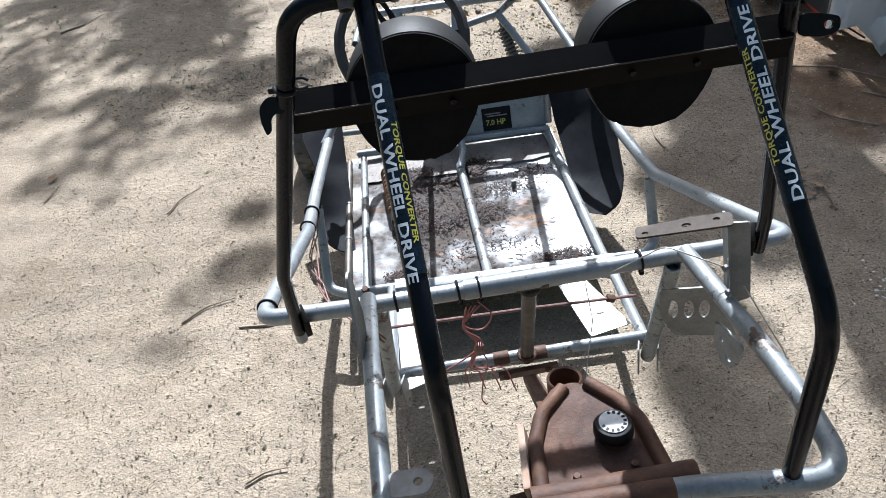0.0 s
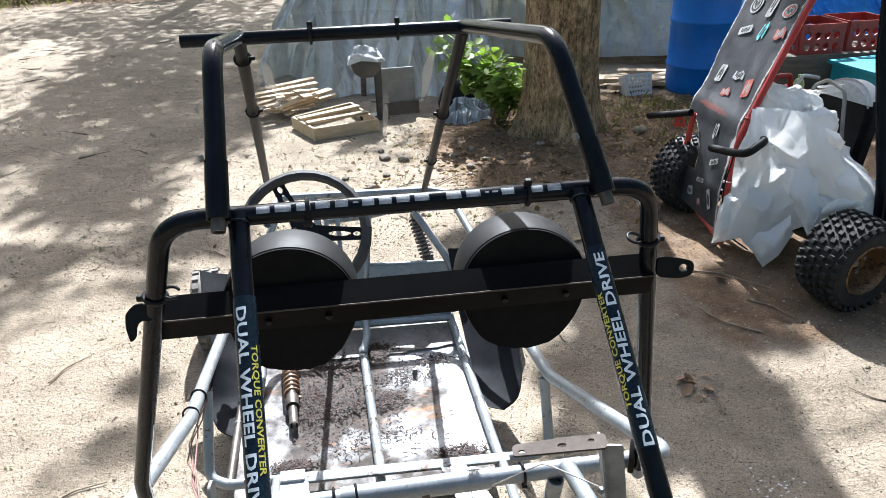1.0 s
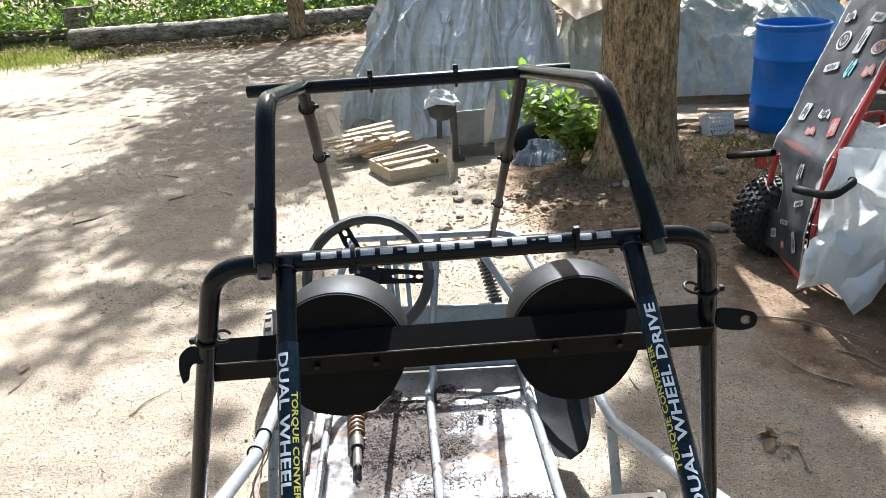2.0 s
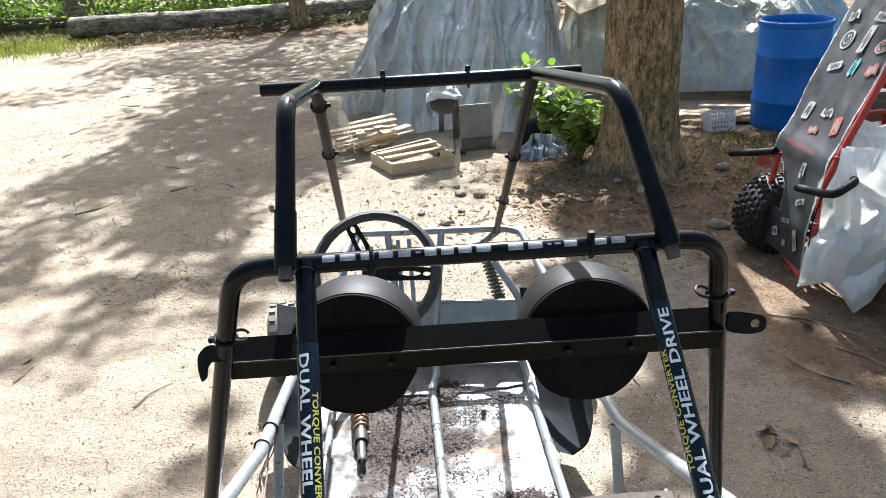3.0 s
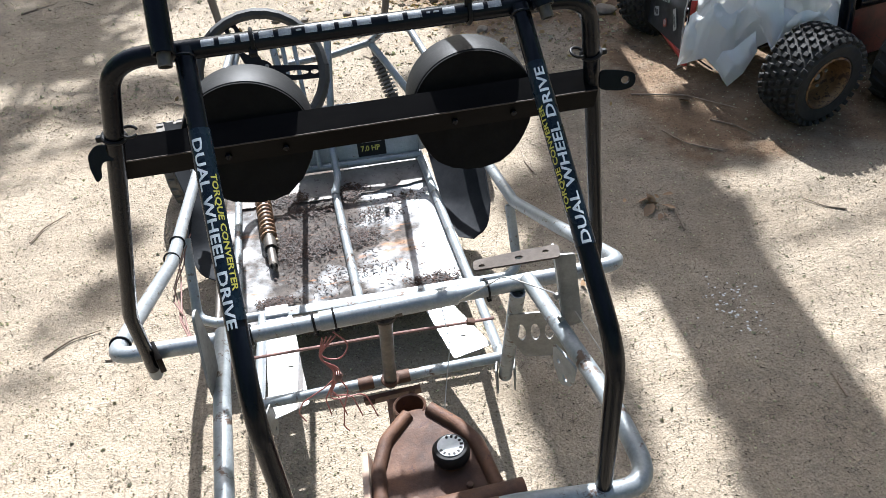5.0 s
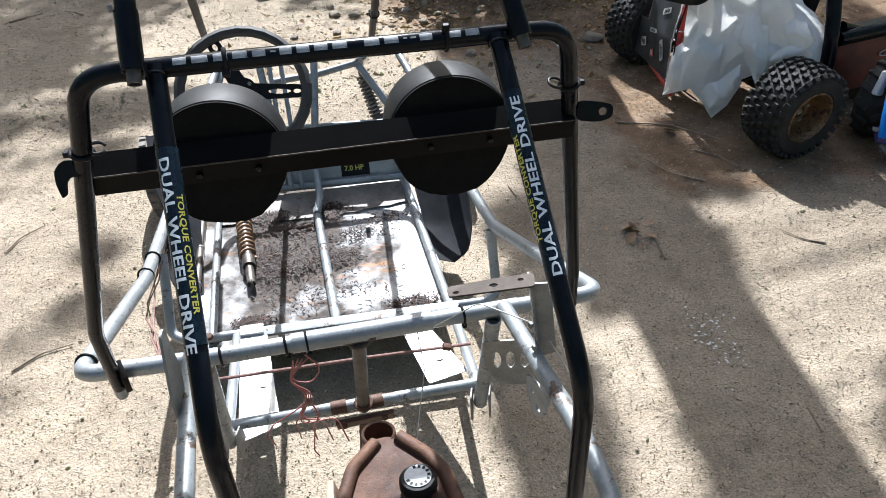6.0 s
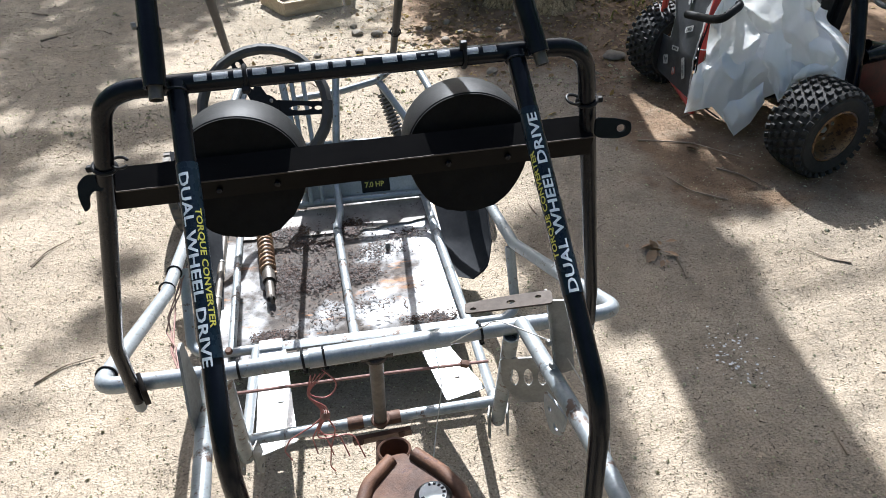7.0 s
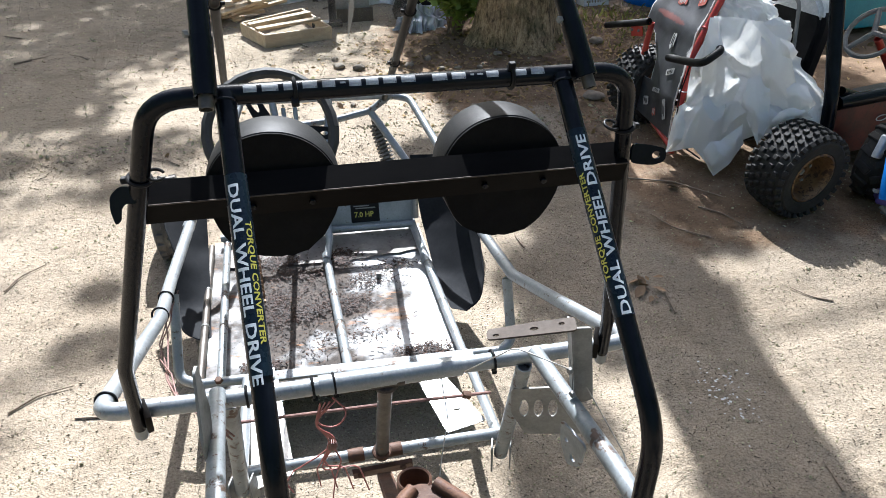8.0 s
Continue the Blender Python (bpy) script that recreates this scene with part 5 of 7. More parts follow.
# ---- trees ----
def trunk(name, pts, r0, r1, mat, label, flare=0.0, seg=40, group=""):
    bm = bmesh.new()
    way = fillet(pts, 0.5, 10)
    fine = []
    for a, b in zip(way, way[1:]):
        n = max(1, int((b - a).length / 0.05))
        fine += [a.lerp(b, k / n) for k in range(n)]
    fine.append(way[-1])
    rings = []
    n = len(fine)
    for i, p in enumerate(fine):
        h = p.z - fine[0].z
        r = r0 + (r1 - r0) * i / (n - 1) + flare * math.exp(-h / 0.16)
        ringv = []
        for k in range(seg):
            a = 2 * math.pi * k / seg
            root = 1 + (0.45 * flare / r0) * math.exp(-h / 0.2) * math.sin(4 * a + 1.0)
            lump = 1 + 0.05 * noise.noise(Vector((math.cos(a) * 1.5, math.sin(a) * 1.5, p.z * 0.9))) + 0.035 * noise.noise(Vector((math.cos(a) * 9, math.sin(a) * 9, p.z * 2.2))) + 0.03 * abs(noise.noise(Vector((math.cos(a) * 22, math.sin(a) * 22, p.z * 2.5))))
            ringv.append(bm.verts.new(p + Vector((math.cos(a), math.sin(a), 0)) * r * root * lump))
        rings.append(ringv)
    for a, b in zip(rings, rings[1:]):
        for k in range(seg):
            bm.faces.new((a[k], a[(k + 1) % seg], b[(k + 1) % seg], b[k]))
    bm.faces.new(rings[-1])
    return bm


def leaves(bm, centre, spread, count, size, rg, flat=0.5):
    c = Vector(centre)
    for _ in range(count):
        p = c + Vector((rg.gauss(0, spread[0]), rg.gauss(0, spread[1]), rg.gauss(0, spread[2])))
        s = size * rg.uniform(0.6, 1.3)
        yaw = rg.uniform(0, 2 * math.pi)
        m = Matrix.Translation(p) @ Matrix.Rotation(yaw, 4, "Z") @ Matrix.Rotation(rg.gauss(0, flat), 4, "X") @ Matrix.Rotation(rg.gauss(0, flat), 4, "Y")
        q = [m @ Vector(v) for v in ((0, -0.5 * s, 0), (0.26 * s, -0.22 * s, 0.05 * s), (0.27 * s, 0.08 * s, 0.05 * s), (0, 0.55 * s, -0.06 * s), (-0.27 * s, 0.08 * s, 0.05 * s), (-0.26 * s, -0.22 * s, 0.05 * s))]
        vs = [bm.verts.new(v) for v in q]
        bm.faces.new((vs[0], vs[1], vs[2], vs[3]))
        bm.faces.new((vs[0], vs[3], vs[4], vs[5]))



# the ridged trunk beside the yard, with its crown high above
tree = thing("tree", TREE, "thick ridged grey-brown tree trunk standing in leaf litter", "tree")
part("trunk", trunk("trunk", [(1.475, 5.68, -0.05), (1.46, 5.66, 0.6), (1.437, 5.62, 2.0), (1.50, 5.5, 7.5)], 0.272, 0.19, M_BARK, "", 0.17, 150), M_BARK, tree)


# ---- canopy: unseen crowns added overhead, their clumps placed to dapple the yard ----
SHIFT = Vector((0.08, 1.0, 1.0))


def unseen_shade_tree(name, base, clumps, h, label):
    """A tree added out of view to cast shade; clumps: ground shade as (x, y, reach, number of leaves)."""
    ob = thing(name, (base[0], base[1], 0), label, "tree", "trees round the yard")
    top = Vector((base[0], base[1], h))
    part("trunk", sweep(bmesh.new(), fillet([(base[0], base[1], -0.1), (base[0] + 0.1, base[1], h * 0.5), top], 0.5), 0.22, 12, hollow=False, taper=0.09), M_BARK, ob)
    bm = bmesh.new()
    rg = random.Random(len(clumps) * 7 + int(h * 10))
    for x, y, reach, count in clumps:
        c = Vector((x, y, 0)) + SHIFT * (h + rg.uniform(-0.6, 0.6))
        for _ in range(int(count * (1.25 if reach > 0.35 else 1.7))):
            a, q = rg.uniform(0, 6.283), reach * math.sqrt(rg.random()) * (0.9 + 0.22 * math.sin(3 * x + 7 * y))
            depth = SHIFT * rg.uniform(-0.25, 0.25) if reach < 0.35 else Vector((0, 0, rg.uniform(-0.25, 0.25)))
            leaves(bm, c + depth + Vector((q * math.cos(a), q * math.sin(a), 0)), (0, 0, 0), 1, min(0.13, reach * 0.45), rg, 0.35)
        part("limb", sweep(bmesh.new(), fillet([top - Vector((0, 0, h * 0.25)), top.lerp(c, 0.5) + Vector((0, 0, 0.5)), c], 0.5), 0.022, 6, hollow=False, taper=0.006), M_BARK, ob)
    part("crown", bm, M_LEAFDARK, ob)
    return ob


SHADE_E = [(1.12, 2.95, 0.42, 420), (1.25, 2.50, 0.23, 260), (1.21, 2.20, 0.22, 220), (1.22, 1.93, 0.20, 180), (1.13, 1.62, 0.21, 200), (1.06, 1.32, 0.22, 220), (1.0, 1.0, 0.25, 200),
           (0.60, 2.34, 0.15, 110), (0.62, 2.10, 0.13, 100), (0.59, 1.92, 0.17, 150), (0.55, 1.72, 0.17, 150), (0.53, 1.52, 0.18, 160), (0.50, 1.32, 0.18, 160), (0.88, 2.21, 0.11, 90), (0.74, 2.45, 0.15, 110), (0.98, 2.48, 0.19, 190), (1.02, 2.24, 0.13, 90), (0.86, 2.72, 0.20, 180), (0.68, 2.70, 0.13, 60),
           (1.67, 1.62, 0.12, 90), (1.57, 1.49, 0.13, 90), (1.78, 1.50, 0.17, 120), (1.52, 1.27, 0.12, 80), (1.72, 1.20, 0.17, 100),
           (1.62, 4.55, 0.55, 650), (1.2, 3.65, 0.38, 380), (2.65, 3.2, 0.42, 420), (1.9, 5.3, 0.9, 900), (2.9, 4.6, 0.9, 900), (2.6, 6.0, 0.9, 900),
           (0.95, 4.75, 0.40, 300), (3.4, 3.2, 0.7, 600), (3.6, 6.3, 0.9, 600), (2.1, 7.4, 0.8, 500), (2.08, 2.74, 0.14, 90), (1.45, 3.22, 0.18, 130), (1.50, 2.86, 0.17, 110), (1.66, 3.42, 0.12, 70), (1.67, 3.08, 0.15, 100), (1.67, 2.80, 0.12, 70), (0.75, 2.9, 0.16, 40), (2.6, 2.9, 0.3, 160), (1.0, 6.0, 0.4, 220), (0.10, 5.75, 0.42, 40), (0.55, 3.95, 0.30, 70), (0.95, 4.15, 0.28, 120)]
SHADE_W = [(-2.6, 4.95, 0.4, 60), (-1.8, 4.85, 0.35, 40), (-1.55, 5.05, 0.45, 130), (-2.9, 5.0, 0.45, 120), (-0.9, 7.6, 0.9, 640), (-2.4, 8.2, 0.9, 640), (-0.8, 9.6, 1.1, 900), (-2.6, 9.6, 0.8, 560), (-3.2, 14.2, 1.6, 1100), (-0.6, 14.0, 1.6, 1100), (-5.6, 14.3, 1.2, 420), (-2.5, 7.0, 1.0, 800), (-1.6, 8.9, 1.0, 800), (-1.4, 6.6, 0.8, 560), (-1.9, 5.9, 0.6, 300), (-2.2, 11.2, 1.5, 800), (-4.6, 12.4, 1.3, 500), (-1.9, 5.1, 0.5, 150), (-2.9, 6.3, 0.7, 240), (-1.3, 6.1, 0.5, 190), (-1.5, 7.8, 0.8, 420), (-3.0, 8.6, 0.8, 220), (-2.0, 10.2, 1.1, 700), (-0.96, 2.60, 0.15, 55), (-1.10, 2.44, 0.12, 26), (-0.98, 2.94, 0.15, 70), (-1.10, 2.17, 0.08, 18), (-2.05, 3.46, 0.20, 22), (-1.90, 3.75, 0.28, 30), (-1.55, 3.74, 0.28, 16), (-1.16, 3.84, 0.26, 17), (-1.74, 3.32, 0.20, 8), (-1.05, 4.12, 0.28, 16), (-1.50, 4.48, 0.32, 20), (-2.0, 4.25, 0.30, 18), (-2.6, 4.5, 0.22, 70), (-1.78, 4.2, 0.30, 110), (-1.25, 4.3, 0.26, 90), (-1.9, 5.5, 0.5, 160), (-3.0, 6.0, 0.6, 180),
           (-0.95, 4.3, 0.25, 80), (-1.2, 2.2, 0.10, 22), (-5.2, 10.5, 0.8, 220), (-0.7, 12.0, 1.4, 900), (-3.5, 12.6, 1.2, 520), (-2.45, 4.25, 0.24, 20)]
SHADE_N = [(3.2, 8.8, 1.2, 700), (-3.0, 15.2, 1.4, 500), (1.0, 11.5, 1.6, 800), (-8.5, 18.0, 2.0, 600), (-2.0, 18.5, 2.0, 700)]
unseen_shade_tree("tree", (8.4, 11.0), SHADE_E, 7.0, "unseen leafy tree added to cast dappled shade on the yard")
unseen_shade_tree("tree", (-11.5, 14.0), SHADE_W, 8.5, "unseen leafy tree added to cast dappled shade on the yard")
unseen_shade_tree("tree", (9.5, 22.0), SHADE_N, 9.5, "unseen leafy tree added to cast dappled shade on the yard")
bm = bmesh.new()
rg = random.Random(77)
for k in range(26):
    a, q = rg.uniform(0, 6.28), rg.uniform(0.3, 1.9)
    leaves(bm, (1.5 + q * math.cos(a), 5.5 + q * math.sin(a), rg.uniform(6.6, 8.6)), (0.35, 0.35, 0.25), 90, 0.15, rg, 0.5)
part("crown", bm, M_LEAFDARK, tree)

# ---- tarp-covered heaps ----
def big_at(loop, u, seed):
    return noise.noise(loop * 1.7 + Vector((u * 1.1, 0, seed + 21)))


def drape(name, label, outline, ridge, mat, seed, folds=26, amp=0.05, hem=None, sag=0.82, na=420, ns=60, crumple=0.0, cells=5.0, ripple=0.45):
    """A sheet thrown over a heap: outline of the hem, ridge line on top; folds: creases per metre of hem (radians);
    hem: the height of the hem at each corner of the outline; crumple: depth of the sharp creases between flat facets."""
    bm = bmesh.new()
    pts = [Vector((*p, 0)) for p in outline]
    hems = [0.0] * len(pts) if hem is None else hem
    lens = [0]
    for i in range(len(pts)):
        lens.append(lens[-1] + (pts[(i + 1) % len(pts)] - pts[i]).length)
    r0, r1 = Vector(ridge[0]), Vector(ridge[1])
    rows = []
    for k in range(na):
        s = lens[-1] * k / na
        ang = 2 * math.pi * k / na
        loop = Vector((math.cos(ang), math.sin(ang), 0)) * lens[-1] / 6.28
        i = max(j for j in range(len(pts)) if lens[j] <= s)
        f = (s - lens[i]) / (lens[i + 1] - lens[i])
        q = pts[i].lerp(pts[(i + 1) % len(pts)], f)
        ab = Vector((r1.x - r0.x, r1.y - r0.y, 0))
        t = max(0.0, min(1.0, (q - Vector((r0.x, r0.y, 0))).dot(ab) / max(1e-6, ab.length_squared)))
        top = r0.lerp(r1, t)
        out = (q - Vector((top.x, top.y, 0))).normalized()
        side = Vector((-out.y, out.x, 0))
        low_z = hems[i] + (hems[(i + 1) % len(pts)] - hems[i]) * f
        row = []
        for j in range(ns + 1):
            u = j / ns
            p = top.lerp(q, u)
            z = low_z + (top.z - low_z) * (1 - u) ** sag
            w = noise.noise(loop * 1.2 + Vector((0, u * 1.4, seed)))
            phase = s * folds + (5.0 if ripple > 0.2 else 2.2) * w + 1.5 * u
            sharp = 1 - 2 * abs(math.sin(phase * 0.5)) ** 0.7
            sharp += 0.35 * (1 - 2 * abs(math.sin(phase * 1.37 + 4.0 * big_at(loop, u, seed))) ** 0.6)
            big = noise.noise(loop * 0.9 + Vector((0, u * 2.0, seed + 4)))
            fine = 1 - 2 * abs(noise.noise(loop * 5.0 + Vector((u * 3.0, u * 2.2, seed + 9)))) ** 0.6
            grow = 0.3 + 0.7 * u
            move = amp * (0.8 * sharp * grow + (1.5 if ripple > 0.2 else 0.5) * big + ripple * fine)
            if crumple:
                at = Vector((p.x, p.y, z)) * cells + Vector((seed, 0, 0)) + Vector((w, -w, w)) * 0.6
                d = noise.voronoi(at)[0]
                e = noise.voronoi(at * 2.3)[0]
                move += crumple * (d[0] - 0.45 + 0.35 * (e[0] - 0.45))
            pos = Vector((p.x, p.y, 0)) + out * move + side * amp * 0.6 * noise.noise(loop * 2.0 + Vector((u * 3, 0, seed + 2)))
            row.append(bm.verts.new((pos.x, pos.y, max(lie(pos.x, pos.y) + 0.008, z + (0.4 + 0.5 * (1 - u)) * move))))
        rows.append(row)
    for k in range(na):
        a, b = rows[k], rows[(k + 1) % na]
        for j in range(ns):
            bm.faces.new((a[j], a[j + 1], b[j + 1], b[j]))
    return tagged(part(name, bm, mat), label, "tarpaulin")


drape("tarpaulin", "silver-grey tarpaulin draped in folds over a tall heap", [(-1.02, 8.35), (-0.95, 7.86), (-0.38, 7.30), (0.35, 7.05), (0.95, 6.95), (1.20, 7.25), (1.30, 8.3), (0.9, 9.8), (-0.3, 9.9)],
      ((0.10, 8.9, 2.15), (0.92, 8.6, 2.25)), M_TARP, 3, 8.5, 0.17, None, 0.80, 900, 90, 0.045, 2.2, 0.16)
drape("tarpaulin", "olive-grey tarpaulin stretched over a low heap", [(1.22, 8.35), (2.45, 7.95), (3.6, 7.75), (4.6, 8.2), (4.8, 9.6), (3.2, 10.4), (1.7, 9.8)],
      ((1.75, 9.1, 1.22), (4.0, 9.2, 1.35)), M_TARP2, 8, 5, 0.075, [0.12, 0.10, 0.10, 0.1, 0, 0, 0], 0.55, 520, 70, 0.06, 2.4, 0.5)
drape("foil_sheet", "crumpled shiny foil sheet lying beside the shrub", [(0.62, 6.2), (0.78, 6.02), (1.0, 6.1), (1.08, 6.35), (0.9, 6.5), (0.68, 6.42)], ((0.78, 6.28, 0.20), (0.95, 6.3, 0.17)), M_FOIL, 5, 60, 0.035)
tagged(part("board", block((0.62, 0.50, 0.018), pose(1.68, 8.55, 1.06, 24, -14, 22), 0.003), M_PALEWOOD), "thin plywood board lying on the olive tarpaulin", "board")
grill = thing("grill", (0.10, 6.5, 0), "dark grill on a square post under a folded silver sheet", "grill")
part("bowl", lathe([(0.0, 0.36), (0.06, 0.365), (0.105, 0.40), (0.125, 0.47), (0.13, 0.50), (0.12, 0.50), (0.0, 0.42)], Matrix.Translation((0.06, 6.50, 0)), 30), M_FENDER, grill)
part("post", block((0.055, 0.05, 0.44), pose(0.15, 6.50, 0.22, 0, 0, 8), 0.005), M_FENDER, grill)
part("post", block((0.045, 0.04, 0.20), pose(0.03, 6.52, 0.30, 0, 3, 0), 0.005), M_FENDER, grill)
part("foot", block((0.24, 0.10, 0.04), pose(0.10, 6.50, 0.022, 0, 0, 8), 0.006), M_FENDER, grill)
cover = drape("cover", "silver sheet folded over the grill", [(-0.09, 6.44), (0.02, 6.36), (0.15, 6.37), (0.21, 6.48), (0.18, 6.62), (0.02, 6.66), (-0.08, 6.58)], ((0.02, 6.49, 0.61), (0.12, 6.52, 0.585)), M_CAPWHITE, 7, 9, 0.016, [0.47, 0.52, 0.50, 0.48, 0.5, 0.5, 0.5], 0.5, 120, 24, 0.04, 9.0)
cover["category"] = "plastic sheet"
tagged(part("board", block((0.28, 0.022, 0.36), pose(0.325, 6.66, 0.205, -6, 0, 6), 0.004), M_BED), "upright grey board leaning by the grill", "board")
# dark strip added for the shaded soil at the grey board's foot
tagged(part("board", block((0.30, 0.02, 0.11), pose(0.34, 6.60, 0.055, -8, 0, 4), 0.004), M_DARKSOIL), "dark slab coloured as shadowed soil at the foot of the grey board", "board")
tagged(part("bag", lathe([(0.0, 0.0), (0.17, 0.0), (0.19, 0.08), (0.15, 0.2), (0.06, 0.26), (0.0, 0.27)], Matrix.Translation((0.86, 6.62, 0)) @ Matrix.Diagonal((1.1, 0.7, 1, 1)), 22), M_PLASTICBLK), "black plastic bag behind the shrub", "bag")

# ---- pallet wood ----
def plank(a, b, w, t, mat, label, group):
    a, b = Vector(a), Vector(b)
    d = b - a
    m = plane_pose((a + b) / 2, d, Vector((0, 0, 1)).cross(d))
    ob = part("board", block((d.length, w, t), m, 0.003, 1), mat, smooth=False)
    return tagged(ob, label, "board", group)


frame_box = thing("timber_box", (-0.05, 6.25, 0), "pale timber frame box lying on the dirt", "wooden frame")
C = [Vector((-0.378, 6.01, 0.0)), Vector((0.110, 6.16, 0.0)), Vector((-0.09, 6.72, 0.0)), Vector((-0.565, 6.38, 0.0))]
for i in range(4):
    a, b = C[i], C[(i + 1) % 4]
    d = (b - a)
    m = plane_pose((a + b) / 2 + Vector((0, 0, 0.05)), d, (0, 0, 1))
    part("board", block((d.length + 0.02, 0.10, 0.020), m, 0.003, 1), M_PALEWOOD, frame_box, smooth=False)
for t in (0.35, 0.7):
    a, b = C[0].lerp(C[3], t), C[1].lerp(C[2], t)
    m = plane_pose((a + b) / 2 + Vector((0, 0, 0.108)), b - a, Vector((0, 0, 1)).cross(b - a))
    part("board", block(((b - a).length, 0.06, 0.02), m, 0.003, 1), M_PALEWOOD, frame_box, smooth=False)
rg = random.Random(21)
for k in range(15):
    z = 0.03 + 0.022 * k
    c = Vector((-0.60 + rg.uniform(-0.10, 0.12), 6.84 + rg.uniform(-0.18, 0.20), 0.03 + 0.26 * (k / 15) * rg.uniform(0.5, 1)))
    yaw = rg.choice((0.45, 0.5, 0.35, 1.9, 0.6)) + rg.uniform(-0.12, 0.12)
    L = rg.uniform(0.36, 0.66) if yaw < 1 else rg.uniform(0.2, 0.32)
    d = Vector((math.cos(yaw), math.sin(yaw), rg.uniform(-0.05, 0.12))) * L / 2
    plank(c - d, c + d, rg.uniform(0.05, 0.09), 0.022, M_PALEWOOD, "loose pale pallet board in a heap", "heap of pallet boards")
for k in range(7):
    c = Vector((2.15 + 0.12 * k + rg.uniform(-0.1, 0.1), 7.1 + rg.uniform(-0.2, 0.25), 0.05 + 0.03 * rg.random()))
    d = Vector((math.cos(0.3), math.sin(rg.uniform(-0.4, 0.6)), 0)) * rg.uniform(0.2, 0.4)
    plank(c - d, c + d, 0.09, 0.04, M_PALEWOOD, "offcut of pale timber on the leaf litter", "timber offcuts")

# ---- blue barrel ----
BX, BY = 3.055, 6.78
barrel = thing("barrel", (BX, BY, 0), "open blue plastic drum with moulded ribs standing on the dirt", "barrel")
R = 0.285
prof = [(0.0, 0.0), (R * 0.93, 0.0), (R * 0.97, 0.02), (R * 0.98, 0.06)]
prof += [(R, 0.10), (R * 1.0, 0.22), (R * 1.03, 0.232), (R * 1.03, 0.252), (R, 0.264), (R, 0.60), (R * 1.03, 0.612), (R * 1.03, 0.634), (R, 0.646), (R, 0.81), (R * 0.985, 0.85), (R * 1.02, 0.865), (R * 1.02, 0.895), (R * 0.97, 0.91), (R * 0.95, 0.902), (R * 0.95, 0.85), (R * 0.965, 0.76), (R * 0.96, 0.05), (0.0, 0.045)]
part("drum", lathe(prof, Matrix.Translation((BX, BY, 0.01)), 56), M_BLUEBARREL, barrel)
part("rim", ring((BX, BY, 0.900), (0, 0, 1), R * 1.005, 0.013), M_BLUEBARREL, barrel)

# ---- white perforated basket ----
bas = thing("basket", (2.42, 6.66, 0), "white perforated plastic basket tipped on the ground", "basket")
m = plane_pose((2.36, 6.66, 0.015), (1, 0.15, 0), (0.02, 0.35, 1))
holes = [oval(0.03 + 0.027 * i, 0.035 + 0.04 * j, 0.0085, 0.013, 8) for i in range(8) for j in range(4)]
part("side", slab(rounded([(0, 0), (0.24, 0), (0.25, 0.19), (-0.01, 0.19)], 0.01), 0.008, m, holes), M_CAPWHITE, bas, smooth=False)
for u in (0.0, 0.24):
    part("end", slab([(0, 0), (0.14, 0), (0.14, 0.18), (0, 0.18)], 0.006, m @ Matrix.Translation((u, 0, 0)) @ Matrix.Rotation(radians(90), 4, "Y")), M_CAPWHITE, bas, smooth=False)

# ---- log, stump, thin trees at the edge of the woods ----
def log(pts, r, label, name="log"):
    bm = bmesh.new()
    sweep(bm, [p for a, b in zip(pts, pts[1:]) for p in [Vector(a).lerp(Vector(b), k / 24) for k in range(24)]] + [Vector(pts[-1])], r, 22, hollow=False, lump=0.10)
    return tagged(part(name, bm, M_LOGBARK), label, "log")


log([(-7.55, 16.7, 0.28), (-4.7, 16.6, 0.28), (-1.2, 17.6, 0.28)], 0.22, "long fallen log with pale bark at the edge of the woods")
st = thing("stump", (-8.0, 18.2, 0), "cut tree stump behind the log", "stump")
part("trunk", trunk("t", [(-8.0, 18.2, 0), (-8.0, 18.2, 0.3), (-7.95, 18.2, 0.85)], 0.34, 0.32, M_BARK, "", 0.1, 24), M_LOGBARK, st)
for x, y, r in ((-2.72, 16.4, 0.18), (-9.6, 21.0, 0.2), (0.4, 19.5, 0.2), (4.6, 17.0, 0.22), (7.6, 15.0, 0.2), (-5.6, 22.5, 0.17), (-12.5, 19.5, 0.2)):
    t = thing("tree", (x, y, 0), "slim grey-brown tree trunk at the edge of the woods", "tree", "trees of the woods")
    part("trunk", trunk("t", [(x, y, -0.1), (x, y, 1.0), (x + 0.1, y, 2.6), (x, y + 0.1, 4.2)], r, r * 0.7, M_BARK, "", 0.05, 20), M_BARK, t)
    bm = bmesh.new()
    rq = random.Random(int(x * 10) + 300)
    for k in range(14):
        leaves(bm, (x + rq.gauss(0, 0.7), y + rq.gauss(0, 0.6), 4.3 + rq.gauss(0, 0.6)), (0.3, 0.3, 0.25), 60, 0.16, rq, 0.6)
    part("crown", bm, M_LEAFDARK, t)
rg = random.Random(5)
bm = bmesh.new()
for k in range(330):
    x = rg.uniform(-16, 12)
    y = rg.uniform(18.4, 25.0) - 0.1 * x
    leaves(bm, (x, y, rg.uniform(0.1, 2.6)), (0.5, 0.5, 0.35), 70, 0.17, rg, 0.7)
low = bmesh.new()
for k in range(300):
    x = rg.uniform(-15, 4)
    y = rg.uniform(17.9, 20.5) + max(0.0, 0.28 * (x + 4.4)) * 0.6
    leaves(low, (x, y, rg.uniform(0.05, 0.75)), (0.35, 0.25, 0.18), 46, 0.13, rg, 0.6)
tagged(part("brush", low, M_LEAF), "bright green low brush behind the log", "brush", kind="stuff")
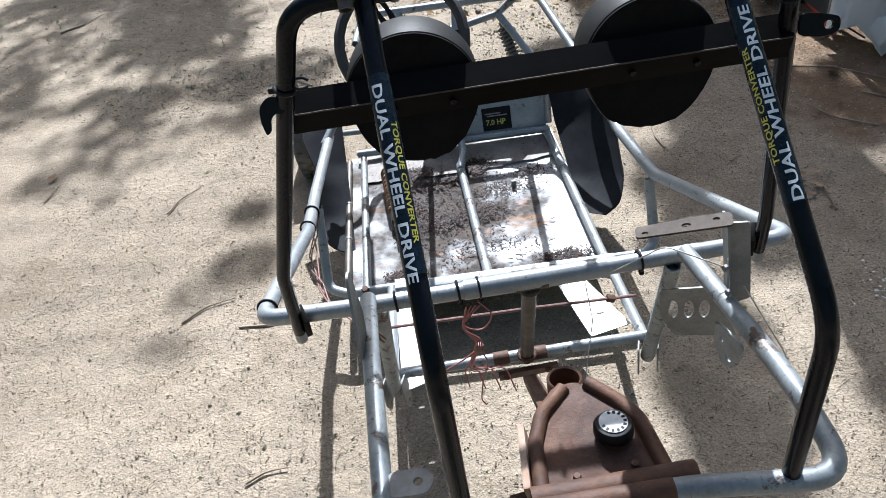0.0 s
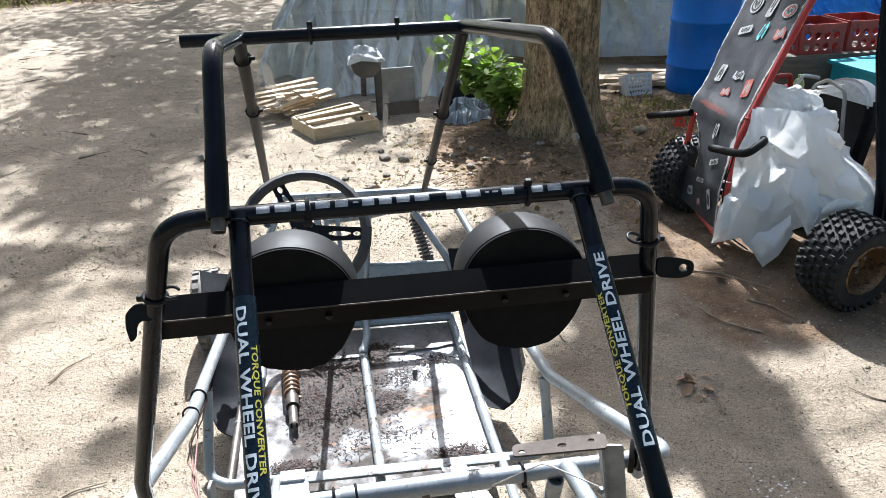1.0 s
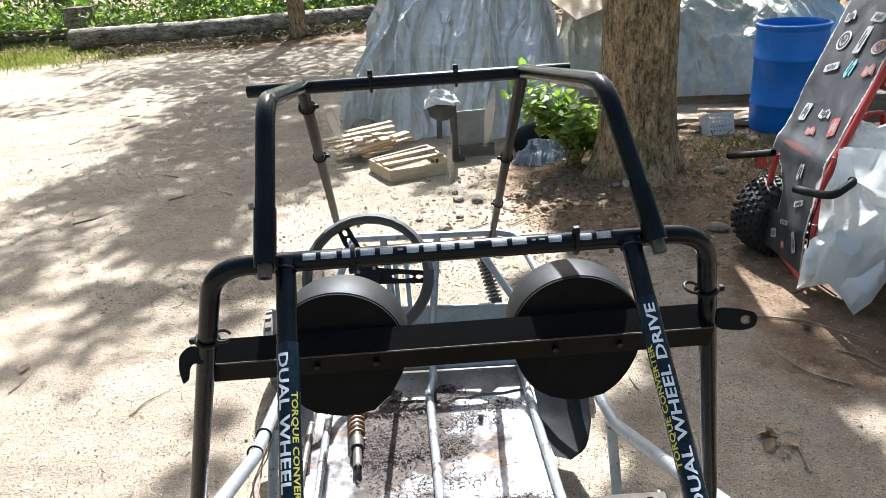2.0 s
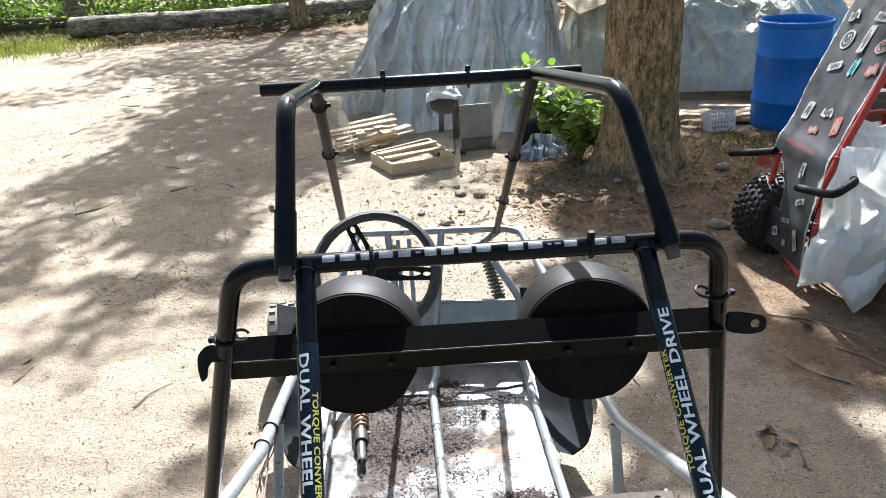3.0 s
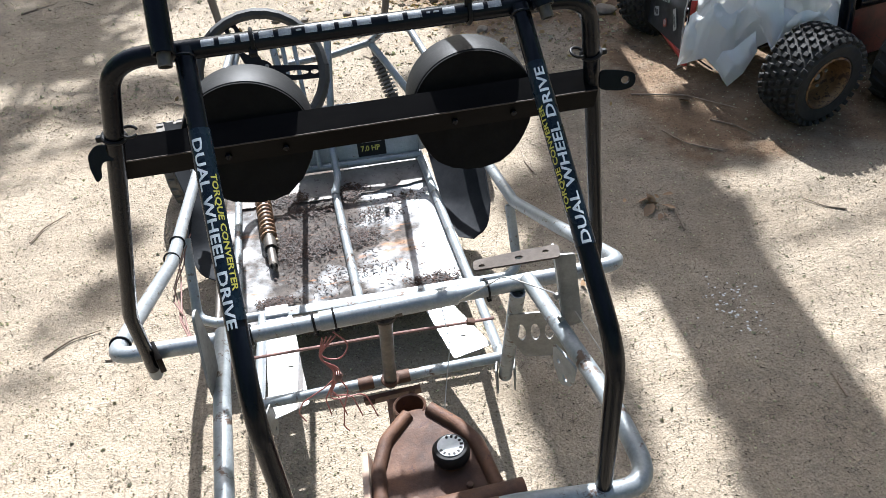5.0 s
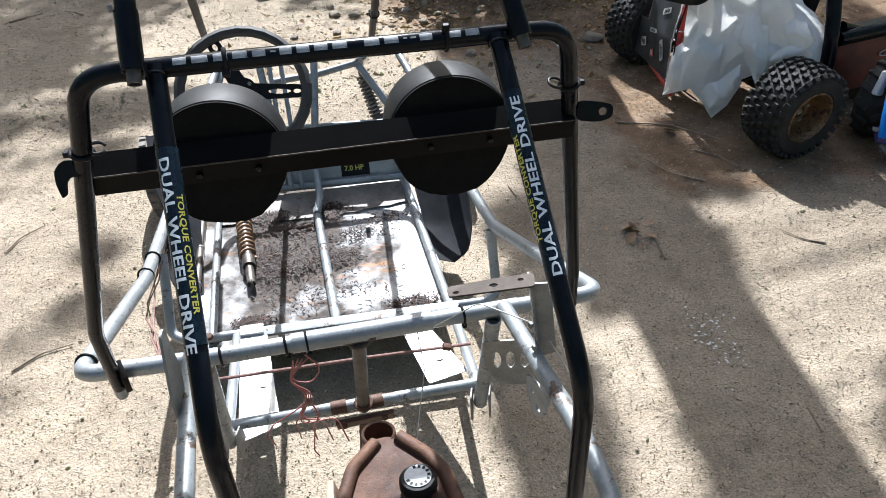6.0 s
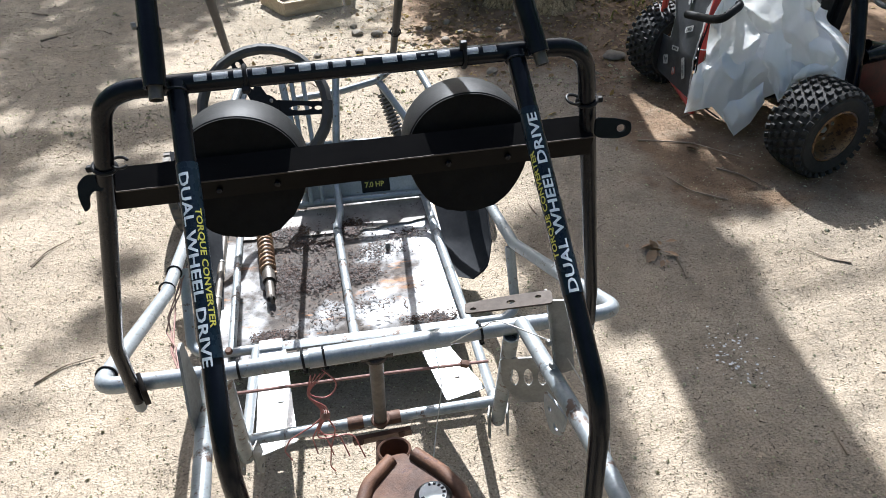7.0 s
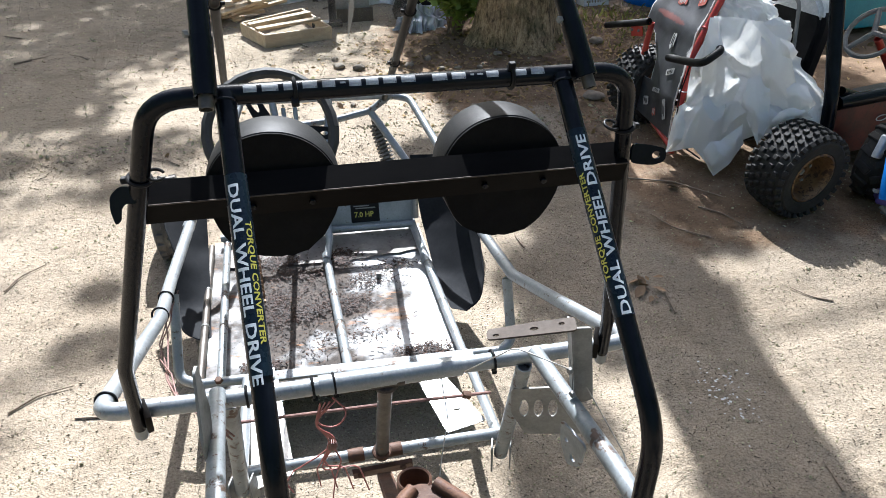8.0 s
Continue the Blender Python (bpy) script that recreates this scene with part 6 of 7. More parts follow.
for k in range(6):
    z = 0.12 + 0.13 * (k // 2)
    d = Vector((1.0, 0.06 * (k % 3 - 1), 0.02 * (k % 2))) * 1.7
    c = Vector((-9.9 + 0.2 * k, 18.0 + 0.22 * (k % 2), z))
    tagged(part("pole", sweep(bmesh.new(), [c - d, c, c + d], 0.06, 10, hollow=False, lump=0.08), M_GREYWOOD), "grey weathered pole in a stack by the stump", "pole", "stack of poles")
tagged(part("undergrowth", bm, M_LEAFDARK), "green undergrowth at the edge of the woods", "undergrowth", kind="stuff")
# unseen foliage added round the yard to lower sky fill and reflections
bm = bmesh.new()
for k in range(120):
    x = rg.uniform(-30, 30)
    y = rg.uniform(26.0, 34.0)
    leaves(bm, (x, y, rg.uniform(0.5, 11)), (1.2, 1.2, 1.2), 90, 0.42, rg, 0.7)
for k in range(420):
    a = rg.uniform(0, 2 * math.pi)
    if abs((a - math.pi / 2 + math.pi) % (2 * math.pi) - math.pi) < 0.75:
        continue
    q = rg.uniform(13.0, 24.0)
    leaves(bm, (q * math.cos(a), 3 + q * math.sin(a), rg.uniform(0.3, 13.0)), (1.4, 1.4, 1.3), 110, 0.4, rg, 0.8)
tagged(part("woods", bm, M_LEAFDARK), "dense green woods added out of view to dim the sky light", "woods", kind="stuff")
bm = bmesh.new()
for k in range(6500):
    x, y = rg.choice(((rg.gauss(-8.2, 0.9), rg.gauss(15.8, 0.7)), (rg.gauss(-9.0, 1.4), rg.gauss(15.2, 0.5)), (rg.gauss(-3.0, 1.2), rg.gauss(17.1, 0.25)), (rg.uniform(-14, -5), rg.gauss(17.5, 1.0)), (rg.gauss(2.6, 0.5), rg.gauss(6.0, 0.35)) if k % 4 == 0 else (rg.gauss(-8.8, 1.2), rg.gauss(15.6, 0.6))))
    h, yaw = rg.uniform(0.05, 0.13) * (0.6 if y < 10 else 1), rg.uniform(0, 6.28)
    d = Vector((math.cos(yaw), math.sin(yaw), 0))
    p = Vector((x, y, lie(x, y)))
    s = Vector((-d.y, d.x, 0)) * 0.006
    q = [p - s, p + s, p + d * h * 0.3 + Vector((0, 0, h * 0.7)) + s * 0.6, p + d * h * 0.7 + Vector((0, 0, h))]
    vs = [bm.verts.new(v) for v in q]
    bm.faces.new(vs[:3])
    bm.faces.new((vs[0], vs[2], vs[3]))
tagged(part("grass", bm, M_GRASS), "sparse green grass tufts", "grass", kind="stuff")

verts, tris = [], []
for k in range(5200):
    x = rg.uniform(-6.6, 0.8)
    y = 15.9 + 0.05 * (x + 5) + 0.28 * max(0.0, x + 4.4) + rg.gauss(0, 0.30)
    h = 0.16 * math.exp(-((y - 15.9 - 0.05 * (x + 5) - 0.28 * max(0.0, x + 4.4)) / 0.3) ** 2) * rg.random()
    p = Vector((x, y, lie(x, y) + 0.01 + h))
    a, L, w = rg.uniform(0, 6.28), rg.uniform(0.03, 0.10), rg.uniform(0.006, 0.022)
    d, q = Vector((math.cos(a), math.sin(a), rg.uniform(-0.3, 0.4))) * L, Vector((-math.sin(a), math.cos(a), rg.uniform(-0.4, 0.4))) * w
    n = len(verts)
    verts += [p - d, p - q, p + d, p + q]
    tris += [(n, n + 1, n + 2), (n, n + 2, n + 3)]
me = bpy.data.meshes.new("debris_heap")
me.from_pydata(verts, [], tris)
me.materials.append(M_LITTERDARK)
tagged(new("debris_heap", me), "low heap of bark and dead leaves along the log", "debris", kind="stuff")

# ---- shrub beside the tree ----
shr = thing("shrub", (0.98, 5.95, 0), "bright green broad-leaved sapling beside the tree", "shrub")
rg = random.Random(8)
bm = bmesh.new()
for k in range(19):
    reach = rg.uniform(0.0, 1.0)
    tip = Vector((1.14 - 0.66 * reach * rg.uniform(0.5, 1.0), 5.92 + rg.uniform(-0.25, 0.22), 0.34 + 0.28 * reach + rg.uniform(-0.16, 0.08)))
    base = Vector((1.04 + rg.uniform(-0.06, 0.06), 5.98, 0.02))
    part("stem", sweep(bmesh.new(), fillet([base, base.lerp(tip, 0.5) + Vector((0.05, 0, 0.14)), tip], 0.2), 0.006, 6, hollow=False, taper=0.003), M_TWIG, shr)
    for t in (0.55, 0.75, 0.9, 1.02):
        leaves(bm, base.lerp(tip, t) + Vector((0.02, 0, 0.07)), (0.07, 0.08, 0.04), 10, 0.095, rg, 0.45)
part("crown", bm, M_LEAF, shr)

# ---- the red buggy with its engine under a plastic sheet ----
buggy = thing("buggy", (2.3, 3.5, 0), "red off-road buggy with stickered black panel", "buggy")
FW = Vector((0.97, 0.23, 0)).normalized()      # its length
AX = Vector((0.23, -0.97, 0)).normalized()     # its axle, towards the yard


def knobbly(at, axis, r, w, label):
    m = axis_pose(at, axis)
    prof = [(r * 0.52, -w * 0.40), (r * 0.60, -w * 0.50), (r * 0.82, -w * 0.52), (r * 0.93, -w * 0.42), (r * 0.955, -w * 0.2), (r * 0.96, 0), (r * 0.955, w * 0.2), (r * 0.93, w * 0.42), (r * 0.82, w * 0.52), (r * 0.60, w * 0.50), (r * 0.52, w * 0.40)]
    tyre = part("wheel", lathe(prof, m, 48, False), M_RUBBER, buggy, label)
    n = 30
    for k in range(n):
        for j, off, tilt in ((-0.46, 0.0, 32), (-0.28, 0.5, 8), (-0.10, 0.0, 0), (0.10, 0.5, 0), (0.28, 0.0, -8), (0.46, 0.5, -32)):
            a = 2 * math.pi * (k + off) / n
            rr = r * (0.965 if abs(j) < 0.2 else 0.955 if abs(j) < 0.3 else 0.915)
            q = m @ Matrix.Rotation(a, 4, "Z") @ Matrix.Translation((rr, 0, w * j)) @ Matrix.Rotation(radians(tilt), 4, "Y") @ Matrix.Rotation(radians((k * 37 % 17) - 8), 4, "X")
            key = "knob"
            if key not in KNOB:
                bm = bmesh.new()
                bmesh.ops.create_cube(bm, size=1.0, matrix=Matrix.Diagonal((0.028, r * 0.105, w * 0.115, 1)))
                bmesh.ops.bevel(bm, geom=list(bm.edges), offset=0.0022, segments=1, affect="EDGES")
                me = bpy.data.meshes.new("tread_knob")
                bm.to_mesh(me)
                bm.free()
                me.materials.append(M_RUBBER)
                KNOB[key] = me
            o = new("tread_knob", KNOB[key])
            o.parent = tyre
            o.matrix_basis = world_of(tyre).inverted() @ q
    rim = part("rim", lathe([(0.0, w * 0.08), (r * 0.13, w * 0.08), (r * 0.15, w * 0.15), (r * 0.20, w * 0.15), (r * 0.22, w * 0.04), (r * 0.42, w * 0.02), (r * 0.46, w * 0.08), (r * 0.47, w * 0.34), (r * 0.50, w * 0.44), (r * 0.54, w * 0.50), (r * 0.575, w * 0.49), (r * 0.56, w * 0.40), (r * 0.50, w * 0.30), (r * 0.50, -w * 0.40), (0.0, -w * 0.40)], m, 40), M_GOLDRIM, tyre, "dull brass-coloured steel rim")
    for k in range(4):
        a = 2 * math.pi * k / 4 + 0.4
        bolt(m @ Vector((r * 0.24 * math.cos(a), r * 0.24 * math.sin(a), w * 0.125)), axis, 0.008, tyre, M_STEEL)
    bolt(m @ Vector((0, 0, w * 0.10)), axis, 0.016, tyre, M_STEEL)
    return tyre


KNOB = {}
knobbly(Vector((2.072, 3.075, 0.208)), AX + Vector((0, 0, -0.05)), 0.210, 0.205, "knobbly buggy wheel with brass-coloured rim on the dirt")
knobbly(Vector((1.86, 4.25, 0.205)), -AX, 0.215, 0.21, "knobbly buggy wheel half hidden behind the panel")
part("rear_axle", tube([(1.95, 3.50, 0.215), (1.86, 4.10, 0.215)], 0.016, 0, 12), M_PLASTICBLK, buggy)
# stickered panel: a low upright part, a narrow neck and a long sloping part
ROWS = [(0.11, 1.75, 4.17, 3.70), (0.30, 1.765, 4.20, 3.73), (0.315, 1.77, 4.04, 3.735), (0.42, 1.80, 4.07, 3.76), (0.52, 1.835, 4.20, 3.785), (0.57, 1.855, 4.35, 3.80), (0.66, 1.90, 4.36, 3.835), (1.12, 2.155, 4.47, 3.93), (1.62, 2.43, 4.58, 4.02)]


def on_panel(u, z):
    """A point of the panel: u from its far edge (0) to the edge beside the engine (1), at the height z."""
    for lo, hi in zip(ROWS, ROWS[1:]):
        if z <= hi[0] or hi is ROWS[-1]:
            f = (z - lo[0]) / (hi[0] - lo[0])
            x, l, r = (lo[i] + (hi[i] - lo[i]) * f for i in (1, 2, 3))
            return Vector((x, l + (r - l) * u, z))


bm = bmesh.new()
heights = [lo[0] + (hi[0] - lo[0]) * k / n for lo, hi, n in zip(ROWS, ROWS[1:], (8, 1, 5, 5, 4, 5, 20, 20)) for k in range(n)] + [ROWS[-1][0]]
cols = [0, 0.015, 0.03, 0.05, 0.08, 0.13, 0.2, 0.3, 0.4, 0.5, 0.6, 0.7, 0.8, 0.87, 0.92, 0.95, 0.97, 0.985, 1]
grid = []
bm.verts.layers.float.new("edge_wear")
bm.verts.layers.float.new("fold_wear")
edge_layer, fold_layer = bm.verts.layers.float["edge_wear"], bm.verts.layers.float["fold_wear"]
for z in heights:
    grid.append([])
    for u in cols:
        p = on_panel(u, z)
        p += Vector((-0.8, 0, 0.5)) * (0.010 * noise.noise(p * 5.0) + 0.016 * math.exp(-((z - 0.62) / 0.05) ** 2))
        if u in (0, 1):
            p.y += 0.007 * noise.noise(p * 38)
        grid[-1].append(bm.verts.new(p))
for z, line in zip(heights, grid):
    for u, v in zip(cols, line):
        near = min(u, 1 - u)
        v[edge_layer] = 0.60 * math.exp(-near / 0.05) + (0.35 * math.exp(-((u - 0.93) / 0.09) ** 2 - ((z - 0.50) / 0.07) ** 2))
        v[fold_layer] = 0.80 * math.exp(-((z - 0.625) / 0.026) ** 2) * math.exp(-((u - 0.45) / 0.38) ** 4)
for a, b in zip(grid, grid[1:]):
    for i in range(len(cols) - 1):
        bm.faces.new((a[i], a[i + 1], b[i + 1], b[i]))
got = bmesh.ops.extrude_face_region(bm, geom=list(bm.faces))
for v in got["geom"]:
    if isinstance(v, bmesh.types.BMVert):
        v.co += Vector((0.005, 0, -0.003))
panel = part("sloping_panel", bm, M_PANEL, buggy, "scuffed black panel with stickers and chipped edges")
part("edge_tube", tube([(1.765, 3.665, 0.04), (1.79, 3.705, 0.30), (1.85, 3.765, 0.56), (1.91, 3.80, 0.66), (2.165, 3.905, 1.12), (2.46, 4.0, 1.65)], 0.0165, [0, 0.2, 0.3, 0.3, 0.5, 0], 12), M_RED, buggy, "red frame tube along the panel")
part("edge_tube", tube([(1.785, 4.24, 0.22), (1.80, 4.225, 0.40), (1.815, 4.215, 0.575)], 0.0165, 0.1, 12), M_RED, buggy, "upright red frame tube")
part("edge_tube", tube([(2.18, 4.40, 1.12), (2.46, 4.45, 1.65)], 0.012, 0, 10), M_RED, buggy, "red frame tube")
part("lower_frame", tube([(1.79, 4.24, 0.22), (1.77, 4.0, 0.12), (1.77, 3.665, 0.06)], 0.0150, 0.1, 10), M_RED, buggy)
part("weld_bead", ring((1.905, 3.798, 0.655), (0.4, 0.1, 0.9), 0.017, 0.006), M_RED, buggy)
M_INK = {"w": M_STICKW, "r": M_STICKR, "c": M_STICKC}


def sticker(u, z, w, h, rot, tone, shape="box"):
    """A small worn label stuck on the panel, its print in plain bars."""
    o = on_panel(u, z)
    ex = (on_panel(min(1, u + 0.1), z) - on_panel(max(0, u - 0.1), z)).normalized()
    ey = (on_panel(u, z + 0.03) - on_panel(u, z - 0.03)).normalized()
    nrm = ex.cross(ey).normalized()
    if nrm.x > 0:
        nrm = -nrm
    m = plane_pose(o + nrm * 0.0052 + Vector((-0.8, 0, 0.5)) * (0.010 * noise.noise(o * 5.0) + 0.016 * math.exp(-((z - 0.62) / 0.05) ** 2)), ex * math.cos(rot) + ey * math.sin(rot), ey * math.cos(rot) - ex * math.sin(rot))
    up = 1 if (m.to_3x3() @ Vector((0, 0, 1))).dot(nrm) > 0 else -1
    if shape == "oval":
        line = oval(0, 0, w / 2, h / 2, 20)
    elif shape == "cut":
        line = rounded([(-w * 0.5, -h * 0.35), (-w * 0.1, -h * 0.5), (w * 0.2, -h * 0.25), (w * 0.5, -h * 0.4), (w * 0.42, h * 0.2), (w * 0.15, h * 0.5), (-w * 0.1, h * 0.22), (-w * 0.45, h * 0.35)], 0.004)
    else:
        line = rounded([(-w / 2, -h / 2), (w / 2, -h * 0.46), (w * 0.48, h / 2), (-w * 0.5, h * 0.47)], min(w, h) * 0.22)
    s = part("sticker", slab(line, 0.0007 * up, m), M_INK[tone], panel, "worn printed sticker", smooth=False)
    inner = m @ Matrix.Translation((0, 0, 0.0010 * up))
    if shape == "oval":
        part("print_ring", slab(oval(0, 0, w * 0.40, h * 0.40, 18), 0.0006 * up, inner, [oval(0, 0, w * 0.30, h * 0.28, 18)]), M_STICKR if w > h * 1.15 else M_PANEL, s, smooth=False)
    n, up_h = max(2, int(w / 0.018)), h * (0.16 if shape == "oval" else 0.26)
    run = w * (0.42 if shape == "oval" else 0.66)
    for k in range(n):
        x0 = -run / 2 + run * k / n
        lift = h * 0.10 * math.sin(k * 2.1 + z * 40)
        part("print_bar", slab([(x0, -up_h + lift), (x0 + run / n * 0.62, -up_h * 0.9 + lift), (x0 + run / n * 0.7, up_h + lift), (x0 + run / n * 0.1, up_h * 0.85 + lift)], 0.0006 * up, inner), M_PANEL if tone != "r" else M_STICKW, s, smooth=False)


STICK = [(0.26, 1.125, 0.100, 0.108, 0.2, "w", "oval"), (0.56, 1.145, 0.050, 0.150, 0.05, "w", "box"), (0.84, 1.133, 0.105, 0.074, 0.3, "w", "oval"), (0.62, 1.250, 0.105, 0.050, 0.0, "w", "box"), (0.90, 1.222, 0.085, 0.065, 0.3, "r", "cut"),
         (0.18, 1.235, 0.080, 0.070, 0.3, "w", "cut"), (0.30, 0.999, 0.108, 0.045, 0.35, "w", "box"), (0.60, 1.019, 0.050, 0.110, 0.0, "c", "cut"), (0.88, 1.032, 0.085, 0.075, 0.2, "r", "cut"), (0.26, 0.780, 0.060, 0.100, 0.1, "w", "box"),
         (0.58, 0.805, 0.098, 0.058, 0.1, "w", "cut"), (0.50, 0.714, 0.085, 0.056, 0.15, "r", "cut"), (0.82, 0.768, 0.060, 0.100, 0.35, "r", "box"), (0.60, 0.545, 0.040, 0.105, 0.3, "w", "cut"), (0.62, 0.409, 0.075, 0.032, 0.4, "w", "box"),
         (0.56, 0.290, 0.076, 0.024, 0.3, "w", "box"), (0.34, 0.200, 0.056, 0.050, 0.3, "w", "box"), (0.60, 0.180, 0.040, 0.050, 0.2, "r", "cut"), (0.82, 0.230, 0.034, 0.110, 0.45, "w", "box"), (0.30, 1.42, 0.09, 0.08, 0.2, "w", "oval"), (0.68, 1.40, 0.08, 0.06, 0.2, "r", "box")]
for spec in STICK:
    sticker(*spec)
# handlebar grips fixed to the frame
g = part("grip", tube([(1.75, 4.68, 0.435), (1.752, 4.42, 0.515), (1.79, 4.20, 0.585)], 0.0195, 0.2, 14), M_VINYL, buggy, "black rubber handlebar grip")
part("grip_plate", block((0.006, 0.13, 0.055), plane_pose((1.772, 4.30, 0.505), (1, 0.05, 0), (0, 0.95, -0.25)), 0.002), M_RED, buggy, "red bracket plate with bolts")
for yy in (4.345, 4.265):
    bolt((1.768, yy, 0.51 - 0.2 * (yy - 4.3)), (-1, 0, 0.1), 0.008, buggy, M_STEEL)
part("grip", tube([(1.77, 3.88, 0.487), (1.765, 3.62, 0.545), (1.77, 3.525, 0.575), (1.87, 3.56, 0.62), (1.90, 3.74, 0.60)], 0.0195, [0, 0.1, 0.035, 0.04, 0], 14), M_VINYL, buggy, "bent black rubber handlebar grip")
tie((1.80, 3.72, 0.36), (0.1, 0.1, 1), 0.0175, buggy, (-1, -0.3, 0), M_CAPWHITE)
part("cable", sweep(bmesh.new(), fillet([(1.80, 3.70, 0.50), (1.74, 3.64, 0.38), (1.735, 3.62, 0.20), (1.76, 3.55, 0.13), (1.80, 3.44, 0.11)], 0.06), 0.004, 6, hollow=False), M_PLASTICBLK, buggy, "black cable hanging over the sheet")
# cage, seat and tub of the buggy further along
for pts, r in (([(2.37, 3.30, 0.14), (2.36, 3.33, 0.42), (2.37, 3.55, 1.0), (2.40, 3.72, 1.7)], 0.034), ([(2.98, 3.55, 0.25), (2.60, 3.44, 0.38), (2.42, 3.36, 0.45)], 0.025)):
    part("cage_tube", tube(pts, r, 0.2, 14, lump=0.05), M_BLACK, buggy, "black tape-wrapped cage tube")
part("side_rail", tube([(2.40, 3.335, 0.40), (2.75, 3.40, 0.405), (3.6, 3.62, 0.42)], 0.036, 0.3, 16, lump=0.12), M_BLACK, buggy, "black tape-wrapped side rail")
tub_side = part("tub", block((1.25, 0.03, 0.27), pose(3.03, 3.50, 0.245, -6, 0, 13.3), 0.012, 3), M_TUBRED, buggy, "grimy red side panel, its shade put into the colour")
part("emblem", slab(oval(0, 0, 0.042, 0.016, 20), 0.002, plane_pose((2.745, 3.411, 0.27), (0.97, 0.23, 0.02), (0, 0.1, 1)), [oval(0, 0, 0.035, 0.0115, 20)]), M_CAPWHITE, tub_side, smooth=False)
part("belly_pan", block((1.3, 0.62, 0.012), pose(2.95, 3.82, 0.10, 0, 0, 13.3), 0.004), M_PLASTICBLK, buggy)
arch = [(0.19 * math.cos(math.pi * k / 16), 0.42 + 0.17 * math.sin(math.pi * k / 16)) for k in range(17)] + [(-0.20, 0.0), (0.20, 0.0)]
seat_pose = plane_pose((2.42, 3.95, 0.19), (0.23, -0.97, 0), (0.20, 0.05, 1))
bm = slab(arch, -0.11, seat_pose)
bmesh.ops.bevel(bm, geom=[g for g in bm.edges if len(g.link_faces) == 2 and g.calc_face_angle(0) > 1.0], offset=0.03, segments=4, affect="EDGES")
seat = part("seat", bm, M_VINYL, buggy, "black bucket seat with white top")
cap = [(0.165 * math.cos(math.pi * k / 14), 0.475 + 0.13 * math.sin(math.pi * k / 14)) for k in range(15)]
bm = slab(cap, -0.12, seat_pose @ Matrix.Translation((0, 0, 0.004)))
bmesh.ops.bevel(bm, geom=[g for g in bm.edges if len(g.link_faces) == 2 and g.calc_face_angle(0) > 1.0], offset=0.02, segments=3, affect="EDGES")
part("seat_top", bm, M_CAPWHITE, seat)
part("seat_hoop", tube([(2.40, 4.08, 0.40), (2.42, 4.10, 0.72), (2.43, 4.0, 0.775), (2.44, 3.86, 0.75), (2.42, 3.78, 0.5)], 0.010, 0.06, 10), M_STEEL, seat, "grey steel hoop behind the seat")
for dz in (0.0, 0.03):
    part("strap", tube([(2.40, 4.03, 0.70 + dz), (2.45, 3.88, 0.745 + dz)], 0.006, 0, 8), M_CAPWHITE, seat)
WH, WAX = Vector((2.78, 3.68, 0.62)), Vector((-0.75, -0.15, 0.65))
buggy_wheel = part("steering_wheel", ring(WH, WAX, 0.14, 0.013), M_STEEL, buggy, "silver spoked steering wheel")
for ang in (0, 120, 240):
    d = axis_pose(WH, WAX).to_3x3() @ Vector((math.cos(radians(ang)), math.sin(radians(ang)), 0))
    part("spoke", sweep(bmesh.new(), [WH, WH + d * 0.14], 0.014, 8, hollow=False), M_STEEL, buggy_wheel)
part("dash_tube", tube([WH + Vector((0.05, 0.02, -0.04)), (3.1, 3.78, 0.30)], 0.02, 0, 10), M_RED, buggy)

# engine lump under the sheet, and the milky sheet thrown over it, its corners hanging in points
engine = part("engine", block((0.24, 0.28, 0.30), pose(2.14, 3.72, 0.25, 0, 0, 13), 0.06, 3), M_PLASTICBLK, buggy, "engine hidden under the plastic sheet")
sheet = drape("plastic_sheet", "milky white plastic sheet draped over the buggy's engine", [(1.80, 3.68), (1.73, 3.62), (1.79, 3.51), (1.89, 3.42), (1.95, 3.40), (2.04, 3.38), (2.14, 3.34), (2.24, 3.34), (2.34, 3.38), (2.42, 3.52), (2.44, 3.80), (2.36, 4.02), (2.16, 4.00), (1.98, 3.80)],
              ((2.02, 3.74, 0.62), (2.24, 3.80, 0.66)), M_SHEET, 12, 5, 0.030, [0.16, 0.06, 0.14, 0.03, 0.17, 0.24, 0.20, 0.30, 0.24, 0.28, 0.3, 0.3, 0.35, 0.35], 0.42, 460, 70, 0.13, 3.4, 0.5)
sheet["category"] = "plastic sheet"


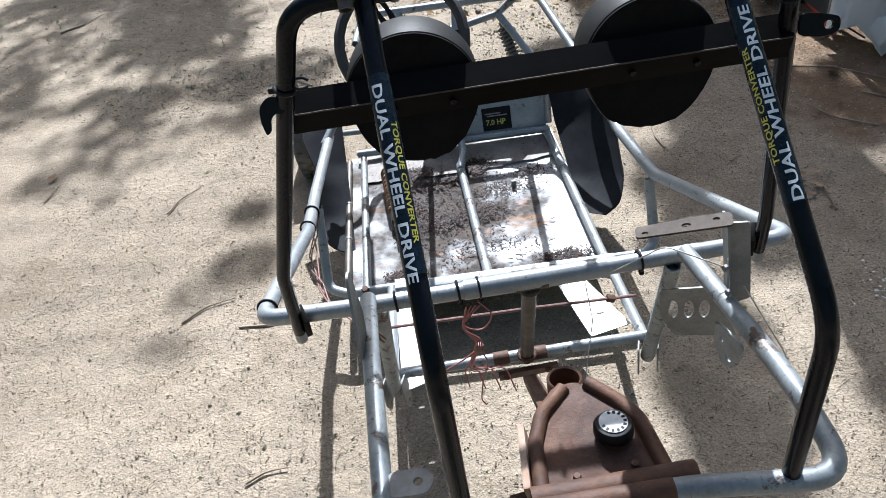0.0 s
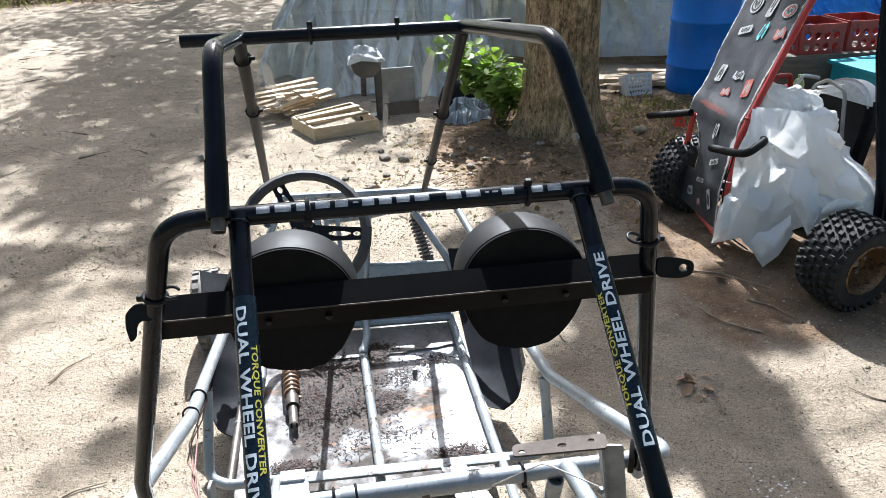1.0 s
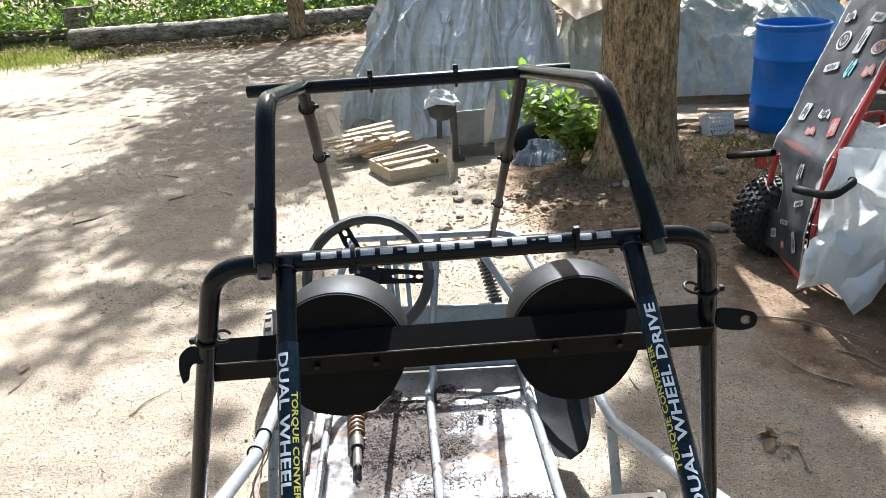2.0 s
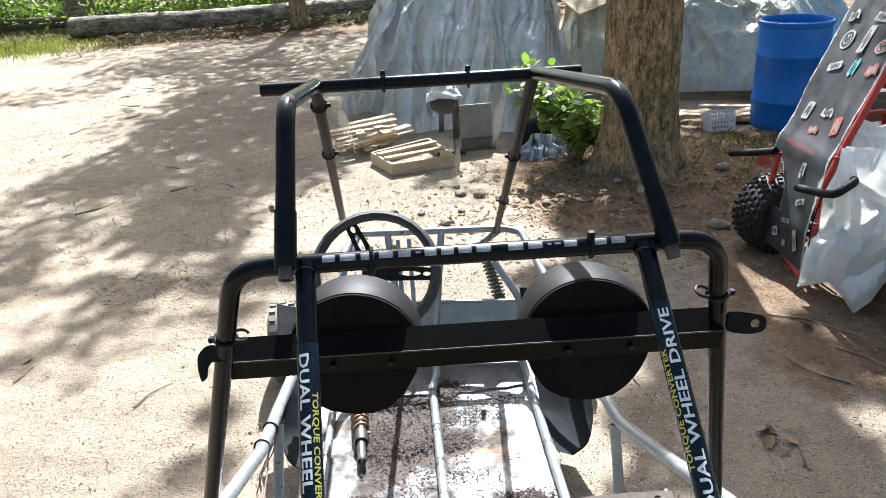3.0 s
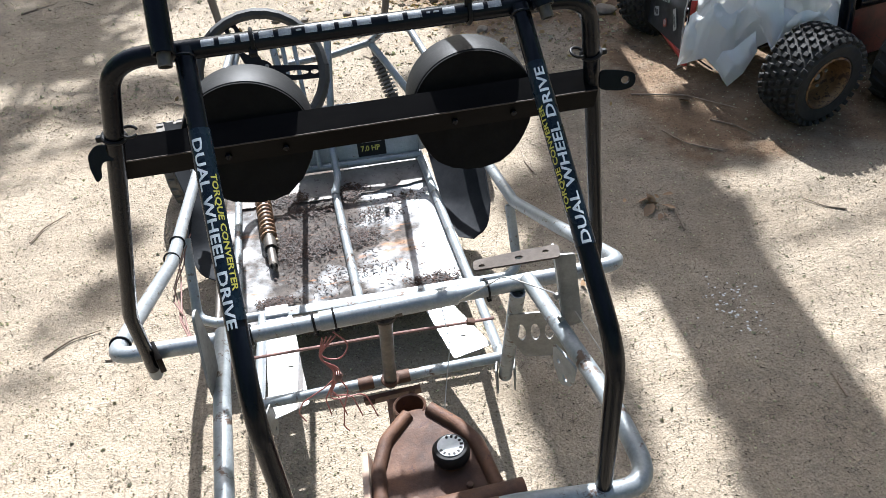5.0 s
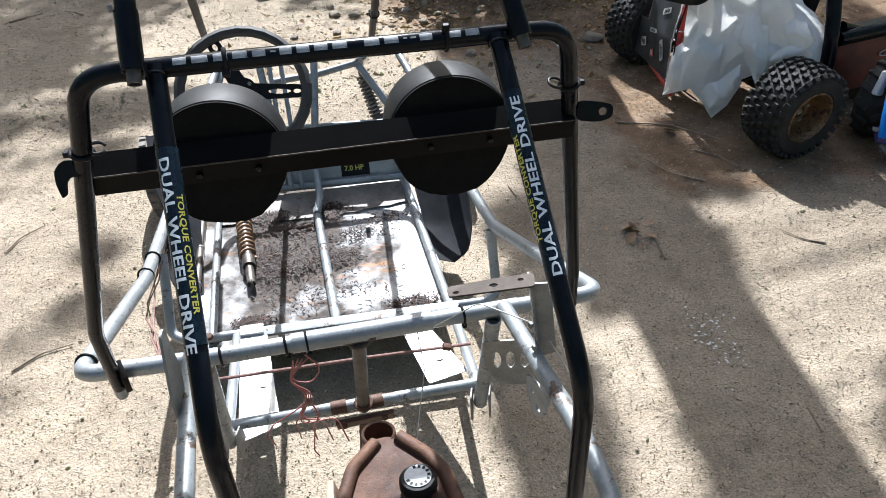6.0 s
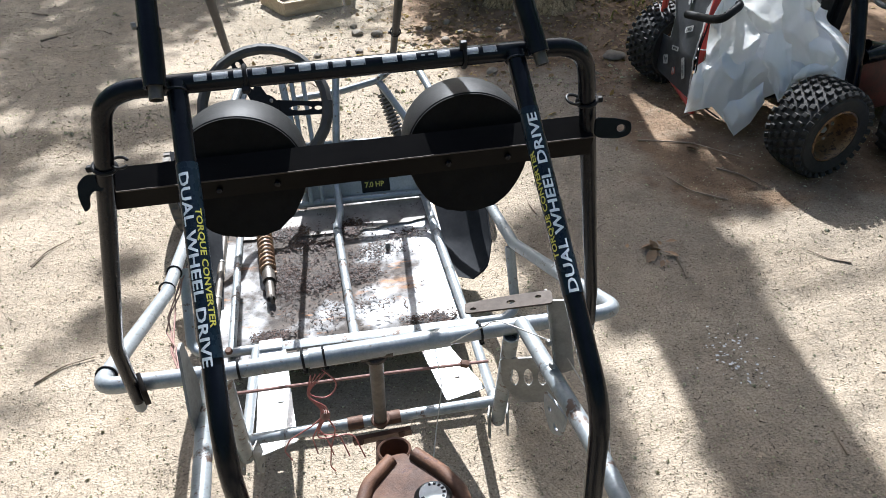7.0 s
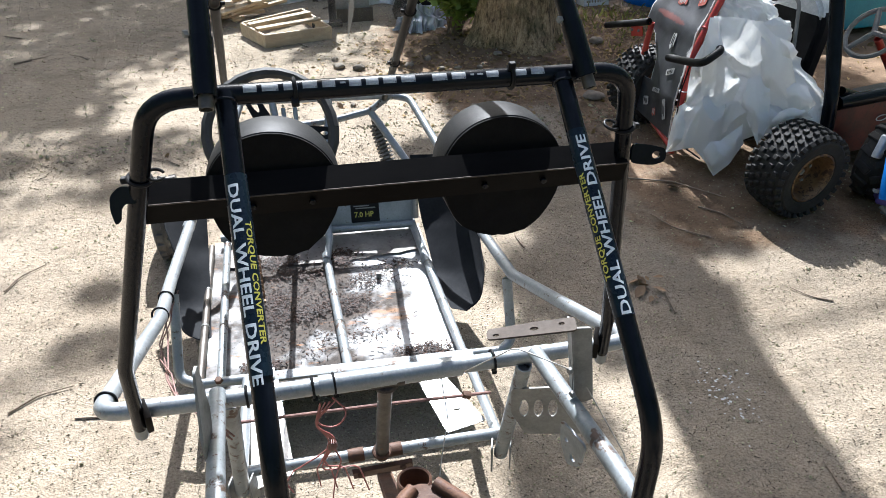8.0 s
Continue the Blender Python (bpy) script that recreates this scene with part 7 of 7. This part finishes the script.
def flap(top, low, seed, belly=0.05, pleats=3.0):
    """A loose hanging lobe of the sheet between an upper line and a ragged lower line."""
    nu, nv = 36, 26
    bm = bmesh.new()
    rows = []
    for j in range(nv + 1):
        v = j / nv
        row = []
        for i in range(nu + 1):
            u = i / nu
            def along(line):
                s = u * (len(line) - 1)
                k = min(int(s), len(line) - 2)
                return Vector(line[k]).lerp(Vector(line[k + 1]), s - k)
            p = along(top).lerp(along(low), v)
            ph = u * pleats * 6.28 + 2.5 * noise.noise(Vector((u * 2, v * 1.5, seed)))
            ridge = 1 - 2 * abs(noise.noise(Vector((p.x, p.y, p.z * 0.8)) * 5.5 + Vector((seed + 5, 0, 0)))) ** 0.8
            fine = 1 - 2 * abs(noise.noise(Vector((p.x, p.y, p.z)) * 14.0 + Vector((seed + 9, 0, 0)))) ** 0.7
            d = belly * math.sin(math.pi * min(1, v * 1.05)) + 0.006 * math.sin(ph) * (0.35 + 0.65 * v) + 0.022 * ridge + 0.005 * fine
            cell = noise.voronoi(Vector((p.x, p.y, p.z * 0.9)) * 7.0 + Vector((seed, 0, 0)))[0]
            row.append(bm.verts.new(p + Vector((-0.62, -0.75, 0.2)) * (d + 0.045 * (cell[0] - 0.4))))
        rows.append(row)
    for a, b in zip(rows, rows[1:]):
        for i in range(nu):
            bm.faces.new((a[i], a[i + 1], b[i + 1], b[i]))
    return part("flap", bm, M_SHEET, sheet)


flap([(1.788, 3.65, 0.33), (1.813, 3.604, 0.268), (1.823, 3.55, 0.146)], [(1.755, 3.671, 0.293), (1.717, 3.628, 0.067), (1.828, 3.544, 0.145)], 1, 0.028, 0.8)
flap([(1.826, 3.554, 0.144), (1.919, 3.476, 0.188), (1.993, 3.436, 0.284)], [(1.831, 3.546, 0.136), (1.897, 3.435, 0.011), (1.952, 3.407, 0.088), (1.998, 3.4, 0.196)], 2, 0.028, 0.8)
flap([(1.865, 3.704, 0.737), (1.891, 3.68, 0.742), (1.912, 3.615, 0.619)], [(1.829, 3.574, 0.271), (1.889, 3.53, 0.316), (1.943, 3.496, 0.371), (1.978, 3.497, 0.473)], 3, 0.028, 0.8)
flap([(2.004, 3.493, 0.494), (2.048, 3.457, 0.518), (2.077, 3.417, 0.487)], [(1.984, 3.467, 0.364), (2.042, 3.352, 0.206), (2.078, 3.352, 0.306)], 4, 0.028, 0.8)
flap([(1.889, 3.717, 0.739), (1.972, 3.638, 0.749), (2.055, 3.555, 0.747)], [(1.922, 3.636, 0.604), (1.997, 3.54, 0.544), (2.057, 3.467, 0.507), (2.132, 3.4, 0.532)], 5, 0.028, 0.8)
flap([(2.06, 3.576, 0.741), (2.109, 3.508, 0.689), (2.151, 3.463, 0.679)], [(2.068, 3.48, 0.494), (2.102, 3.384, 0.321), (2.158, 3.343, 0.363), (2.198, 3.314, 0.394)], 6, 0.028, 0.8)
flap([(2.111, 3.478, 0.691), (2.14, 3.447, 0.684), (2.152, 3.431, 0.675)], [(2.13, 3.416, 0.57), (2.152, 3.404, 0.6), (2.169, 3.403, 0.644)], 7, 0.028, 0.8)
flap([(2.135, 3.404, 0.531), (2.181, 3.349, 0.505), (2.205, 3.324, 0.504)], [(2.154, 3.326, 0.363), (2.195, 3.284, 0.362), (2.236, 3.269, 0.438)], 8, 0.028, 0.8)
flap([(2.099, 3.368, 0.35), (2.145, 3.338, 0.396), (2.191, 3.299, 0.415)], [(2.091, 3.354, 0.289), (2.138, 3.322, 0.329), (2.225, 3.25, 0.37)], 9, 0.028, 0.8)
flap([(1.832, 3.722, 0.531), (1.862, 3.718, 0.605), (1.887, 3.732, 0.714)], [(1.803, 3.676, 0.319), (1.826, 3.626, 0.242), (1.857, 3.602, 0.266)], 10, 0.028, 0.8)
wad = drape("plastic_wad", "folded wad of milky plastic on top of the sheet", [(1.98, 3.98), (2.00, 3.84), (2.16, 3.78), (2.32, 3.84), (2.36, 3.98), (2.24, 4.08), (2.06, 4.08)],
            ((2.10, 3.94, 0.775), (2.26, 3.95, 0.765)), M_SHEET, 4, 40, 0.012, [0.60] * 7, 0.30, 220, 36, 0.06, 9.0)
wad["category"] = "plastic sheet"

# ---- blue and purple quad at the edge ----
quad = thing("quad_bike", (2.47, 2.93, 0), "child's quad bike in bright blue and purple plastic", "quad bike")
qa = Vector((0.55, -0.83, 0)).normalized()
qc = Vector((2.510, 3.070, 0.175))
qtyre = part("tyre", lathe([(0.08, -0.075), (0.13, -0.09), (0.162, -0.066), (0.168, 0), (0.162, 0.066), (0.13, 0.09), (0.08, 0.075)], axis_pose(qc, qa), 32), M_RUBBER, quad, "chunky black quad tyre")
lug = bmesh.new()
bmesh.ops.create_cube(lug, size=1.0, matrix=Matrix.Diagonal((0.022, 0.036, 0.075, 1)))
bmesh.ops.bevel(lug, geom=list(lug.edges), offset=0.004, segments=1, affect="EDGES")
lug_mesh = bpy.data.meshes.new("tread_lug")
lug.to_mesh(lug_mesh)
lug.free()
lug_mesh.materials.append(M_RUBBER)
for k in range(14):
    for sgn in (-1, 1):
        o = new("tread_lug", lug_mesh)
        o.parent = qtyre
        o.matrix_basis = world_of(qtyre).inverted() @ axis_pose(qc, qa) @ Matrix.Rotation(2 * math.pi * (k + 0.25 * sgn) / 14, 4, "Z") @ Matrix.Translation((0.166, 0, 0.042 * sgn)) @ Matrix.Rotation(radians(26 * sgn), 4, "X") @ Matrix.Rotation(radians(-10 * sgn), 4, "Y")
part("wheel_disc", lathe([(0.0, 0.02), (0.06, 0.02), (0.078, 0.05), (0.085, 0.072), (0.085, -0.07), (0.0, -0.07)], axis_pose(qc, qa), 24), M_STEEL, qtyre)
part("mudguard", tube([(2.375, 2.80, 0.13), (2.385, 2.84, 0.24), (2.43, 2.92, 0.36)], 0.062, 0.2, 18, hollow=False, lump=0.10), M_BLUETOY, quad, "bright blue rounded mudguard")
part("fairing", block((0.08, 0.03, 0.11), pose(2.40, 2.99, 0.30, 0, 18, 20), 0.014, 3), M_CAPWHITE, quad, "pale grey fairing")
bumper = part("bumper", block((0.32, 0.09, 0.04), pose(2.485, 2.80, 0.085, 0, 10, -30), 0.008, 3), M_PURPLE, quad, "purple bumper")
part("bumper_edge", block((0.09, 0.028, 0.010), pose(2.375, 2.872, 0.125, 0, 10, -30), 0.004, 2), M_STICKW, bumper)
arm = part("arm", tube([(2.345, 2.83, 0.085), (2.375, 2.79, 0.045), (2.52, 2.76, 0.055)], 0.011, 0.03, 10), M_STEEL, quad, "steel suspension arm with ball joint")
part("ball_joint", lathe([(0.0, -0.020), (0.014, -0.016), (0.020, 0), (0.014, 0.016), (0.0, 0.020)], axis_pose((2.385, 2.78, 0.03), (0.4, -0.6, 0.6)), 14), M_STEEL, arm)
part("clip", block((0.014, 0.012, 0.05), pose(2.36, 2.815, 0.075, 10, 20, 0), 0.003), M_STEEL, arm)

quad.location += Vector((0.06, 0.05, 0))

# ---- fuel can, bottle and hose beyond the buggy ----
can = thing("fuel_can", (2.78, 5.0, 0), "red plastic fuel can with grooved sides", "fuel can")
part("body", block((0.30, 0.22, 0.46), pose(2.80, 5.0, 0.23, 0, 0, 12), 0.035, 4), M_CRATERED, can)
part("handle", tube([(2.70, 4.98, 0.45), (2.72, 4.98, 0.55), (2.84, 5.0, 0.55), (2.86, 5.01, 0.45)], 0.018, 0.03, 10), M_CRATERED, can)
part("spout", tube([(2.90, 5.02, 0.45), (2.94, 5.02, 0.54), (3.05, 5.0, 0.52)], 0.012, 0.03, 10), M_CAPWHITE, can, "pale flexible spout")
bot = thing("bottle", (3.23, 5.5, 0.24), "pale green plastic bottle", "bottle")
part("body", lathe([(0.0, 0.0), (0.036, 0.0), (0.04, 0.01), (0.04, 0.11), (0.03, 0.14), (0.014, 0.155), (0.014, 0.18), (0.0, 0.182)], Matrix.Translation((3.23, 5.5, 0.24)), 20), M_BOTTLE, bot)
tagged(part("board_stack", block((0.9, 0.4, 0.24), pose(3.45, 5.52, 0.12, 0, 0, 8), 0.01), M_GREYWOOD), "weathered board stack under the bottle", "boards")

# ---- crates and tub behind ----
tub = thing("storage_tub", (4.1, 5.9, 0), "teal plastic storage tub among the clutter", "tub")
part("body", block((0.7, 0.5, 0.34), pose(4.15, 5.75, 0.22, 0, 0, 8), 0.03, 3), M_TEALTUB, tub)
part("rim", block((0.75, 0.55, 0.03), pose(4.15, 5.75, 0.39, 0, 0, 8), 0.012, 2), M_TEALTUB, tub)
for k, (x, y, z) in enumerate(((3.75, 6.3, 0.42), (4.2, 6.35, 0.42))):
    cr = thing("crate", (x, y, 0), "red plastic crate with slotted sides", "crate", "red crates")
    for i in range(4):
        a = i * math.pi / 2
        m = Matrix.Translation((x, y, z)) @ Matrix.Rotation(a, 4, "Z") @ Matrix.Translation((0, -0.19, 0)) @ Matrix.Rotation(math.pi / 2, 4, "X")
        hs = [oval(-0.12 + 0.08 * j, 0.06 + 0.09 * q, 0.028, 0.03, 8) for j in range(4) for q in range(2)]
        part("side", slab([(-0.19, 0), (0.19, 0), (0.19, 0.24), (-0.19, 0.24)], 0.008, m, hs), M_CRATERED, cr, smooth=False)
tagged(part("wooden_box", block((1.1, 0.5, 0.42), pose(3.98, 6.32, 0.21), 0.02), M_GREYWOOD), "weathered wooden box under the crates", "box")
drape("blue_tarpaulin", "blue tarpaulin heaped behind the crates", [(3.5, 6.9), (4.2, 6.75), (5.2, 6.9), (5.4, 7.8), (4.2, 8.0)], ((3.9, 7.3, 0.95), (4.9, 7.35, 1.0)), M_BLUETOY, 6, 18, 0.05)

# ---- stones, leaves, twigs and bits on the ground ----
def stone(at, r, seed, label="grey stone lying on the dirt", group="stones"):
    bm = bmesh.new()
    bmesh.ops.create_icosphere(bm, subdivisions=3, radius=1)
    rg2 = random.Random(seed)
    sx, sy, sz = rg2.uniform(0.8, 1.3), rg2.uniform(0.8, 1.2), rg2.uniform(0.5, 0.75)
    for v in bm.verts:
        d = 1 + 0.28 * noise.noise(v.co * 1.3 + Vector((seed, 0, 0))) + 0.08 * noise.noise(v.co * 4)
        v.co = Vector((at[0] + v.co.x * r * sx * d, at[1] + v.co.y * r * sy * d, lie(at[0], at[1]) + r * sz * 0.55 + v.co.z * r * sz * d))
    return tagged(part("stone", bm, M_STONE), label, "stone", group)


stone((1.67, 4.57, 0), 0.052, 2)
stone((-0.72, 7.66, 0), 0.135, 5, "rounded boulder in front of the tarpaulin")
for k in range(15):
    stone((0.85 + rg.gauss(0, 0.45), 5.25 + rg.gauss(0, 0.30), 0), rg.uniform(0.012, 0.034), 10 + k)
for k in range(8):
    stone((rg.uniform(-0.5, 0.9), rg.uniform(4.3, 5.6), 0), rg.uniform(0.015, 0.035), 60 + k)
stone((2.05, 5.55, 0), 0.055, 41)
stone((2.25, 5.2, 0), 0.045, 42)
bm = bmesh.new()
for k in range(5200):
    t = rg.random()
    if t < 0.5:
        x, y = rg.gauss(1.9, 1.0), rg.gauss(5.5, 0.75)
    elif t < 0.62:
        x, y = rg.gauss(1.0, 0.45), rg.gauss(5.1, 0.35)
    elif t < 0.8:
        x, y = rg.uniform(-11, 0), rg.gauss(16.6, 0.45)
    else:
        x, y = rg.uniform(2.0, 4.2), rg.uniform(5.2, 7.2)
    s = rg.uniform(0.014, 0.04) * (2.2 if y > 12 else 1)
    leaves(bm, (x, y, lie(x, y) + 0.006), (0.004, 0.004, 0.003), 1, s * 1.25, rg, 0.35)
tagged(part("leaf_litter", bm, M_LITTER), "brown fallen leaves under the trees", "leaf litter", kind="stuff")
verts, tris = [], []
for k in range(26000):
    t = rg.random()
    if t < 0.62:
        x, y = rg.uniform(-1.9, 2.7), rg.uniform(0.6, 4.2)
    elif t < 0.88:
        x, y = rg.uniform(-4.0, 2.6), rg.uniform(3.8, 8.0)
    else:
        x, y = rg.uniform(-9, 1), rg.uniform(7.5, 16)
    big = 1.0 if y < 4 else (1.5 if y < 8 else 2.6)
    L, w = rg.uniform(0.0018, 0.0060) * big * (2.2 if rg.random() < 0.05 else 1), rg.uniform(0.0009, 0.0024) * big
    a = rg.uniform(0, 6.28)
    d, q = Vector((math.cos(a), math.sin(a), rg.uniform(-0.1, 0.25))) * L, Vector((-math.sin(a), math.cos(a), 0)) * w
    p = Vector((x, y, lie(x, y) + 0.004))
    n = len(verts)
    verts += [p - d - q, p + d, p - d + q, p - d + Vector((0, 0, w * 1.6))]
    tris += [(n, n + 1, n + 3), (n + 1, n + 2, n + 3), (n, n + 3, n + 2)]
for k in range(14000):
    x, y = (rg.uniform(-2.2, 2.4), rg.uniform(0.7, 4.6)) if k % 3 else (rg.uniform(-4.0, 1.2), rg.uniform(4.2, 9.0))
    big = 1.0 if y < 4.5 else 1.7
    a, L, w = rg.uniform(0, 6.28), rg.uniform(0.006, 0.020) * big, rg.uniform(0.0007, 0.0015) * big
    d, q = Vector((math.cos(a), math.sin(a), 0.04)) * L, Vector((-math.sin(a), math.cos(a), 0)) * w
    p = Vector((x, y, lie(x, y) + 0.005))
    mid = p + q * rg.uniform(-5, 5) + Vector((0, 0, w))
    n = len(verts)
    verts += [p - d, mid - q, mid + q, p + d]
    tris += [(n, n + 1, n + 2), (n + 1, n + 3, n + 2)]
me = bpy.data.meshes.new("bark_bits")
me.from_pydata(verts, [], tris)
me.materials.append(M_BITS)
tagged(new("bark_bits", me), "small bits of bark and needles strewn on the sand", "debris", kind="stuff")
verts, tris = [], []
for k in range(21000):
    if rg.random() < 0.68:
        x, y = rg.uniform(-2.0, 2.7), rg.uniform(0.6, 4.4)
    else:
        x, y = rg.uniform(-4.2, 3.0), rg.uniform(4.0, 9.0)
    r = rg.uniform(0.0016, 0.0042) * (1.0 if y < 4.2 else 2.0) * (2.0 if rg.random() < 0.03 else 1.0)
    p = Vector((x, y, lie(x, y) + r * 0.4))
    a = rg.uniform(0, 6.28)
    d, q = Vector((math.cos(a), math.sin(a), 0)) * r * rg.uniform(0.9, 1.5), Vector((-math.sin(a), math.cos(a), 0)) * r * rg.uniform(0.7, 1.1)
    n = len(verts)
    verts += [p + d, p + q, p - d * 0.9, p - q, p + d * 0.2 + Vector((0, 0, r * 0.9)), p - Vector((0, 0, r * 0.6))]
    tris += [(n, n + 1, n + 4), (n + 1, n + 2, n + 4), (n + 2, n + 3, n + 4), (n + 3, n, n + 4)]
me = bpy.data.meshes.new("gravel")
me.from_pydata(verts, [], tris)
me.materials.append(M_GRAVEL)
tagged(new("gravel", me), "small pale and grey pebbles scattered in the sand", "gravel", kind="stuff")
verts, tris = [], []
CLUSTERS = ((-0.27, 2.80, 0.07, 0.035, 260), (-0.03, 2.79, 0.05, 0.05, 200), (-0.28, 2.50, 0.05, 0.10, 300), (-0.18, 2.46, 0.06, 0.04, 260), (-0.04, 2.49, 0.07, 0.05, 260), (-0.32, 2.205, 0.045, 0.02, 260),
            (0.20, 2.19, 0.07, 0.025, 240), (-0.17, 2.60, 0.13, 0.13, 170), (0.05, 2.62, 0.10, 0.04, 110), (0.16, 2.70, 0.08, 0.03, 70), (-0.08, 2.3, 0.2, 0.07, 110), (-0.20, 2.70, 0.10, 0.04, 160))
for cx, cy, sx, sy, count in CLUSTERS:
    for k in range(int(count * 1.9)):
        x, y = rg.gauss(cx, sx * 0.62), rg.gauss(cy, sy * 0.62)
        if not (-0.45 < x < 0.285 and 2.14 < y < 2.93):
            continue
        a, L, w = rg.uniform(0, 6.28), rg.uniform(0.003, 0.011), rg.uniform(0.0011, 0.0030)
        d, q = Vector((math.cos(a), math.sin(a), rg.uniform(-0.1, 0.15))) * L, Vector((-math.sin(a), math.cos(a), 0)) * w
        mid = q * rg.uniform(-2.5, 2.5)
        p = Vector((x, y, 0.1565 + rg.random() * 0.005))
        n = len(verts)
        up = Vector((0, 0, w))
        verts += [p - d - q, p - d + q, p + mid - q + up, p + mid + q + up, p + d]
        tris += [(n, n + 2, n + 1), (n + 1, n + 2, n + 3), (n + 2, n + 4, n + 3)]
me = bpy.data.meshes.new("needle_litter")
me.from_pydata(verts, [], tris)
me.materials.append(M_WET)
tagged(new("needle_litter", me), "wet dark needles and leaf shreds matted on the floor pan", "leaf litter", kind="stuff")
for k in range(46):
    x, y, L, a = rg.uniform(-4.0, 2.2), rg.uniform(1.4, 11.0), rg.uniform(0.06, 0.22), rg.uniform(0, 3.14)
    if abs(x) < 0.75 and y < 3.6:
        continue
    d = Vector((math.cos(a), math.sin(a), 0)) * L / 2 * (1.6 if y > 5 else 1)
    p = Vector((x, y, lie(x, y) + 0.006))
    ob = part("twig", sweep(bmesh.new(), fillet([p - d, p + Vector((-d.y, d.x, 0)) * rg.uniform(-0.3, 0.3), p + d], 0.1), 0.004 * (1.7 if y > 5 else 1), 5, hollow=False, taper=0.002), M_TWIG)
    tagged(ob, "thin dry twig on the dirt", "twig", "twigs")
for k, (x, y, L, a) in enumerate(((1.24, 2.52, 0.26, 1.2), (1.62, 3.35, 0.5, -0.6), (-1.05, 2.35, 0.20, 0.5), (-0.75, 1.62, 0.12, 0.3), (0.62, 4.95, 0.45, 0.5), (1.5, 3.0, 0.3, 2.2), (-1.3, 3.1, 0.2, 1.0), (1.72, 3.05, 0.22, -1.0), (0.3, 4.9, 0.3, 0.4))):
    d = Vector((math.cos(a), math.sin(a), 0)) * L / 2
    p = Vector((x, y, lie(x, y) + 0.008))
    ob = part("twig", sweep(bmesh.new(), fillet([p - d, p + Vector((-d.y, d.x, 0)) * 0.25, p + d], 0.1), 0.0042, 6, hollow=False, taper=0.002), M_TWIG)
    tagged(ob, "bent grey twig on the dirt", "twig", "twigs")
for k in range(34):
    x, y = rg.choice(((1.14 + rg.gauss(0, 0.05), 2.58 + rg.gauss(0, 0.05)), (rg.uniform(-2.2, 2.4), rg.uniform(1.2, 4.6)), (0.03 + rg.gauss(0, 0.12), 4.8 + rg.gauss(0, 0.15))))
    bm = bmesh.new()
    s = rg.uniform(0.03, 0.06)
    leaves(bm, (x, y, lie(x, y) + 0.014), (0, 0, 0), 1, s, rg, 0.4)
    tagged(part("fallen_leaf", bm, M_LEAFDRY), "single curled brown leaf on the dirt", "leaf", "fallen leaves")
# flakes of white paint trodden into the dirt
verts, tris = [], []
for k in range(70):
    x, y = rg.gauss(1.17, 0.05), rg.gauss(1.96, 0.075)
    a, r = rg.uniform(0, 6.28), rg.uniform(0.0025, 0.0075)
    p = Vector((x, y, lie(x, y) + 0.0075))
    n = len(verts)
    for b in (0.0, 1.4, 2.9, 4.5):
        verts.append(p + Vector((math.cos(a + b), math.sin(a + b) * 0.7, 0.1 * math.sin(b))) * r * rg.uniform(0.6, 1.2))
    tris += [(n, n + 1, n + 2), (n, n + 2, n + 3)]
me = bpy.data.meshes.new("paint_flakes")
me.from_pydata(verts, [], tris)
me.materials.append(M_CAPWHITE)
tagged(new("paint_flakes", me), "flakes of white paint strewn on the dirt", "paint flakes", kind="stuff")
